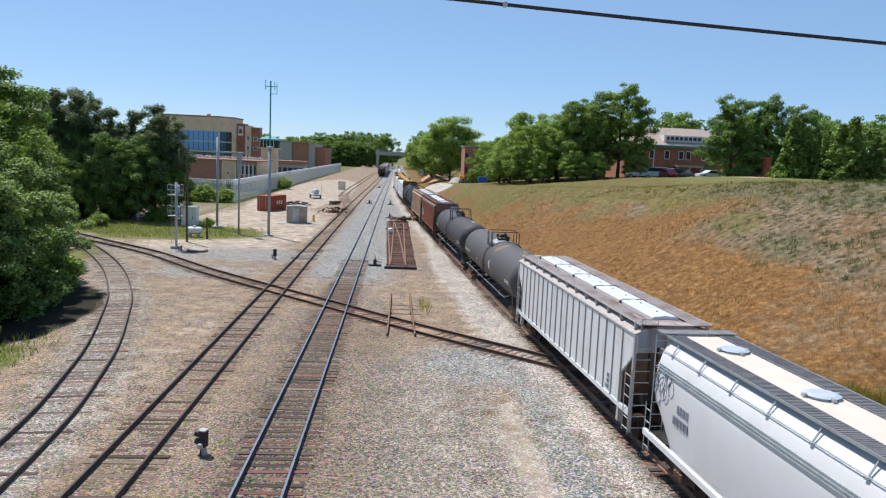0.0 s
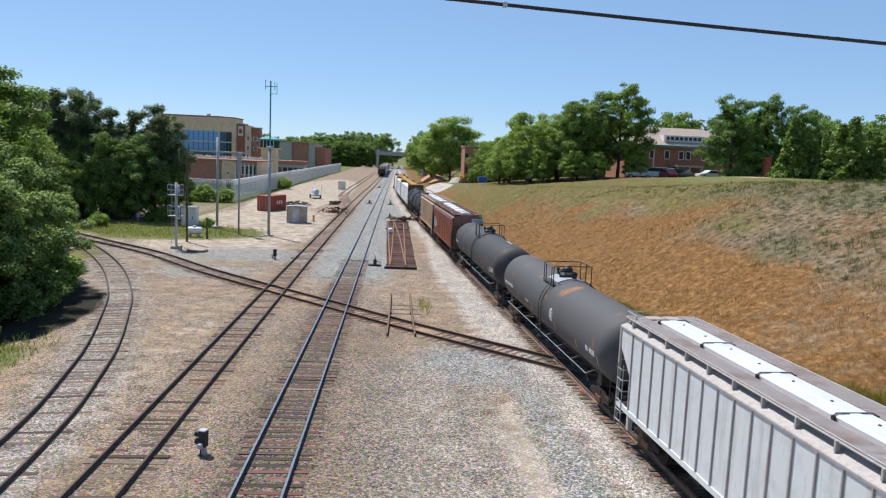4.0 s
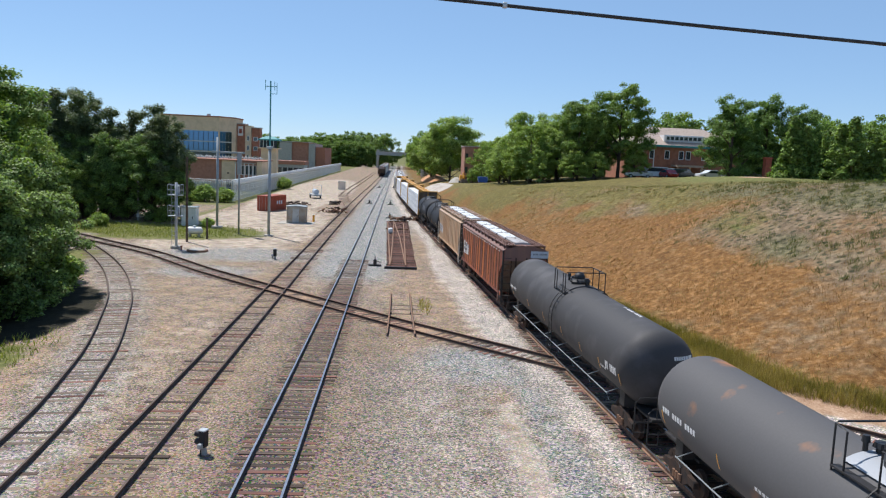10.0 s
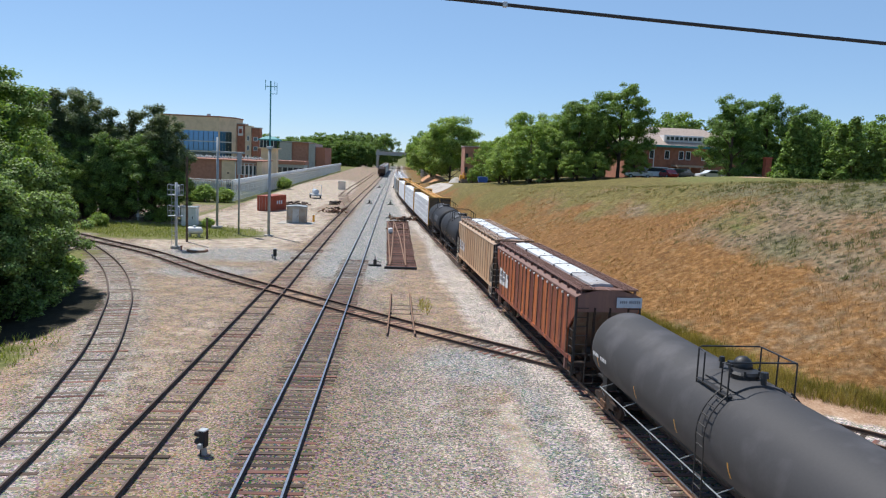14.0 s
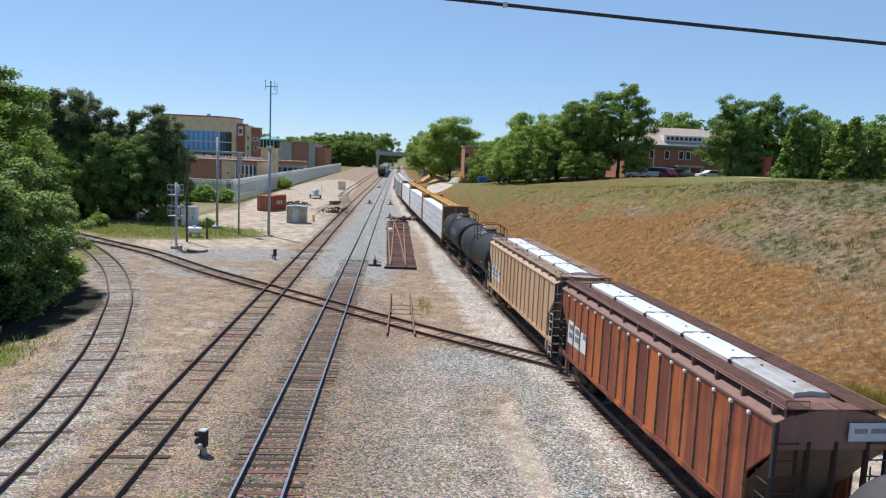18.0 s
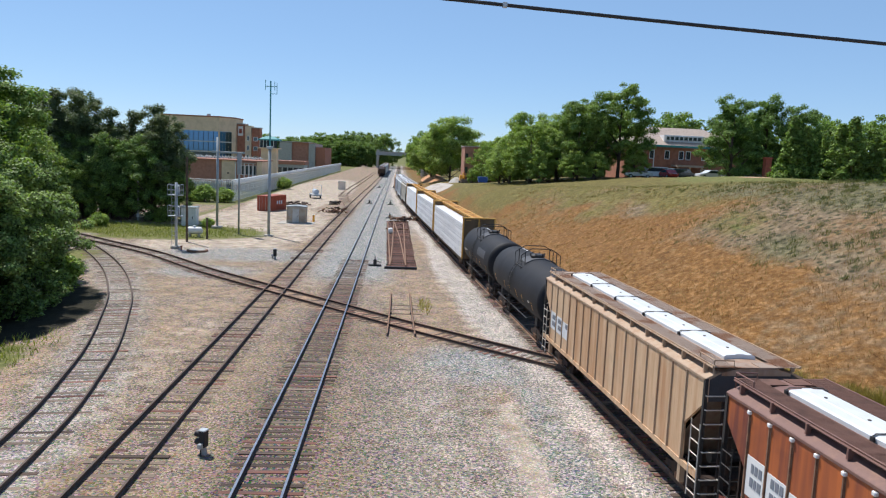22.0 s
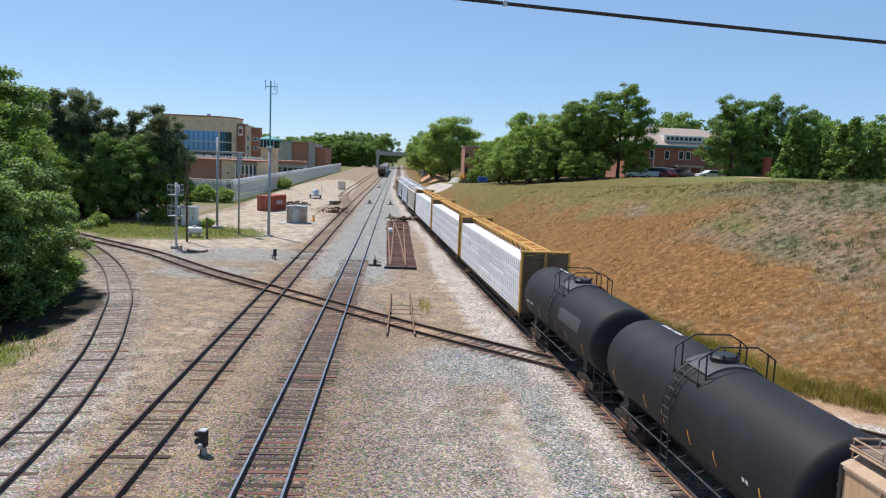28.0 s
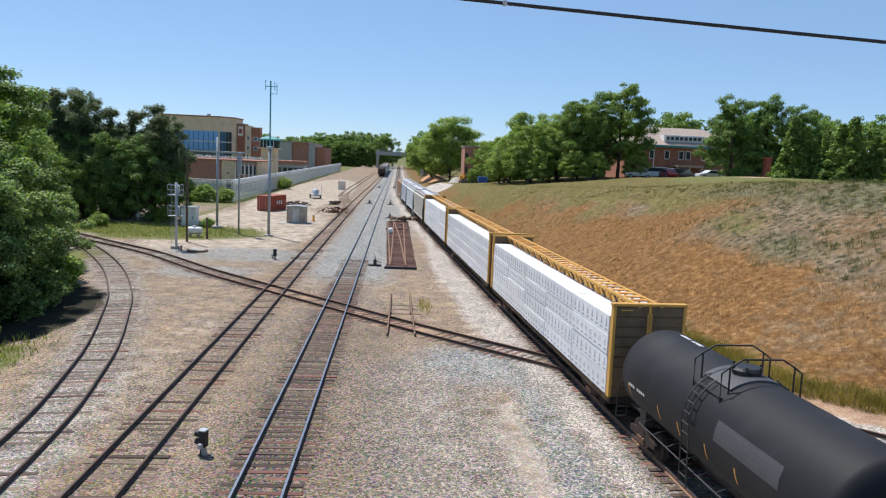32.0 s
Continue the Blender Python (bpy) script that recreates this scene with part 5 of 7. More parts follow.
tank_car(1.6, 23.9, "dark grey tank car with white lettering", M["tank_dark"], dome_at=0.5, saddle=M["tank_dark"], deck=1.9, stripes=(-9.6, -7.2, -4.6, -1.6, 1.8, 5.2, 9.2), marks=((-7.2, 78, 1.9, 8), (8.2, -10, 1.6, 8), (-9.2, -16, 1.2, 15), (-8.0, -20, 0.8, 5)), near_gap=0.75, head_marks=((0.5, 0.35, 10, 0.13, 0.085), (0.3, 0.42, 9, 0.06, 0.07), (0.16, 0.42, 10, 0.06, 0.07), (0.02, 0.42, 7, 0.06, 0.07), (-0.3, 0.5, 8, 0.05, 0.06), (-0.42, 0.5, 6, 0.05, 0.06)))
hop, hl = hopper(25.05, 43.35, "covered_hopper", "rust-brown ribbed covered hopper with white roof hatches", M["hop_brown"], M["roof_brown"], M["hatch"], 18, rib_cap=M["white"], runner=M["grate_brown"], chord=M["roof_brown"])
pitch = (hl - 2.44) / 17
for k in range(3):
    y0 = hl / 2 - 1.22 - (k + 1) * pitch + 0.06
    part("panel", boxes((-1.512, -1.49, y0, y0 + pitch - 0.12, 1.95 + 0.02 * k, 3.0 - 0.08 * k)), M["white"], hop, "white painted panel")
    bars(hop, (-1.512, y0 + 0.1, 2.6), 0.24, (3, 3) if k < 2 else (2,), M["mark"], seed=9 + k)
part("end_sign", boxes((0.36, 1.54, -hl / 2 - 0.05, -hl / 2 - 0.025, 3.78, 4.24)), M["hatch_blue"], hop, "pale blue panel on the end")
part("end_mark", boxes(*[(0.5 + 0.09 * k + 0.08 * (k > 3), 0.56 + 0.09 * k + 0.08 * (k > 3), -hl / 2 - 0.065, -hl / 2 - 0.048, 3.98, 4.1) for k in range(10)]), M["mark"], hop)
hop, hl = hopper(44.5, 62.2, "covered_hopper", "faded tan ribbed covered hopper with white roof hatches", M["hop_yellow"], M["roof_yellow"], M["hatch"], 16, runner=M["grate_tan"], chord=M["tan_chord"])
pitch = (hl - 2.44) / 15
for k in range(3):
    y0 = hl / 2 - 1.22 - (k + 1) * pitch + 0.06
    part("panel", boxes((-1.512, -1.49, y0, y0 + pitch - 0.12, 1.95, 2.8 - 0.05 * k)), M["hatch"], hop, "white painted panel")
    bars(hop, (-1.512, y0 + 0.1, 2.45), 0.22, (3, 3) if k < 2 else (2,), M["mark"], seed=19 + k)
tank_car(63.35, 77.0, "short black tank car with a curved platform railing", M["tank_black"], R=1.57, dome_at=-0.1, saddle=M["patch_grey"], fittings=False, deck=1.65, stripes=(-5.2, -2.8, -1.2, 0.7, 2.2, 5.2), marks=((3.5, 78, 1.8, 8), (-4.6, -16, 0.3, 6)), railing="curved", near_gap=-0.2, tail=0.4)
tank_car(78.0, 91.1, "short black tank car with a repainted patch on its side", M["tank_black"], R=1.57, dome_at=-0.1, saddle=M["patch_grey"], fittings=False, deck=1.65, stripes=(-5.2, -2.6, -0.9, 0.9, 2.4, 5.0), marks=((3.3, 78, 1.8, 8), (3.6, -12, 1.4, 5)), railing="curved", patch=(-3.0, 2, 24, 3.2), near_gap=-0.25, head_marks=((0.5, 0.35, 10, 0.13, 0.085), (0.3, 0.42, 9, 0.06, 0.07), (0.16, 0.42, 10, 0.06, 0.07), (0.02, 0.42, 7, 0.06, 0.07), (-0.3, 0.5, 8, 0.05, 0.06), (-0.42, 0.5, 6, 0.05, 0.06)))
for a, f in ((91.65, True), (117.75, True), (143.85, False)):
    centerbeam(a, a + 25.0, "yellow centerbeam flat car loaded with white-wrapped lumber", f)
for a, k, r, lab in ((170.1, "hop_beige", "roof_grey", "beige weathered covered hopper"), (189.3, "hop_grey", "roof_grey", "pale grey covered hopper"), (208.5, "hop_white", "roof_grey", "white covered hopper"), (227.7, "hop_yellow", "roof_yellow", "tan covered hopper")):
    hopper(a, a + 18.1, "covered_hopper", lab + " behind the lumber cars", M[k], M[r], M["hatch"], 12, bay=2)
# cars standing far down the yard
for k in range(8):
    # lead car: the shade on its end is put into a dark body
    y = 352 + 19.4 * k
    # red bodies at the tail stand in for a locomotive
    hopper(0, 18.1, "covered_hopper", "covered hopper standing far down the yard", M["steel_dark" if k < 1 else "hop_grey" if k < 6 else "rust_red"], M["roof_grey"], M["roof_grey"], 6, bay=2, standing=pose(-7.78 if y > 330 else -7.9, y, 0, 0, 0, 0))


# ---- trees ----
def crown_mesh(name, material, clumps, n, leaf, seed, flat=0.6, needle=False):
    """Leaf quads in clumps: (centre, radii, weight). Most leaves lie near each clump's skin."""
    rng = np.random.default_rng(seed)
    w = np.array([c[2] for c in clumps], float)
    pick = rng.choice(len(clumps), n, p=w / w.sum())
    C = np.array([c[0] for c in clumps])[pick]
    R = np.array([c[1] for c in clumps])[pick]
    d = rng.normal(size=(n, 3))
    d /= np.linalg.norm(d, axis=1)[:, None]
    r = 0.4 + 0.7 * rng.random(n)
    # small sprigs: leaves share a jittered centre
    pos = C + d * R * r[:, None] + rng.normal(size=(n, 3)) * leaf * 0.9
    nrm = d * 0.55 + rng.normal(size=(n, 3)) * flat * 0.8 + np.array([0, 0, 0.75])
    nrm /= np.linalg.norm(nrm, axis=1)[:, None]
    a = np.cross(nrm, rng.normal(size=(n, 3)))
    a /= np.linalg.norm(a, axis=1)[:, None]
    b = np.cross(nrm, a)
    s = leaf * (0.6 + 0.8 * rng.random(n))[:, None]
    asp = 0.28 if needle else 0.62
    sag = nrm * s * 0.18
    V = np.stack([pos - a * s, pos - b * s * asp - sag, pos + a * s, pos + b * s * asp - sag], 1)
    return quads_mesh(name, V, material)


def clumps_round(h, r, base, n, seed):
    """Many small clumps over an uneven egg-shaped outline."""
    rng = random.Random(seed)
    out = []
    for k in range(n):
        u = rng.uniform(-0.92, 1.0)
        a = rng.uniform(0, 2 * math.pi)
        ring = math.sqrt(max(0.0, 1 - u * u)) ** 0.8
        d = Vector((ring * math.cos(a), ring * math.sin(a), u))
        bulge = 1 + 0.30 * noise.noise(d * 1.6 + Vector((seed, 0, 0))) + 0.18 * noise.noise(d * 3.7 + Vector((0, seed, 0)))
        q = bulge * rng.uniform(0.5, 1.04)
        taper = 1.0 - 0.28 * max(0, u)
        cr = r * rng.uniform(0.10, 0.24)
        zc = (h + base) / 2
        out.append(((d.x * r * q * taper, d.y * r * q * taper, zc + d.z * (h - base) / 2 * min(q, 0.97)), (cr, cr, cr * rng.uniform(0.42, 0.75)), cr * cr))
    return out


def clumps_cone(h, r, base, n, seed):
    rng = random.Random(seed)
    out = []
    for k in range(n):
        f = rng.random() ** 1.1
        z = base + (h - base) * f
        a = rng.uniform(0, 2 * math.pi)
        env = r * (1 - f) ** 0.85 * (1 + 0.45 * noise.noise((math.cos(a) * 1.3, math.sin(a) * 1.3, f * 4 + seed))) + 0.12
        q = env * rng.uniform(0.3, 1.05)
        cr = max(0.2, r * rng.uniform(0.10, 0.2) * (1 - 0.65 * f))
        out.append(((q * math.cos(a), q * math.sin(a), z), (cr, cr, cr * 0.8), cr * cr))
    return out


def tree(name, label, material, h, r, base, n, leaf, seed, form="round", clump=150, trunk_r=0.28, category="tree", far=False):
    t = thing(name, label, category)
    cl = clumps_round(h, r, base, clump, seed) if form == "round" else clumps_cone(h, r, base, clump, seed)
    bm = bmesh.new()
    top = h * (0.72 if form == "round" else 0.93)
    tube_bm(bm, [(0, 0, -0.4), (0, 0, 0.15), (0.05, 0.03, h * 0.25), (-0.04, 0.08, h * 0.5), (0, 0, top)], [trunk_r * 1.5, trunk_r * 1.1, trunk_r * 0.85, trunk_r * 0.55, 0.05], 8)
    limbs = []
    for c in cl[::13]:
        (x, y, z), rad, _ = c
        z0 = max(base * 0.6, z - math.hypot(x, y) * 0.8 - 0.4)
        limbs.append(([(0, 0, min(z0, top * 0.95)), (x * 0.5, y * 0.5, (z0 + z) / 2 + 0.2), (x, y, z)], [trunk_r * 0.4, trunk_r * 0.25, 0.03]))
    if far:
        for p, rr in limbs:
            tube_bm(bm, p, rr, 5)
    part("trunk", bm, M["bark"], t, smooth=True)
    if not far:
        for p, rr in limbs:
            bm = bmesh.new()
            tube_bm(bm, p, rr, 6)
            part("limb", bm, M["bark"], t, smooth=True)
    me = crown_mesh("crown", material, cl, n, leaf, seed, needle=name == "pine_tree")
    part_ob = new("crown", me)
    part_ob.parent = t
    return t


def place(proto, x, y, rz, s, used=[set()]):
    """First use moves the prototype, later uses copy it."""
    m = pose(x, y, float(ground_z(x, y)) - 0.1, 0, 0, rz) @ Matrix.Diagonal((s, s, s, 1))
    if proto.name not in used[0]:
        used[0].add(proto.name)
        proto.matrix_basis = m
        return proto
    o = copy_thing(proto, pose(x, y, float(ground_z(x, y)) - 0.1, 0, 0, rz))
    o.scale = (s, s, s)
    return o


# ---- trees in place ----
def P3(proto, rows):
    for x, y, rz, s in rows:
        place(proto, x, y, rz, s)


oak = tree("oak_tree", "tall green deciduous tree in full leaf", M["leaf"], 16.5, 5.2, 1.6, 40000, 0.135, 11, clump=130)
oak_dark = tree("oak_tree", "dense dark green deciduous tree", M["leaf_dark"], 14, 4.8, 0.1, 34000, 0.135, 12, clump=120)
maple = tree("maple_tree", "bright green leafy tree with low branches", M["leaf_light"], 10, 4.4, 0.3, 30000, 0.115, 13, clump=115)
pine = tree("pine_tree", "tall dark green pine with an airy crown", M["pine"], 17.8, 4.2, 2.0, 32000, 0.19, 14, clump=120)
cedar = tree("cedar_tree", "dense conical green evergreen in a row", M["leaf"], 7, 1.9, 0.1, 8000, 0.17, 15, form="cone", trunk_r=0.14)
bush = tree("understory_tree", "spreading leafy tree overhanging the edge of the yard", M["leaf_bush"], 8.2, 4.1, 2.3, 40000, 0.10, 16, trunk_r=0.13, clump=95)
wood = tree("broadleaf_tree", "distant green broadleaf tree", M["leaf"], 20, 8.5, -1.5, 15000, 0.36, 17, clump=130, far=True)
wood_light = tree("broadleaf_tree", "large light green broadleaf tree", M["leaf_light"], 19, 9.0, 1.5, 46000, 0.22, 18, clump=170)
undergrowth = tree("bush", "dense leafy bush in the shade of the trees", M["leaf_bush"], 2.6, 1.8, 0.0, 7000, 0.10, 20, trunk_r=0.05, clump=60, category="bush")
sapling = tree("bush", "low scrubby green bush in rough grass", M["leaf_light"], 2.2, 1.5, 0.0, 3500, 0.12, 19, trunk_r=0.05, category="bush")

# beside the yard, behind the curving track
P3(bush, ((-24.2, 45.5, 10, 1.05), (-27.2, 50, 80, 1.2), (-29.2, 57, 150, 1.15), (-24.6, 41.5, 200, 0.85), (-31, 64, 260, 1.05), (-29.5, 47, 30, 1.3), (-25.2, 52.5, 200, 0.85), (-28.5, 42, 120, 1.35)))
P3(undergrowth, ((-22.6, 48.5, 0, 1.0), (-24.2, 51.5, 80, 1.2), (-22.0, 44.6, 150, 0.9), (-23.4, 41.6, 220, 1.0), (-24.8, 47, 300, 1.3), (-25.4, 55.5, 40, 1.2), (-26.0, 43.5, 110, 1.3), (-22.2, 39.2, 20, 0.7)))
P3(oak, ((-36.5, 68, 0, 1.12), (-33.5, 57, 120, 1.05), (-40.5, 76, 210, 1.12), (-33, 47, 40, 0.95), (-44, 66, 80, 1.25), (-38, 58, 300, 1.15)))
P3(pine, ((-50, 112, 0, 1.0), (-46, 114, 70, 1.03), (-54, 110, 30, 0.98), (-41.5, 110, 200, 0.88), (-34.2, 109, 280, 0.92), (-59, 108, 300, 1.0), (-37.6, 110, 140, 0.86), (-31.6, 106.5, 60, 0.84), (-48, 109, 160, 1.0), (-44.2, 109.5, 100, 0.98), (-63, 102, 10, 1.05)))
P3(oak_dark, ((-45, 108, 0, 0.88), (-40.2, 106.5, 90, 0.85), (-37, 106.8, 180, 0.85), (-50, 105, 40, 0.9), (-33.5, 105.5, 20, 0.85), (-31.0, 105.5, 160, 0.66), (-39, 105.5, 130, 0.65), (-43.5, 104.5, 300, 0.6), (-55, 101, 200, 0.95), (-43, 113, 70, 1.0), (-60, 96, 120, 1.0)))
P3(maple, ((-47, 104, 0, 1.15), (-51.5, 100, 90, 1.1), (-42.5, 104.5, 200, 0.8)))
P3(sapling, ((-37, 96, 0, 0.8), (-43, 98.5, 60, 1.0), (-46.5, 99, 200, 1.2), (-31.5, 104, 100, 0.9), (-33, 146, 0, 1.3), (-36.5, 146, 80, 1.5), (-40, 146.5, 30, 1.4), (-20.6, 37.0, 10, 0.85), (-20.4, 33, 80, 0.5), (-25, 50, 40, 1.5), (-27, 46, 90, 1.6), (-26, 55, 140, 1.6), (-23.8, 54, 10, 1.2), (-29, 51, 70, 1.7), (-28, 42, 210, 1.5), (-30.5, 205, 0, 1.4), (-24.5, 99.5, 0, 0.6)))
# on and behind the slope
P3(oak, ((38.2, 131, 0, 1.05), (31.3, 132, 100, 0.93), (35.3, 136, 250, 0.8)))
P3(maple, ((26.2, 221, 0, 1.3), (31, 222, 60, 1.35), (23.4, 214, 90, 0.6), (28.0, 134, 20, 1.0), (23.6, 136, 140, 1.1), (21, 143, 250, 0.9), (25.5, 149, 60, 1.4), (29.5, 141, 170, 1.3), (20.3, 208, 30, 0.42), (20.0, 150, 300, 0.7), (33, 126, 10, 0.5), (24.5, 131.5, 80, 0.62), (29.8, 128, 200, 0.55), (22.3, 160, 10, 1.0), (40, 127.5, 40, 0.55)))
P3(oak_dark, ((51.6, 116, 0, 0.93), (58.5, 119, 80, 0.97), (63, 116, 20, 0.84), (68, 112, 210, 0.66), (73, 108, 300, 0.66), (78, 102, 60, 0.64), (84, 96, 10, 0.66), (88, 90, 100, 0.66), (56, 122, 150, 0.8)))
rng = random.Random(5)
for k in range(17):
    place(cedar, 53.5 + 1.45 * k + rng.uniform(-0.5, 0.5), 101 - 1.1 * k + rng.uniform(-1.2, 1.2), rng.uniform(0, 360), rng.uniform(0.8, 1.2))
P3(wood_light, ((17.8, 264, 0, 1.2), (12.2, 284, 90, 1.02)))
P3(wood, ((14, 340, 200, 0.85), (17, 370, 20, 1.0), (18, 430, 60, 1.1), (20, 510, 120, 1.25), (18, 590, 0, 1.4), (24, 640, 60, 1.5), (42, 240, 10, 0.88), (36, 215, 70, 0.65), (52, 225, 130, 1.1), (64, 215, 220, 1.0), (76, 208, 300, 1.05), (88, 196, 40, 0.97), (100, 180, 90, 0.9), (112, 168, 170, 0.88), (46, 200, 60, 0.8), (122, 150, 10, 0.82), (94, 150, 60, 0.68), (104, 140, 200, 0.68), (116, 132, 20, 0.7), (58, 205, 100, 0.85), (70, 190, 160, 0.95), (79, 165, 30, 0.74), (86, 150, 80, 0.68)))
# far woods
for k in range(22):
    y = 640 + 40 * rng.random() + 12 * (k % 3)
    place(wood, -15 - 6.2 * k + rng.uniform(-3, 3), y, rng.uniform(0, 360), rng.uniform(1.3, 1.5) * (1.0 if k < 10 else 0.82))
for k in range(10):
    place(wood, -24 - 5 * k + rng.uniform(-3, 3), 575 + 10 * rng.random(), rng.uniform(0, 360), rng.uniform(0.85, 1.05))
for k in range(18):
    place(wood, 16 + 11 * k + rng.uniform(-3, 3), 560 - 12 * k + rng.uniform(-20, 20), rng.uniform(0, 360), rng.uniform(0.95, 1.2))
for k in range(14):
    place(wood, -66 - 11 * k, 500 + rng.uniform(-15, 15), rng.uniform(0, 360), rng.uniform(0.85, 1.0))


# ---- buildings on the fenced side ----
def window_in(b, x0, x1, y, z0, z1, pane, mull=0, frame_mat=None):
    """A window set in a wall that faces the yard (-y): frame proud, panes recessed."""
    fm = frame_mat or M["white"]
    w = part("window", boxes((x0, x1, y - 0.08, y + 0.02, z0, z0 + 0.12), (x0, x1, y - 0.08, y + 0.02, z1 - 0.12, z1), (x0, x0 + 0.1, y - 0.08, y + 0.02, z0 + 0.12, z1 - 0.12), (x1 - 0.1, x1, y - 0.08, y + 0.02, z0 + 0.12, z1 - 0.12)), fm, b)
    n = mull + 1
    for k in range(n):
        a = x0 + 0.1 + (x1 - x0 - 0.2) * k / n
        c = x0 + 0.1 + (x1 - x0 - 0.2) * (k + 1) / n
        part("pane", boxes((a + 0.03, c - 0.03, y - 0.03, y - 0.004, z0 + 0.12, z1 - 0.12)), pane, w)


M["brick_pale"] = mat("brick_pale", (0.40, 0.19, 0.13), rough=0.9, scale=1.0, vary=0.2, fine=10)
M["glass_blue"] = glass("glass_blue", (0.10, 0.22, 0.40))
main = thing("institution_building", "large tan building with a blue glass front and a rounded corner", "building")
bm = bmesh.new()
pts = [(-75, 240), (-55.8, 240), (-51.8, 245), (-51.8, 256), (-75, 256)]
lo, hi = [bm.verts.new((x, y, -0.4)) for x, y in pts], [bm.verts.new((x, y, 19.2)) for x, y in pts]
for i in range(5):
    bm.faces.new((lo[i], lo[(i + 1) % 5], hi[(i + 1) % 5], hi[i]))
bm.faces.new(hi)
part("wall", bm, M["tan"], main)
bm = bmesh.new()
pts = [(-75.2, 239.8), (-55.7, 239.8), (-51.6, 244.9), (-51.6, 256.2), (-75.2, 256.2)]
lo, hi = [bm.verts.new((x, y, 19.2)) for x, y in pts], [bm.verts.new((x, y, 19.6)) for x, y in pts]
for i in range(5):
    bm.faces.new((lo[i], lo[(i + 1) % 5], hi[(i + 1) % 5], hi[i]))
bm.faces.new(hi)
bm.faces.new(lo[::-1])
part("parapet", bm, M["brick_pale"], main)
for z0, z1, n in ((11.9, 14.9, 9), (8.9, 11.6, 9), (6.6, 8.5, 9)):
    w = part("window", boxes((-69.5, -55.9, 239.9, 240.02, z0 - 0.12, z0), (-69.5, -55.9, 239.9, 240.02, z1, z1 + 0.12)), M["galv"], main)
    for k in range(n):
        a = -69.4 + 13.4 * k / n
        part("pane", boxes((a + 0.06, a + 13.4 / n - 0.06, 239.93, 239.97, z0, z1)), M["glass_blue" if z0 > 8 else "glass_dark"], w)
        part("mullion", boxes((a - 0.06, a + 0.06, 239.86, 239.99, z0, z1)), M["steel_dark"], w)
m45 = Matrix.Translation((-55.8, 240, 0)) @ Matrix.Rotation(math.atan2(5, 4), 4, "Z")
for z0, z1 in ((11.9, 14.9), (8.9, 11.6), (6.6, 8.5)):
    w = part("window", boxes((0.2, 4.9, -0.1, 0.02, z0 - 0.12, z0), (0.2, 4.9, -0.1, 0.02, z1, z1 + 0.12)), M["galv"], main, m=m45)
    for k in range(4):
        part("pane", boxes((0.3 + 1.15 * k, 1.38 + 1.15 * k, -0.07, -0.03, z0, z1)), M["glass_blue" if k < 2 else "glass_dark"], w)
part("vent", boxes((-62, -61, 250, 251, 19.6, 20.6)), M["galv"], main)

wing = thing("brick_wing", "red brick wing with tan stair tower beside the main block", "building")
part("wall", boxes((-51.7, -49.2, 247, 252, -0.4, 17.6)), M["brick"], wing)
part("stair_tower", boxes((-49.1, -47.2, 246.4, 251, -0.4, 17.3)), M["tan"], wing, "tan stair tower")
part("wall", boxes((-47.1, -44.6, 247.2, 251, -0.4, 16.6)), M["brick"], wing)
part("roof", boxes((-51.8, -49.15, 246.8, 252.2, 17.6, 17.9)), M["concrete"], wing)
part("roof", boxes((-47.05, -44.4, 247.0, 251.2, 16.6, 16.85)), M["concrete"], wing)
part("banner", boxes((-51.4, -49.9, 246.9, 246.99, 14.0, 17.0)), M["white"], wing, "white and red banner")
part("banner_mark", boxes((-51.1, -50.2, 246.85, 246.89, 14.8, 16.2)), M["rust_red"], wing)
for z in (6.5, 9.5, 12.5):
    window_in(wing, -46.6, -45.3, 247.2, z, z + 1.3, M["glass_dark"])
    window_in(wing, -48.5, -47.8, 246.4, z, z + 1.6, M["glass_dark"])

low = thing("low_brick_building", "low brick and tan building behind the fence", "building")
for a, c, k in ((-52, -43.5, "brick_pale"), (-43.4, -40.1, "tan"), (-40.0, -35.0, "brick_pale"), (-34.9, -33.6, "tan")):
    part("wall", boxes((a, c, 190 if k != "tan" else 189.8, 205, -0.4, 7.0)), M[k], low)
part("roof_edge", boxes((-52.2, -33.4, 189.5, 205.2, 7.0, 7.25)), M["brick_pale"], low)
for k in range(5):
    part("column", boxes((-39.9 + 1.05 * k, -39.72 + 1.05 * k, 188.6, 188.8, -0.4, 6.6)), M["white"], low)
part("canopy", boxes((-40.1, -35.2, 188.4, 190, 6.4, 6.6)), M["concrete"], low)
part("plinth", boxes((-52, -43.6, 189.94, 189.99, -0.4, 1.4)), M["concrete"], low)
part("service_door", boxes((-42.2, -41.2, 189.72, 189.79, 0.0, 2.2)), M["steel_dark"], low)
part("lamp", bevelled(boxes((-42.0, -41.6, 189.5, 189.79, 3.8, 4.1)), 0.03, 1), M["black"], low)
for k in range(5):
    window_in(low, -39.6 + 0.95 * k, -38.85 + 0.95 * k, 190, 3.6, 6.0, M["glass_dark"])
bm = bmesh.new()
for k in range(26):
    a = rng.uniform(0, 6.28)
    tube_bm(bm, [(-51 + 0.68 * k, 190.3, 7.5), (-51 + 0.68 * k + 0.4 * math.cos(a), 190.3, 8.1), (-50.5 + 0.68 * k, 190.4, 7.6)], 0.14, 4)
tagged(part("razor_wire", bm, M["white"], low), kind="stuff")

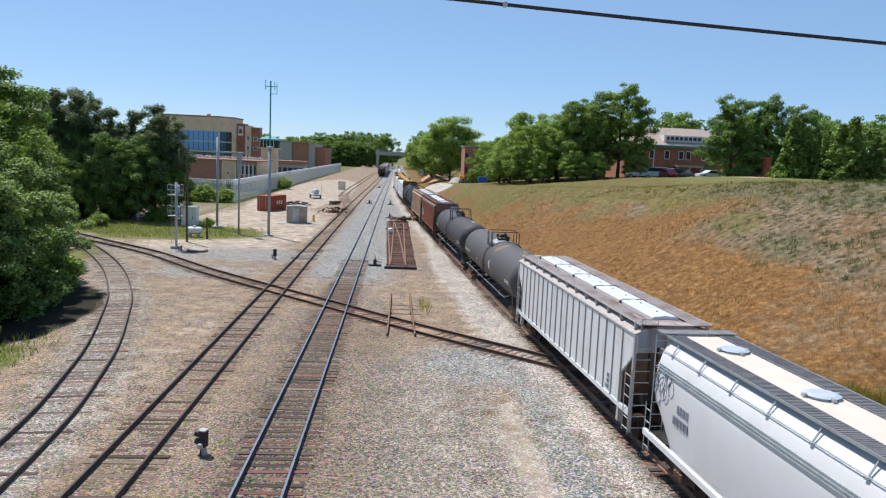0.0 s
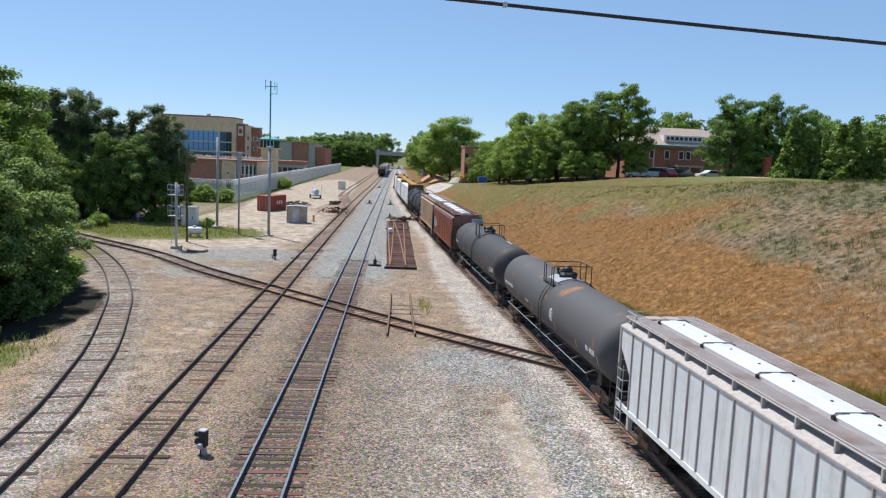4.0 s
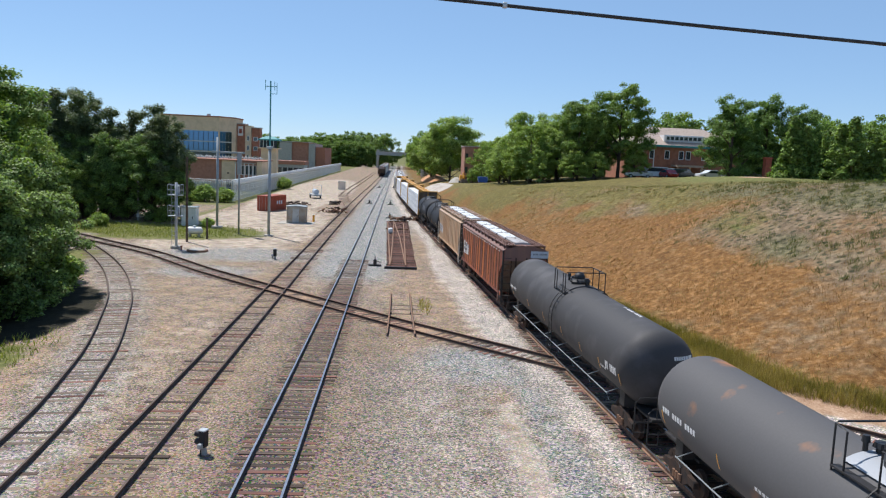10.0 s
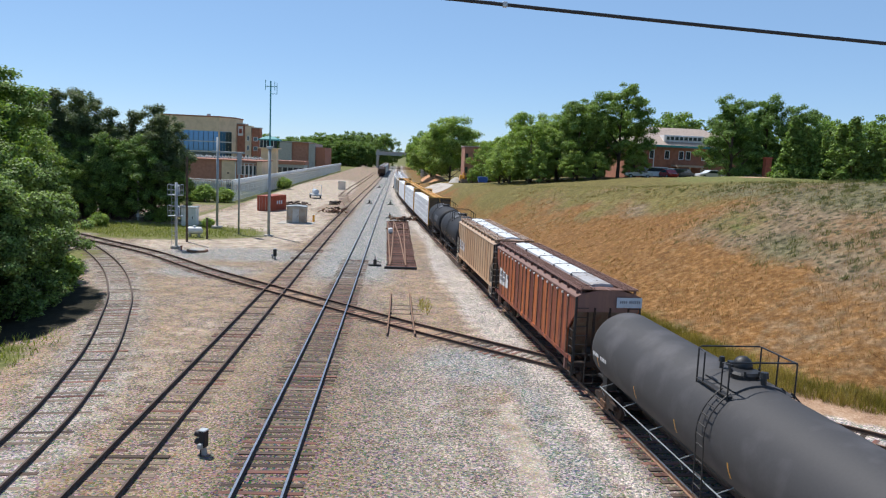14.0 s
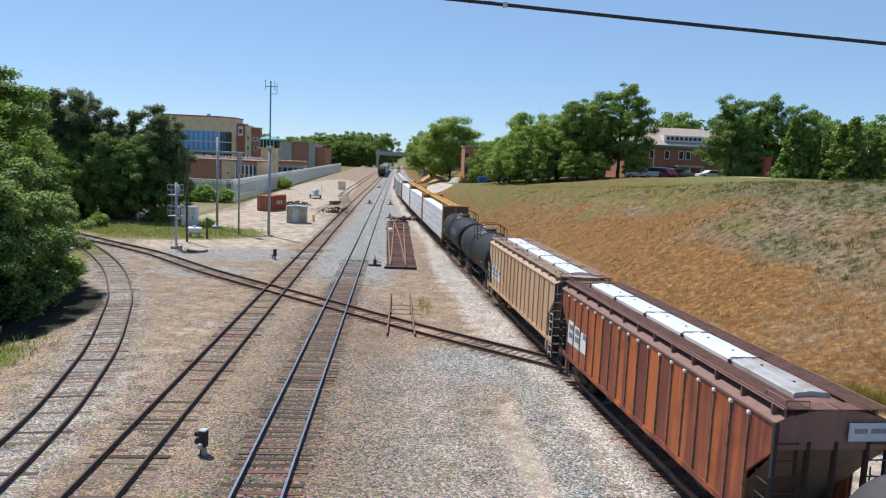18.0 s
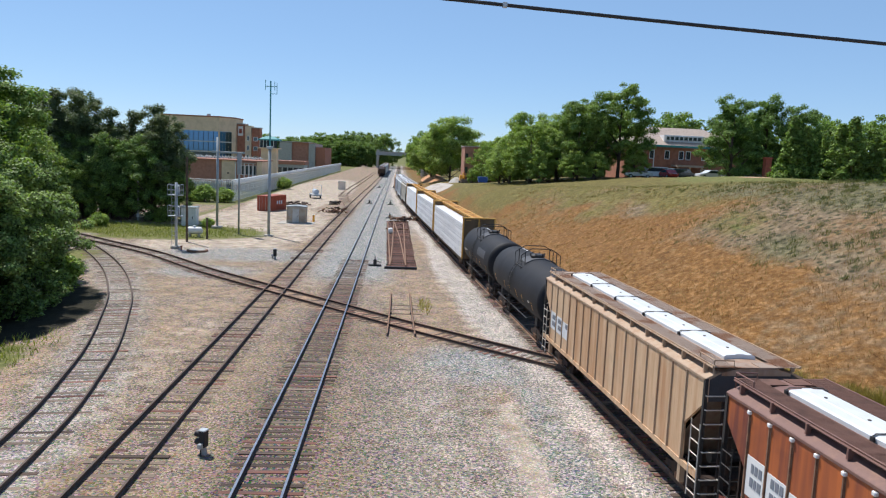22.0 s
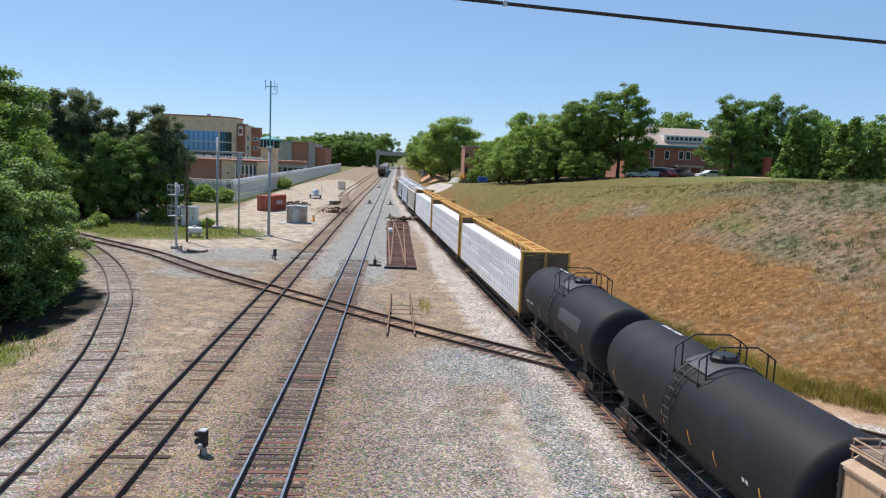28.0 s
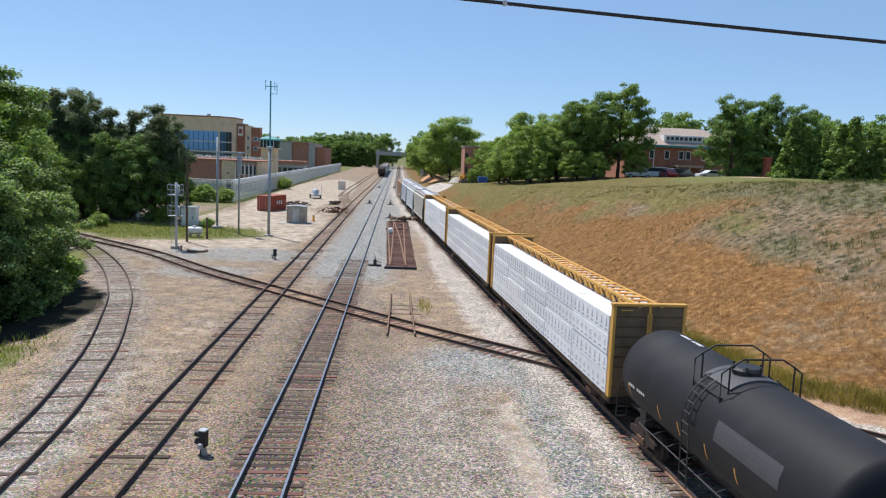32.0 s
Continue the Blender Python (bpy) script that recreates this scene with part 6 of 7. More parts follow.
tower = thing("watch_tower", "tan watch tower with a glazed cabin and teal roof", "tower")
part("shaft", boxes((-40.4, -36.0, 226, 230, -0.4, 10.3)), M["tan"], tower)
part("gallery", boxes((-41.2, -35.2, 225.2, 230.8, 10.3, 10.6)), M["tan"], tower)
part("roof", boxes((-41.2, -35.2, 225.2, 230.8, 12.7, 13.1)), M["teal"], tower, "teal metal roof")
bm = bmesh.new()
a = [bm.verts.new(v) for v in ((-41.0, 225.4, 13.1), (-35.4, 225.4, 13.1), (-35.4, 230.6, 13.1), (-41.0, 230.6, 13.1))]
t0, t1 = bm.verts.new((-39.5, 228, 13.9)), bm.verts.new((-36.9, 228, 13.9))
for f in ((a[0], a[1], t1, t0), (a[1], a[2], t1), (a[2], a[3], t0, t1), (a[3], a[0], t0)):
    bm.faces.new(f)
part("roof_ridge", bm, M["teal"], tower)
for k in range(5):
    x = -40.7 + k * 1.0
    part("mullion", boxes((x - 0.06, x + 0.06, 225.6, 225.75, 10.6, 12.7)), M["white"], tower)
part("cabin_glass", boxes((-40.7, -35.7, 225.7, 230.3, 10.6, 12.7)), M["glass_dark"], tower)

long_b = thing("long_building", "long low building in grey concrete and brick", "building")
for a, c, y, z, k in ((-64.5, -55.8, 400, 14.2, "concrete"), (-55.7, -47.2, 401, 14.4, "brick_pale"), (-47.1, -43.8, 400.5, 13.9, "concrete"), (-43.7, -38.8, 402, 12.2, "brick")):
    part("wall", boxes((a, c, y, 440, -0.4, z)), M[k], long_b)
part("roof_edge", boxes((-64.7, -47.1, 399.6, 440, 14.4, 14.7)), M["concrete"], long_b)
shed = thing("low_shed", "low grey shed with dark bays and a pinkish fascia", "shed")
part("wall", boxes((-52, -37, 300, 312, -0.4, 4.6)), M["pole_grey"], shed)
for k in range(7):
    part("bay_door", boxes((-51.4 + 2.1 * k, -49.8 + 2.1 * k, 299.92, 300, 0.0, 3.4)), M["glass_dark"], shed)
part("roof", boxes((-52.4, -36.6, 299.6, 312.4, 4.6, 6.0)), M["brick_pale"], shed, "pinkish metal fascia and roof")

# ---- security fence ----
fence = thing("security_fence", "tall grey mesh security fence topped with razor wire", "fence")
post = tubes(0.06, [(0, 0, -0.3), (0, 0, 4.0)], seg=6)
post_me = mesh_of(post, "post", M["galv"])
bm = bmesh.new()
for k in range(14):
    box_bm(bm, -0.012, 0.012, 0.08 + 0.21 * k, 0.115 + 0.21 * k, -0.15, 3.6)
for z in (0.05, 0.9, 1.8, 2.7, 3.5):
    box_bm(bm, -0.018, 0.018, 0, 3.0, z, z + 0.045)
M["mesh"] = mat("mesh", (0.66, 0.68, 0.70), rough=0.5, scale=2, vary=0.15)
mesh_me = mesh_of(bm, "mesh_panel", M["mesh"])
bm = bmesh.new()
tube_bm(bm, [(0.3 * math.cos(a), 3.0 * a / 56.5, 3.9 + 0.3 * math.sin(a)) for a in np.linspace(0, 56.5, 64)], 0.05, 4)
tube_bm(bm, [(0.3 * math.cos(a) + 0.1, 3.0 * a / 56.5, 3.5 + 0.3 * math.sin(a)) for a in np.linspace(0.5, 56.5, 64)], 0.05, 4)
coil_me = mesh_of(bm, "razor_coil", M["white"])
for k in range(96):
    y = 149.5 + 3.0 * k
    share("post", post_me, fence, pose(-32 - 0.004 * (y - 150), y, GROUND))
    share("mesh_panel", mesh_me, fence, pose(-32 - 0.004 * (y - 150), y, GROUND))
    share("razor_coil", coil_me, fence, pose(-32 - 0.004 * (y - 150), y, GROUND))
front = thing("security_fence", "tall mesh fence across the end of the compound", "fence")
for k in range(7):
    for nm, me in (("post", post_me), ("mesh_panel", mesh_me), ("razor_coil", coil_me)):
        share(nm, me, front, pose(-32.1 - 3.0 * k, 149.4, GROUND, 0, 0, 90))

# ---- office behind the slope ----
office = thing("office_building", "two-storey red brick office with a hipped tan roof", "building")
part("wall", boxes((44, 68, 146, 160, 6.0, 13.9)), M["brick"], office)
part("eaves", boxes((43.2, 68.8, 145.2, 160.8, 13.9, 14.3)), M["teal"], office, "dull green eaves gutter")
bm = bmesh.new()
a = [bm.verts.new(v) for v in ((43.2, 145.2, 14.3), (68.8, 145.2, 14.3), (68.8, 160.8, 14.3), (43.2, 160.8, 14.3))]
t0, t1 = bm.verts.new((50.5, 153, 18.0)), bm.verts.new((61.5, 153, 18.0))
for f in ((a[0], a[1], t1, t0), (a[1], a[2], t1), (a[2], a[3], t0, t1), (a[3], a[0], t0), a[::-1]):
    bm.faces.new(f)
part("roof", bm, M["roof_tan"], office)
dorm = part("dormer", boxes((51.5, 59.5, 146.6, 151.0, 15.0, 16.3)), M["white"], office, "white balustraded dormer")
part("dormer_glass", boxes((52.0, 59.0, 146.5, 146.58, 15.4, 16.1)), M["glass_dark"], dorm)
for k in range(9):
    part("baluster", boxes((51.6 + 0.9 * k, 51.75 + 0.9 * k, 146.2, 146.3, 15.0, 16.1)), M["white"], dorm)
part("handrail", boxes((51.5, 59.5, 146.15, 146.35, 16.0, 16.1)), M["white"], dorm)
for x in (46.5, 48.6, 51.6, 54.4, 55.8, 59.0, 61.5, 64.0, 66.2):
    window_in(office, x, x + 1.0, 146, 11.6, 13.3, M["glass_dark"], 1)
for x in (46.5, 48.6, 51.0, 59.0, 61.5, 64.0):
    window_in(office, x, x + 1.0, 146, 8.2, 9.9, M["glass_dark"], 1)
porch = part("porch", boxes((53.0, 58.4, 142.8, 146, 10.2, 10.6)), M["roof_tan"], office)
for x in (53.2, 55.6, 58.0):
    part("column", boxes((x, x + 0.25, 143.0, 143.25, 6.5, 10.2)), M["tan"], porch)
part("door", boxes((54.8, 56.6, 145.9, 145.98, 7.4, 9.9)), M["glass_dark"], office)
part("downpipe", boxes((49.4, 49.55, 145.85, 145.98, 7, 13.9)), M["white"], office)
chim = thing("brick_pier", "red brick pier with a stone cap on the lawn", "pier")
M["brick_red"] = mat("brick_red", (0.52, 0.13, 0.085), rough=0.9, scale=2, vary=0.2, fine=14)
part("shaft", boxes((55.25, 56.15, 112, 112.9, 8.5, 12.0)), M["brick_red"], chim)
part("cap", bevelled(boxes((55.1, 56.3, 111.85, 113.05, 12.0, 12.22)), 0.05, 1), M["brick_red"], chim)

side_house = thing("brick_house", "red brick house half hidden by trees", "house")
part("wall", boxes((19.5, 30, 227, 239, 0, 13.4)), M["brick_pale"], side_house)
part("roof", boxes((19.3, 30.3, 226.6, 239.4, 13.4, 13.7)), M["roof_tan"], side_house)
for k in range(4):
    window_in(side_house, 19.6 + 2.4 * k, 20.7 + 2.4 * k, 227, 9.5, 11.6, M["glass_dark"], 0, M["brick"])
    window_in(side_house, 19.6 + 2.4 * k, 20.7 + 2.4 * k, 227, 5.5, 7.6, M["glass_dark"], 0, M["brick"])


# ---- parked cars ----
def parked_car(label, paint, x, y, rz, long=4.6, high=1.5, box=False):
    c = thing("car", label, "car", group="parked cars", at=pose(x, y, float(ground_z(x, y)) + 0.02, 0, 0, rz))
    h = long / 2
    if box:
        prof = [(-h, 0.35), (-h, high * 0.9), (-h + 0.15, high), (h * 0.42, high), (h * 0.66, high * 0.6), (h * 0.97, high * 0.52), (h, 0.35)]
        cab = [(-h + 0.3, high * 0.6), (-h + 0.3, high * 0.9), (h * 0.4, high * 0.93), (h * 0.6, high * 0.6)]
    else:
        prof = [(-h, 0.35), (-h, 0.85), (-h * 0.72, 0.95), (-h * 0.45, high - 0.06), (-h * 0.1, high), (h * 0.15, high - 0.05), (h * 0.48, 0.95), (h * 0.95, 0.8), (h, 0.35)]
        cab = [(-h * 0.62, 0.97), (-h * 0.42, high - 0.12), (h * 0.13, high - 0.12), (h * 0.4, 0.97)]
    bm = bmesh.new()
    prism_bm(bm, prof, -0.86, 0.86)
    part("body", bevelled(bm, 0.05, 2), paint, c)
    for s in (-1, 1):
        bm = bmesh.new()
        prism_bm(bm, cab, s * 0.865 - 0.01, s * 0.865 + 0.01)
        part("side_window", bm, M["glass_dark"], c)
    me = None
    for wx in (-h * 0.62, h * 0.62):
        for s in (-1, 1):
            bm = bmesh.new()
            tube_bm(bm, [(wx, s * 0.72, 0.32), (wx, s * 0.9, 0.32)], 0.32, 14)
            w = part("wheel", bm, M["black"], c)
            bm = bmesh.new()
            tube_bm(bm, [(wx, s * 0.9, 0.32), (wx, s * 0.92, 0.32)], 0.19, 10)
            part("rim", bm, M["galv"], w)
    for s in (-0.6, 0.6):
        part("headlight", bevelled(boxes((h - 0.06, h + 0.01, s - 0.14, s + 0.14, 0.6, 0.74)), 0.02, 1), M["white"], c)
        part("tail_light", bevelled(boxes((-h - 0.01, -h + 0.05, s - 0.14, s + 0.14, 0.65, 0.8)), 0.02, 1), M["rust_red"], c)
    return c


M["car_white"] = mat("car_white", (0.75, 0.76, 0.77), rough=0.25, scale=1, vary=0.04, bump=0, coat=0.6)
M["car_red"] = mat("car_red", (0.45, 0.03, 0.03), rough=0.25, scale=1, vary=0.06, bump=0, coat=0.6)
M["car_dark"] = mat("car_dark", (0.04, 0.06, 0.07), rough=0.25, scale=1, vary=0.06, bump=0, coat=0.6)
M["car_silver"] = mat("car_silver", (0.48, 0.50, 0.50), rough=0.3, metal=0.4, scale=1, vary=0.06, bump=0, coat=0.6)
parked_car("white sedan parked at the top of the slope", M["car_white"], 56.8, 121.5, 8)
parked_car("white van parked near the office", M["car_white"], 43.6, 128.5, 185, 5.0, 1.95, True)
parked_car("red car parked near the office", M["car_red"], 45.5, 126.5, 100, 4.2)
parked_car("dark green car parked before the office", M["car_dark"], 49.2, 130, 20, 4.8, 1.7, True)
parked_car("white and red sedan parked before the office", M["car_white"], 53.6, 128.5, 190, 4.7)
parked_car("silver car parked under the trees", M["car_silver"], 40.6, 127, 175)
parked_car("dark car parked before the porch", M["car_dark"], 51.0, 134, 10, 4.5)


# ---- yard furniture ----
G = GROUND
mast = thing("radio_mast", "tall grey steel mast with a thin teal antenna pole", "mast", at=pose(-15.4, 92, G))
part("pole", tubes(0.17, [(0, 0, -0.3), (0, 0, 10.6)], seg=12), M["pole_grey"], mast, smooth=True)
part("upper_pole", tubes(0.085, [(0, 0, 10.6), (-0.02, 0, 18.4)], seg=8), M["teal"], mast, "thin teal pole")
part("cross_arm", tubes(0.045, [(-0.62, 0, 17.75), (0.72, 0, 17.75)]), M["teal"], mast)
for x, a, b in ((-0.62, 17.3, 18.5), (0.72, 16.9, 18.2), (0.45, 17.3, 18.3)):
    part("dipole", tubes(0.035, [(x, 0, a), (x, 0, b)]), M["teal"], mast)
part("lower_arm", tubes(0.035, [(0, 0, 16.9), (0.75, 0, 16.9)]), M["teal"], mast)
part("collar", bevelled(boxes((-0.3, 0.3, -0.3, 0.3, 10.4, 10.75)), 0.03, 1), M["galv"], mast)
part("footing", bevelled(boxes((-0.5, 0.5, -0.5, 0.5, -0.1, 0.15)), 0.03, 1), M["concrete"], mast)

gantry = thing("pole_frame", "grey steel two-pole frame with a beam across the top", "frame", at=pose(-23.0, 98.3, G))
part("pole", tubes(0.16, [(0, 0, -0.3), (0, 0, 11.6)], seg=12), M["pole_grey"], gantry, smooth=True)
part("pole", tubes(0.11, [(3.9, -5.7, -0.3), (3.9, -5.7, 9.9)], seg=10), M["pole_grey"], gantry, smooth=True)
part("beam", bevelled(boxes((0, 3.9, -3.0, -2.6, 9.65, 9.9)), 0.02, 1, ), M["pole_grey"], gantry)
part("hanging_box", bevelled(boxes((3.7, 4.15, -6.0, -5.4, 7.3, 9.9)), 0.03, 1), M["pole_grey"], gantry)
part("footing", bevelled(boxes((-0.6, 0.6, -0.6, 0.6, -0.1, 0.35)), 0.04, 1), M["concrete"], gantry)

sig = thing("signal_mast", "grey railway signal mast with caged ladder platforms", "signal", at=pose(-22.2, 77.5, G))
part("pole", tubes(0.14, [(0, 0, -0.2), (0, 0, 6.7)], seg=10), M["galv"], sig, smooth=True)
bm = bmesh.new()
ladder_bm(bm, -0.35, -0.28, 0.3, 6.6, along_y=False)
part("ladder", bm, M["galv"], sig)
for z in (3.3, 5.4):
    part("platform", boxes((-0.72, 0.62, -0.45, 0.35, z, z + 0.06)), M["galv"], sig)
    for dz in (0.55, 1.1):
        part("guard_rail", tubes(0.03, [(-0.7, 0.35, z + dz), (-0.7, -0.45, z + dz), (0.6, -0.45, z + dz), (0.6, 0.35, z + dz)]), M["galv"], sig)
    for x, y in ((-0.7, -0.45), (0.6, -0.45), (-0.7, 0.35), (0.6, 0.35)):
        part("stanchion", tubes(0.03, [(x, y, z), (x, y, z + 1.1)]), M["galv"], sig)
    bm = bevelled(boxes((-0.2, 0.25, 0.2, 0.5, z + 0.1, z + 1.0)), 0.04, 1)
    part("signal_head", bm, M["galv"], sig)
part("footing", bevelled(boxes((-0.45, 0.45, -0.45, 0.45, -0.1, 0.3)), 0.04, 1), M["concrete"], sig)

pole = thing("timber_pole", "dark brown timber pole in the grass", "pole", at=pose(-22.75, 83.4, G))
part("shaft", tubes(0.13, [(0, 0, -0.3), (0, 0, 9.2)], seg=8), M["bark"], pole)
part("band", tubes(0.15, [(0, 0, 4.6), (0, 0, 4.75)], seg=8), M["steel_dark"], pole)
short = thing("timber_post", "short dark timber post", "post", at=pose(-21.4, 86.7, G))
part("shaft", tubes(0.12, [(0, 0, -0.2), (0, 0, 2.3)], seg=8), M["bark"], short)
part("cap", tubes(0.14, [(0, 0, 2.3), (0, 0, 2.38)], seg=8), M["steel_dark"], short)
stake = thing("timber_pole", "grey timber pole against the trees", "pole", at=pose(-35.0, 104.5, G))
part("shaft", tubes(0.14, [(0, 0, -0.3), (0, 0, 5.6)], seg=8), M["concrete"], stake)
part("marker", boxes((-0.16, 0.16, -0.16, 0.16, 0.5, 1.0)), M["white"], stake)

cab = thing("equipment_cabinet", "white equipment cabinet with a shallow overhanging roof", "cabinet", at=pose(-27.0, 100.5, G))
part("body", bevelled(boxes((-0.9, 0.9, -0.8, 0.8, 0.0, 2.4)), 0.02, 1), M["white"], cab)
part("roof", bevelled(boxes((-1.05, 1.05, -0.95, 0.95, 2.4, 2.55)), 0.03, 1), M["galv"], cab)
d = part("door", boxes((-0.7, 0.7, -0.84, -0.8, 0.15, 2.2)), M["white"], cab)
part("handle", boxes((0.5, 0.58, -0.9, -0.84, 1.0, 1.3)), M["steel_dark"], d)

gas = thing("gas_tank", "white horizontal gas tank on short legs", "tank", at=pose(-23.2, 88.2, G))
bm = bmesh.new()
prof = [(-0.95, 0.02), (-0.92, 0.2), (-0.8, 0.36), (-0.6, 0.43), (0.6, 0.43), (0.8, 0.36), (0.92, 0.2), (0.95, 0.02)]
rings = [[bm.verts.new((x, r * math.cos(k * math.pi / 9), 0.75 + r * math.sin(k * math.pi / 9))) for k in range(18)] for x, r in prof]
for a, b in zip(rings, rings[1:]):
    for k in range(18):
        bm.faces.new((a[k], a[(k + 1) % 18], b[(k + 1) % 18], b[k]))
part("shell", bm, M["white"], gas, smooth=True)
bm = bmesh.new()
tube_bm(bm, [(0, 0, 1.12), (0, 0, 1.32)], 0.16, 10)
part("valve_hood", bm, M["white"], gas)
for x in (-0.5, 0.5):
    part("leg", boxes((x - 0.08, x + 0.08, -0.3, 0.3, 0, 0.42)), M["concrete"], gas)

lid = thing("manhole_ring", "rusty brown concrete ring lying in the gravel", "manhole", at=pose(-19.7, 76.0, G))
bm = bmesh.new()
tube_bm(bm, [(0, 0, 0), (0, 0, 0.18)], [1.05, 1.0], 20)
part("ring", bm, M["rail_brown"], lid)
bm = bmesh.new()
tube_bm(bm, [(0, 0, 0.18), (0, 0, 0.23)], [0.8, 0.75], 20)
part("cover", bm, M["concrete"], lid)
hyd = thing("red_valve", "small red valve post beside the signal mast", "valve", at=pose(-21.4, 76.5, G))
part("post", tubes(0.07, [(0, 0, -0.1), (0, 0, 0.35)], seg=8), M["rust_red"], hyd)
part("cap", tubes(0.11, [(0, 0, 0.35), (0, 0, 0.45)], seg=8), M["rust_red"], hyd)

M["cont"] = rust_streaks("cont", (0.38, 0.085, 0.045), (0.26, 0.09, 0.05), 0.3, dark=(0.14, 0.05, 0.04))
box = thing("shipping_container", "rust-red corrugated shipping container", "container", at=pose(-21.3, 128.6, G, 0, 0, -17))
part("shell", boxes((-2.36, -0.08, 0.08, 6.0, 0.16, 2.5)), M["cont"], box)
rib = mesh_of(boxes((-0.035, 0.035, -0.07, 0.07, 0.2, 2.45)), "corrugation", M["cont"])
for k in range(20):
    for x in (-0.05, -2.39):
        share("corrugation", rib, box, pose(x, 0.25 + 0.29 * k, 0))
for x in (-2.44, -0.12):
    for y in (0, 5.96):
        part("corner_post", boxes((x, x + 0.12, y, y + 0.12, 0.0, 2.6)), M["cont"], box)
for z in (0.0, 2.46):
    for x in (-2.44, -0.1):
        part("side_beam", boxes((x, x + 0.1, 0.12, 5.96, z, z + 0.14)), M["cont"], box)
    for y in (0, 5.98):
        part("end_beam", boxes((-2.32, -0.12, y, y + 0.1, z, z + 0.14)), M["cont"], box)
for k in (0, 1):
    dr = part("door", boxes((-2.3 + 1.1 * k, -1.24 + 1.1 * k, 0.02, 0.07, 0.16, 2.44)), M["cont"], box)
    for q in (0.3, 0.75):
        part("lock_rod", tubes(0.02, [(-2.3 + 1.1 * k + q, 0.0, 0.2), (-2.3 + 1.1 * k + q, 0.0, 2.4)]), M["galv"], dr)
part("roof", boxes((-2.38, -0.06, 0.06, 6.04, 2.5, 2.58)), M["cont"], box)
for k in range(3):
    part("lettering", boxes((-0.012, 0.0, 2.4 + 0.8 * k, 2.85 + 0.8 * k, 1.1, 1.7)), M["hatch_blue"], box, "pale letters drawn as bars")

hut = thing("relay_hut", "weathered metal relay hut with a pale shallow roof", "hut", at=pose(-14.45, 110.4, G))
part("wall", bevelled(boxes((-1.35, 1.35, -1.1, 1.1, 0.05, 2.35)), 0.02, 1), mat("hut_metal", (0.42, 0.38, 0.32), rough=0.6, metal=0.3, scale=1.2, vary=0.2, col2=(0.34, 0.26, 0.19)), hut)
bm = bmesh.new()
prism_bm(bm, [(-1.42, 2.35), (1.42, 2.35), (1.42, 2.43), (0, 2.56), (-1.42, 2.43)], -1.2, 1.2)
part("roof", bm, M["pole_grey"], hut)
d = part("door", boxes((-0.5, 0.4, -1.15, -1.1, 0.1, 2.1)), M["galv"], hut)
part("handle", boxes((0.25, 0.32, -1.2, -1.15, 1.0, 1.15)), M["steel_dark"], d)
part("plate", boxes((-1.1, -0.75, -1.13, -1.1, 1.0, 1.4)), M["concrete"], hut)
slab = thing("concrete_slab", "pale concrete slab under the relay hut", "slab", at=pose(-14.3, 109.9, G))
part("slab", bevelled(boxes((-2.6, 2.4, -2.0, 1.8, -0.1, 0.05)), 0.02, 1), M["concrete"], slab)


post_y = thing("marker_post", "short yellow marker post beside the relay hut", "post", at=pose(-12.3, 112.5, G))
part("post", tubes(0.16, [(0, 0, -0.1), (0, 0, 1.0)], seg=8), M["orange"], post_y)
part("cap", tubes(0.18, [(0, 0, 1.0), (0, 0, 1.08)], seg=8), M["white"], post_y)


def dwarf(x, y, rz):
    """Low two-lamp ground signal."""
    t = thing("dwarf_signal", "small black ground signal on a pale concrete stub", "signal", group="ground signals", at=pose(x, y, G, 0, 0, rz))
    bm = bmesh.new()
    tube_bm(bm, [(0, 0, -0.1), (0, 0, 0.12), (0, 0, 0.3)], [0.16, 0.15, 0.1], 10)
    part("base", bm, M["concrete"], t)
    part("housing", bevelled(boxes((-0.15, 0.15, -0.14, 0.14, 0.3, 0.98)), 0.03, 2), M["black"], t)
    part("cap", bevelled(boxes((-0.17, 0.17, -0.16, 0.16, 0.96, 1.02)), 0.02, 1), M["galv"], t)
    for z in (0.48, 0.8):
        bm = bmesh.new()
        tube_bm(bm, [(0, -0.14, z), (0, -0.34, z + 0.01)], [0.12, 0.13], 12, cap=False)
        h = part("hood", bm, M["black"], t)
        bm = bmesh.new()
        tube_bm(bm, [(0, -0.15, z), (0, -0.16, z)], 0.1, 12)
        part("lens", bm, M["glass_dark"], h)
    part("junction_box", bevelled(boxes((0.16, 0.34, -0.08, 0.1, 0.3, 0.5)), 0.02, 1), M["galv"], t)
    part("conduit", tubes(0.025, [(0.2, 0, 0.3), (0.22, 0, -0.05)]), M["steel_dark"], t)
    return t


dwarf(-6.3, 25.2, 250).scale = (0.85, 0.85, 0.85)
dwarf(-11.5, 72.4, 200)

# ---- turnout lying beside the main track, and stub rails in the crossing ----
turn = thing("turnout_panel", "rusty turnout panel with dark ties lying in the gravel", "turnout")
for k in range(92):
    y = 69.2 + 0.52 * k
    f = k / 91
    x0, x1 = -0.75 - 0.75 * f, 1.92 - 0.2 * f
    bm = boxes((x0 + rng.uniform(-0.08, 0.08), x1 + rng.uniform(-0.08, 0.08), y - 0.13, y + 0.13, G, -0.04))
    part("tie", bm, M["tie_red" if k % 3 else "tie"], turn)


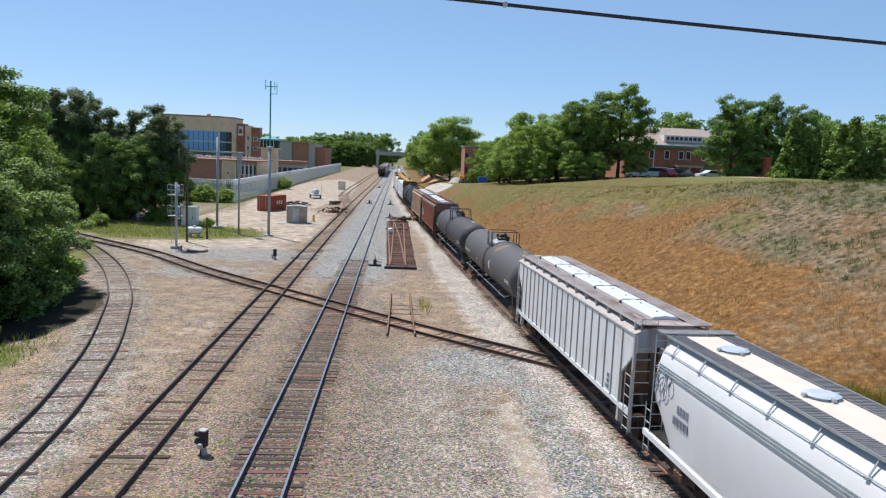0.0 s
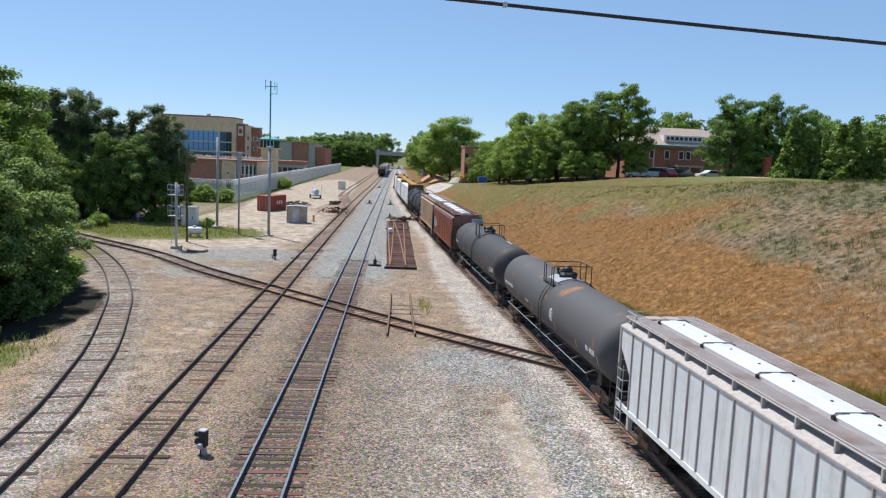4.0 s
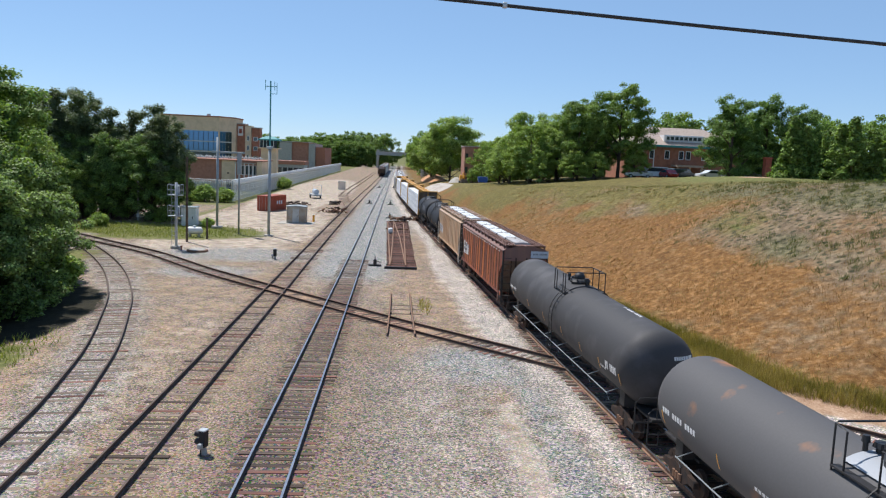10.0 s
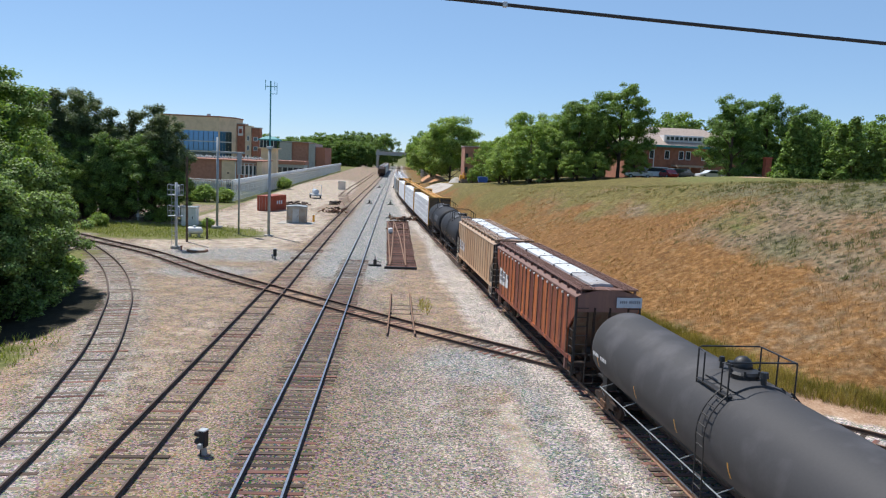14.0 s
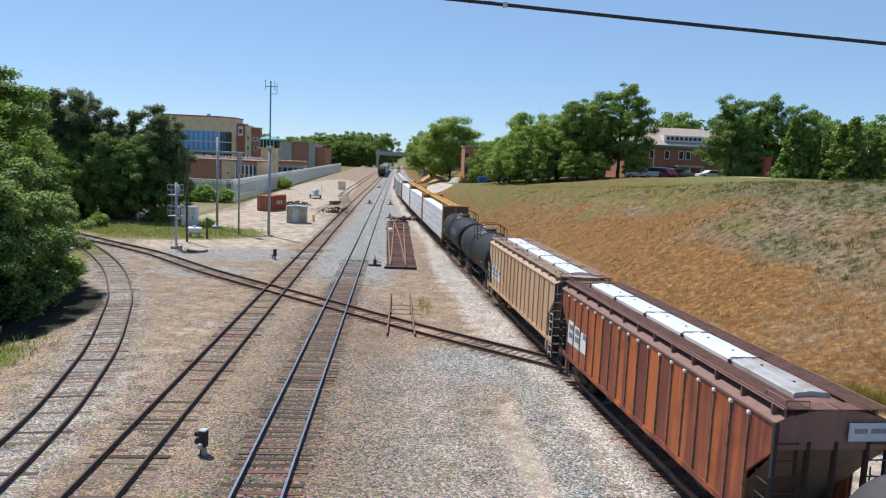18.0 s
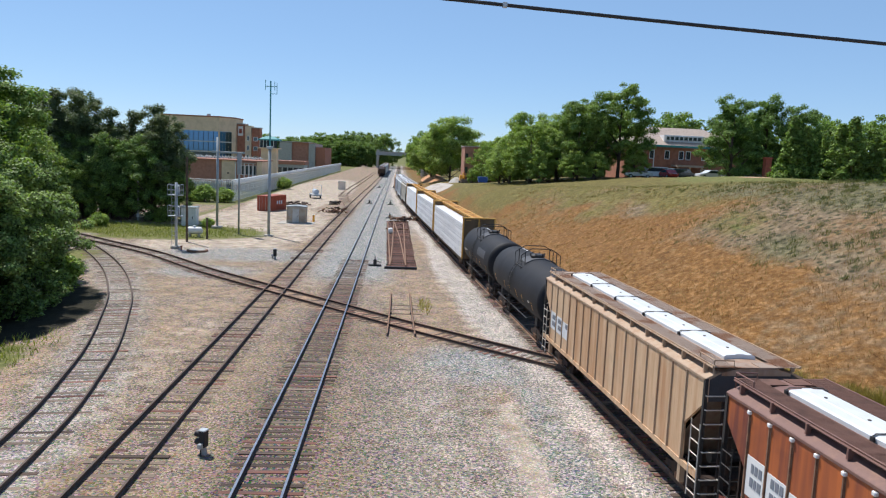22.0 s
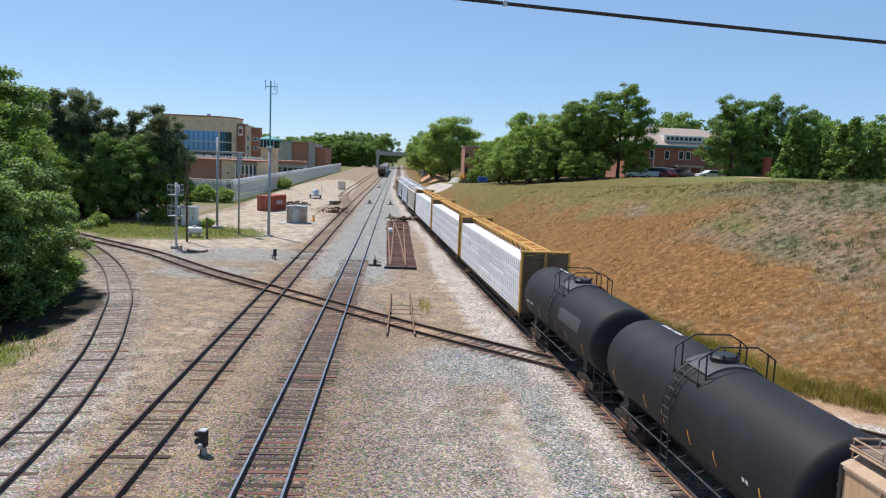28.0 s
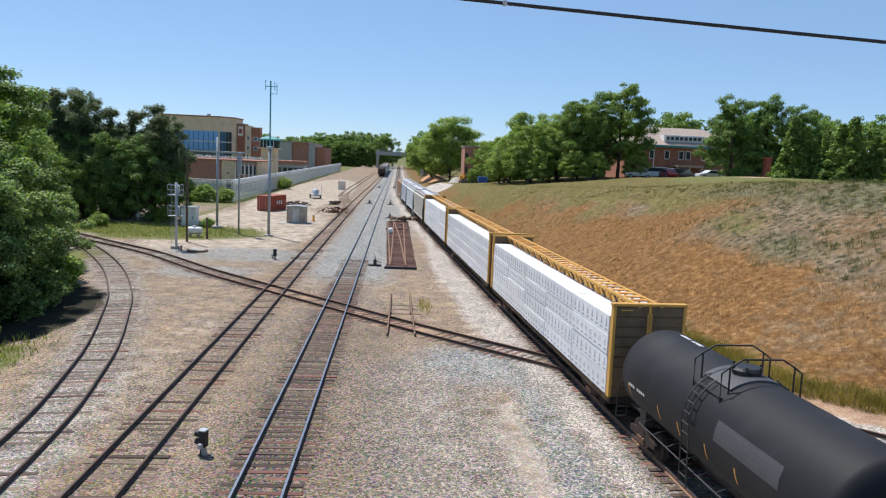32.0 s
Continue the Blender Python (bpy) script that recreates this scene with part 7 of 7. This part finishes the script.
def bent_rail(pts, parent, material, name="rail", z0=-0.04):
    bm = bmesh.new()
    for a, b in zip(pts, pts[1:]):
        d = (Vector((*b, 0)) - Vector((*a, 0))).normalized()
        n = Vector((d.y, -d.x, 0)) * 0.06
        vs = []
        for p in (a, b):
            for q in (-1, 1):
                vs.append([bm.verts.new((p[0] + q * n.x, p[1] + q * n.y, z)) for z in (z0, z0 + 0.16)])
        for f in ((vs[0][0], vs[0][1], vs[2][1], vs[2][0]), (vs[1][0], vs[3][0], vs[3][1], vs[1][1]), (vs[0][1], vs[1][1], vs[3][1], vs[2][1]), (vs[0][0], vs[1][0], vs[1][1], vs[0][1]), (vs[2][0], vs[2][1], vs[3][1], vs[3][0])):
            bm.faces.new(f)
    return part(name, bm, material, parent)


for p in (((-0.5, 69.5), (-0.8, 85), (-1.35, 113)), ((0.95, 69.5), (0.98, 113)), ((-0.45, 71), (-0.42, 90), (-0.45, 115)), ((0.9, 71), (0.45, 92), (-0.42, 115)), ((-1.5, 104), (1.6, 104)), ((-1.2, 116), (1.5, 116))):
    bent_rail(p, turn, M["rail_brown"])
# dark strip added for the end tie and the shadow it casts
part("plate", boxes((-1.0, 2.0, 68.7, 69.0, G, 0.02)), M["steel_dark"], turn)
part("white_bag", bevelled(boxes((-1.1, -0.5, 98, 99, 0.0, 0.7)), 0.2, 2), M["white"], turn)
stubs = thing("stub_rails", "pair of short rusty stub rails across the crossing", "rails")
for x, q in ((-0.24, -0.1), (1.16, 0.12)):
    line = [(x, 56.0), (x + q * 0.3, 48.5), (x + q, 42.6)]
    sweep("rail", line, 0, M["rail_rust"], M["rail_brown"], stubs, 1.2)
    part("joint_bar", boxes((x - 0.07, x + 0.07, 48.9, 49.6, -0.16, -0.05)), M["rail_rust"], stubs)
for y, a, b in ((47.0, -0.7, 1.6), (49.1, -0.5, 1.9), (50.6, -0.8, 1.7), (52.0, -0.2, 2.2), (54.6, 0.0, 0.8)):
    part("tie", boxes((a, b, y - 0.11, y + 0.11, -0.3, -0.19)), M["tie"], stubs)


def switch_stand(x, y, label="black switch stand with a side bar"):
    s = thing("switch_stand", label, "switch", group="switch stands", at=pose(x, y, G))
    part("base", bevelled(boxes((-0.6, 0.6, -0.2, 0.2, 0, 0.16)), 0.02, 1), M["steel_dark"], s)
    part("stand", bevelled(boxes((-0.16, 0.16, -0.14, 0.14, 0.16, 0.62)), 0.03, 1), M["black"], s)
    part("lever", tubes(0.03, [(0, 0, 0.5), (0.55, 0, 0.35)]), M["steel_dark"], s)
    part("target", bevelled(boxes((-0.05, 0.05, -0.16, 0.16, 0.62, 0.95)), 0.01, 1), M["black"], s)
    return s


for x, y in ((-1.9, 70.3), (-1.5, 158), (-5.9, 159), (-1.2, 124), (-5.9, 236), (-1.4, 238), (1.2, 118)):
    switch_stand(x, y)


# ---- scrap and heaps ----
def heap(name, label, category, x, y, n, size, material, seed, spread=1.6, high=0.8):
    r = random.Random(seed)
    h = thing(name, label, category, at=pose(x, y, G))
    for k in range(n):
        a, b = r.uniform(0.3, 1.0) * size, r.uniform(0.06, 0.14)
        bm = boxes((-a, a, -b, b, -b, b))
        part("piece", bm, material if r.random() < 0.7 else M["tie"], h, m=pose(r.gauss(0, spread), r.gauss(0, spread), abs(r.gauss(0, high * 0.5)) + 0.05, r.uniform(-15, 15), r.uniform(-20, 20), r.uniform(0, 180)))
    return h


heap("scrap_heap", "low heap of rusty rail scrap and timbers", "scrap", -10.9, 131.5, 40, 0.55, M["rail_brown"], 1, 1.0, 0.8)
heap("scrap_heap", "pile of old timbers beside the container", "scrap", -19.3, 146, 40, 0.8, M["tie_pale"], 2, 1.4, 0.5)
heap("scrap_heap", "dark heap of timber ends", "scrap", -12.6, 152, 18, 0.9, M["steel_dark"], 3, 0.6, 0.7)
heap("scrap_heap", "small tangle of rusty rods by the turnout", "scrap", 0.9, 121, 26, 0.8, M["rail_brown"], 4, 1.2, 0.6)
work = thing("utility_trailer", "pale blue and white utility trailer with pipes", "trailer", at=pose(-18.3, 170, G, 0, 0, 15))
part("bed", bevelled(boxes((-1.0, 1.0, -2.6, 2.6, 0.6, 0.95)), 0.03, 1), M["galv"], work)
part("tank", tubes(0.55, [(0, -1.8, 1.5), (0, 1.6, 1.5)], seg=14), M["hatch_blue"], work)
part("rack", tubes(0.06, [(-0.9, -2.4, 0.9), (-0.9, -2.4, 3.0), (0.9, -2.4, 3.0), (0.9, -2.4, 0.9)]), M["white"], work)
for s in (-1, 1):
    part("wheel", tubes(0.4, [(s * 1.0, 0.2, 0.4), (s * 1.25, 0.2, 0.4)], seg=14), M["black"], work)
wbox = thing("equipment_cabinet", "small weathered cabinet beside the siding", "cabinet", at=pose(-15.8, 215, G))
part("body", bevelled(boxes((-1, 1, -0.8, 0.8, 0, 2.2)), 0.03, 1), M["cream"], wbox)
part("roof", boxes((-1.1, 1.1, -0.9, 0.9, 2.2, 2.3)), M["concrete"], wbox)

# works beside the far main line
M["rubble"] = mat("rubble", (0.50, 0.45, 0.40), rough=0.95, scale=0.5, vary=0.45, fine=2.5, col2=(0.36, 0.30, 0.25), bump=1.0, bump_d=0.25)
M["clay"] = mat("clay", (0.50, 0.25, 0.12), rough=0.95, scale=0.6, vary=0.25)


def mound(label, x, y, rx, ry, h, material, seed):
    t = thing("earth_mound", label, "mound")
    V, F = [], []
    n, mrow = 24, 8
    for j in range(mrow + 1):
        f = j / mrow
        for i in range(n):
            a = 2 * math.pi * i / n
            k = 1 + 0.15 * noise.noise((math.cos(a) * 1.5 + seed, math.sin(a) * 1.5, f))
            z = h * (1 - f * f) ** 1.2 * (1 + 0.2 * noise.noise((a, f * 3, seed)))
            px, py = x + rx * f * k * math.cos(a), y + ry * f * k * math.sin(a)
            V.append((px, py, float(ground_z(px, py)) - 0.15 + z))
    for j in range(mrow):
        for i in range(n):
            F.append((j * n + i, j * n + (i + 1) % n, (j + 1) * n + (i + 1) % n, (j + 1) * n + i))
    ob = new("mound_body", raw_mesh("mound_body", V, F, material, True))
    ob.parent = t
    return t


mound("pale rock and rubble bank beside the main line", 11.0, 214, 4.5, 30, 1.0, M["rubble"], 1)
mound("orange clay bank by the far line", 13.5, 300, 5, 40, 2.2, M["clay"], 2)
mound("grey gravel pile by the works yard", 17.5, 230, 2.6, 4, 1.7, M["concrete"], 3)
dig = thing("digger", "small orange digger by the works yard", "digger", at=pose(19.0, 226, float(ground_z(19.0, 226))))
part("track_base", bevelled(boxes((-1.0, 1.0, -1.3, 1.3, 0, 0.6)), 0.1, 2), M["black"], dig)
part("cab", bevelled(boxes((-0.8, 0.8, -0.8, 1.0, 0.6, 2.3)), 0.1, 2), M["orange"], dig)
part("boom", tubes(0.16, [(0, -0.8, 1.2), (0, -2.4, 3.0), (0, -3.4, 1.6)]), M["orange"], dig)
skip = thing("waste_skip", "blue steel waste container", "skip", at=pose(21.8, 196, float(ground_z(21.8, 196))))
bm = bmesh.new()
prism_bm(bm, [(-1.1, 0.2), (1.1, 0.2), (1.3, 1.6), (-1.3, 1.6)], -1.0, 1.0)
part("body", bm, mat("skip_blue", (0.03, 0.10, 0.36), rough=0.5, scale=2, vary=0.2), skip)
for s in (-1, 1):
    part("skid", boxes((s * 0.8 - 0.1, s * 0.8 + 0.1, -1.0, 1.0, 0, 0.2)), M["steel_dark"], skip)
slabs = thing("slab_stack", "stack of pale timber slabs at the works yard", "stack", at=pose(20.6, 222, float(ground_z(20.6, 222))))
for k in range(4):
    part("slab", boxes((-2.4, 2.4, -0.8, 0.8, 0.3 * k, 0.3 * k + 0.24)), M["tie_pale"], slabs)
barrier = thing("panel_fence", "grey panel fence beside the far line", "fence")
for k in range(9):
    part("panel", boxes((9.5 + 0.55 * k, 9.9 + 0.55 * k, 330 + 3 * k, 330.4 + 3 * k, 1.0, 6.4)), M["concrete"], barrier)

# ---- far overbridge ----
bridge = thing("road_bridge", "grey girder road bridge on concrete piers across the line", "bridge")
part("girder", boxes((-17, 40, 560, 561, 9.4, 11.4)), M["pole_grey"], bridge)
part("deck", boxes((-17, 40, 560, 590, 11.4, 12.1)), M["concrete"], bridge)
for k in range(24):
    part("rail_post", boxes((-16.5 + 2.4 * k, -16.3 + 2.4 * k, 560, 560.2, 12.1, 13.2)), M["galv"], bridge)
part("parapet_rail", boxes((-17, 40, 560, 560.2, 13.1, 13.3)), M["galv"], bridge)
for x in (-16.6, 9, 26):
    part("pier", bevelled(boxes((x, x + 1.8, 560.4, 571, -0.4, 11.4 if x > -16 else 12.9)), 0.1, 1), M["concrete"], bridge)

# ---- overhead cable ----
wire = thing("overhead_cable", "thick black overhead cable slung beside the bridge", "cable", at=pose(0, 6, 0))


def lift(x):
    """Height of the cable, which hangs almost straight here."""
    return 11.42 - 0.0442 * (x - 0.375) - 0.0016 * max(0.0, (x - 0.375) * (3.9 - x))


bm = bmesh.new()
tube_bm(bm, [(x, 0, lift(x)) for x in np.linspace(-14, 18, 97)], 0.0145, 8)
part("strand", bm, M["black"], wire, smooth=True)
bm = bmesh.new()
tube_bm(bm, [(x, 0.012 * math.sin(x * 9), lift(x) + 0.012 * math.cos(x * 9)) for x in np.linspace(-14, 18, 700)], 0.0035, 4)
part("lashing", bm, M["black"], wire)
part("clip", bevelled(boxes((0.755, 0.79, -0.02, 0.02, lift(0.77) - 0.02, lift(0.77) + 0.021)), 0.004, 1), M["galv"], wire, "small bright metal clip")


# ---- dry grass, weeds and loose stones ----
def blades(name, label, category, pts, h, w, material, seed, lean=0.9):
    """Bent grass blades at plan points; each is one quad with a narrow tip."""
    r = np.random.default_rng(seed)
    n = len(pts)
    a = r.uniform(0, 2 * np.pi, n)
    hh = h * (0.5 + r.random(n))
    d = np.stack([np.cos(a), np.sin(a), np.zeros(n)], 1)
    up = np.stack([r.normal(0, lean, n) * 0.5, r.normal(0, lean, n) * 0.5, np.ones(n)], 1)
    p = pts
    tip = p + up * hh[:, None]
    ww = w * (0.6 + 0.8 * r.random(n))[:, None]
    V = np.stack([p - d * ww, p + d * ww, tip + d * ww * 0.35, tip - d * ww * 0.35], 1)
    ob = new(name, quads_mesh(name, V, material))
    return tagged(ob, label, category, kind="stuff")


def scatter(n, x0, x1, y0, y1, keep, seed):
    r = np.random.default_rng(seed)
    x, y = r.uniform(x0, x1, n), r.uniform(y0, y1, n)
    k = keep(x, y, r.random(n))
    x, y = x[k], y[k]
    return np.stack([x, y, ground_z(x, y) - 0.02], 1)


def patch(x, y, s, seed):
    return np.array([noise.noise((a * s, b * s, seed)) for a, b in zip(x, y)])


def grass_mat(name, cols, island=0.22):
    m = leaf_mat(name, cols[0], cols[1], island)
    return m


M["grass_rust"] = grass_mat("grass_rust", ((0.30, 0.152, 0.05), (0.39, 0.225, 0.09)), 0.2)
M["grass_straw"] = grass_mat("grass_straw", ((0.34, 0.245, 0.11), (0.41, 0.31, 0.16)), 0.15)
M["grass_olive"] = grass_mat("grass_olive", ((0.165, 0.175, 0.05), (0.25, 0.235, 0.08)), 0.2)
M["grass_tuft"] = grass_mat("grass_tuft", ((0.125, 0.135, 0.055), (0.20, 0.195, 0.09)), 0.25)
M["grass_green"] = grass_mat("grass_green", ((0.22, 0.24, 0.06), (0.34, 0.33, 0.11)))


def rel_of(x, y):
    return (x - base_x(y)) / np.interp(y, CREST_Y, CREST_D)


blades("dry_grass", "rust-brown dry grass over the cutting slope", "grass", scatter(90000, 8, 48, 26, 150, lambda x, y, q: (rel_of(x, y) > 0.0) & (rel_of(x, y) < 1.05) & (q < (0.65 - 0.75 * smooth01(0.45, 0.8, rel_of(x, y)) + 0.6 * patch(x, y, 0.09, 2.0)) * (1 - 0.9 * eroded_at(x, y))), 31), 0.10, 0.014, M["grass_rust"], 1, 0.55)
blades("dry_grass", "straw-coloured dry grass over the cutting slope", "grass", scatter(120000, 10, 62, 26, 160, lambda x, y, q: (rel_of(x, y) > 0.0) & (rel_of(x, y) < 1.3) & (q < (0.08 + 0.2 * (y < 55) + 0.4 * smooth01(0.4, 0.9, rel_of(x, y)) + 0.6 * patch(x, y, 0.11, 5.0)) * (1 - 0.55 * eroded_at(x, y))), 32), 0.10, 0.013, M["grass_straw"], 2, 0.55)
blades("rough_grass", "olive rough grass along the foot and top of the slope", "grass", scatter(90000, 10, 66, 24, 150, lambda x, y, q: ((rel_of(x, y) > -0.02) & (rel_of(x, y) < 0.1) & (y < 80)) | ((rel_of(x, y) > 0.82) & (rel_of(x, y) < 1.3) & (q < 0.35 + 0.6 * patch(x, y, 0.15, 8.0))) | (np.hypot(x - 29, (y - 63) * 0.7) < 4 * q) | ((eroded_at(x, y) > 0.3) & (q < 0.5 * patch(x, y, 0.25, 11.0))) | ((rel_of(x, y) > 0.45) & (rel_of(x, y) < 0.9) & (q < 0.6 * patch(x, y, 0.12, 14.0))), 33), 0.15, 0.012, M["grass_olive"], 3, 0.6)
blades("rough_grass", "tall dark tufts along the brow of the slope", "grass", scatter(220000, 22, 72, 30, 112, lambda x, y, q: (rel_of(x, y) > 0.72) & (rel_of(x, y) < 1.12) & (q < 0.9 * patch(x, y, 0.35, 21.0) - 0.08) | ((eroded_at(x, y) > 0.3) & (q < 0.8 * patch(x, y, 0.6, 23.0) - 0.1)), 36), 0.3, 0.011, M["grass_tuft"], 6)


def tufts(n, x0, x1, y0, y1, keep, seed, each=9, spread=0.1):
    """Blades gathered in small tufts."""
    c = scatter(n, x0, x1, y0, y1, keep, seed)
    r = np.random.default_rng(seed + 100)
    p = np.repeat(c, each, 0)
    p[:, :2] += r.normal(0, spread, (len(p), 2))
    p[:, 2] = ground_z(p[:, 0], p[:, 1]) - 0.02
    return p


def on_slope(x, y, a=0.0, b=1.05):
    return (rel_of(x, y) > a) & (rel_of(x, y) < b)


M["grass_fringe"] = grass_mat("grass_fringe", ((0.25, 0.205, 0.06), (0.40, 0.30, 0.115)), 0.35)
M["grass_dark"] = grass_mat("grass_dark", ((0.215, 0.10, 0.036), (0.29, 0.145, 0.05)), 0.25)
blades("rough_grass", "tall yellow-green grass fringe at the foot of the slope", "grass", tufts(17000, 14, 30, 22, 52, lambda x, y, q: on_slope(x, y, -0.005, 0.045 + 0.05 * 0.5) & (q < 0.95), 51, 14, 0.12), 0.42, 0.012, M["grass_fringe"], 8, 0.5)
blades("dry_grass", "dark rusty seed heads in tufts over the slope", "grass", tufts(3400, 12, 40, 30, 120, lambda x, y, q: on_slope(x, y, 0.03, 0.9) & (q < (0.75 + patch(x, y, 0.2, 31.0)) * (1 - 0.8 * eroded_at(x, y))), 52, 8, 0.16), 0.12, 0.013, M["grass_dark"], 9, 0.8)
blades("dry_grass", "pale straw tufts over the slope", "grass", tufts(4600, 12, 44, 30, 110, lambda x, y, q: on_slope(x, y, 0.03, 1.0) & (q < 0.45 + 0.8 * patch(x, y, 0.25, 33.0) + 0.5 * eroded_at(x, y)), 53, 7, 0.12), 0.15, 0.012, M["grass_straw"], 10, 0.6)
blades("weeds", "grey-green weeds on the bare stretch and brow", "weeds", tufts(2600, 22, 50, 34, 85, lambda x, y, q: on_slope(x, y, 0.4, 1.05) & (q < 0.75 * eroded_at(x, y) * (0.5 + patch(x, y, 0.4, 37.0)) + 1.2 * (rel_of(x, y) > 0.8) * (0.25 + patch(x, y, 0.3, 39.0))), 54, 26, 0.15), 0.24, 0.013, M["grass_tuft"], 11, 0.8)
blades("grass", "green grass on the verge beside the yard", "grass", scatter(60000, -50, -17, 26, 108, lambda x, y, q: ((np.hypot((x + 32) * 0.55, y - 94) < 9 * (0.7 + 0.4 * q)) & (y > 82 - 0.0 * x) & ((x + 36.9) * 0.7 + (y - 87) * 0.7 > 2.5)) | (np.hypot(x + 18.8, (y - 36) * 0.35) < 1.9 * (0.5 + 0.6 * q)), 34), 0.22, 0.03, M["grass_green"], 4)
blades("weeds", "clump of yellow-green weeds beside the stub rails", "weeds", scatter(1100, 1.2, 3.2, 48, 56, lambda x, y, q: np.hypot((x - 2.15) * 3.4, (y - 52) * 0.6) < 1.7 * (0.4 + 0.7 * q), 35), 0.22, 0.02, grass_mat("weed", ((0.38, 0.32, 0.10), (0.48, 0.41, 0.16))), 5)


def stones(name, label, pts, size, material, seed):
    """Small angular stones, joined."""
    r = np.random.default_rng(seed)
    n = len(pts)
    base = np.array([(1, 0, -0.4), (-0.5, 0.85, -0.4), (-0.5, -0.85, -0.4), (0.1, 0.1, 0.75)])
    V = base[None] * (0.6 + 0.8 * r.random((n, 4, 1))) * size * (0.5 + r.random((n, 1, 1)))
    a = r.uniform(0, 2 * np.pi, n)
    c, s = np.cos(a)[:, None], np.sin(a)[:, None]
    x, y = V[..., 0] * c - V[..., 1] * s, V[..., 0] * s + V[..., 1] * c
    V = np.stack([x, y, V[..., 2]], -1) + pts[:, None]
    i = np.arange(n)[:, None] * 4
    F = np.concatenate([i + np.array([[0, 1, 3]]), i + np.array([[1, 2, 3]]), i + np.array([[2, 0, 3]])])
    me = raw_mesh(name, V.reshape(-1, 3).tolist(), F.tolist(), material)
    return tagged(new(name, me), label, "stones", kind="stuff")


M["stone_mix"] = mat("stone_mix", (0.30, 0.245, 0.195), rough=0.95, scale=1.0, vary=0.2, island=0.5, bump=0)
M["stone_pale"] = mat("stone_pale", (0.44, 0.40, 0.36), rough=0.95, scale=1.0, vary=0.15, island=0.5, bump=0)
stones("loose_stones", "loose mixed gravel stones over the yard", scatter(70000, -16, 9, 16, 60, lambda x, y, q: (q < 0.9 - (y - 16) / 60) & (np.abs(x + 3.88) > 0.9), 41), 0.035, M["stone_mix"], 6)
stones("ballast_stones", "pale crushed ballast beside the main track", scatter(90000, 4, 12.5, 16, 80, lambda x, y, q: (np.abs(x - np.interp(y, TY, TX) + 0.3) < 3.0 + 0.5 * q) & (np.abs(x - np.interp(y, TY, TX)) > 1.3) & (q < 0.95 - (y - 16) / 90), 42), 0.045, M["stone_pale"], 7)


# ---- moving things ----
def motions():
    times = [0, 2, 4, 6, 8, 10, 12, 14, 16, 18, 20, 22, 24, 26, 28, 30, 32]
    for car, s, half in CARS:
        walk(car, [(t, car_pose(s, half, t)) for t in times])
    turns = [k * 0.16 for k in range(201)]
    for ob, d in WHEELS:
        walk(ob, [(t, pose(0, d, 0.46, math.degrees((along(0, t) - along(0, 0)) / 0.46) % 360)) for t in turns])

    # the cable sways a little in the wind
    sway = ((0, 0.0), (2, -0.012), (3.5, -0.002), (6, -0.01), (7.5, -0.001), (9.5, -0.012), (13, -0.001), (16, -0.004), (19, -0.003), (23, -0.007), (25, 0.008), (28, 0.013), (29.5, 0.019), (30.5, 0.011), (32, 0.016))
    walk(wire, [(t, pose(0, 6, 0.6 * dz)) for t, dz in sway])


motions()
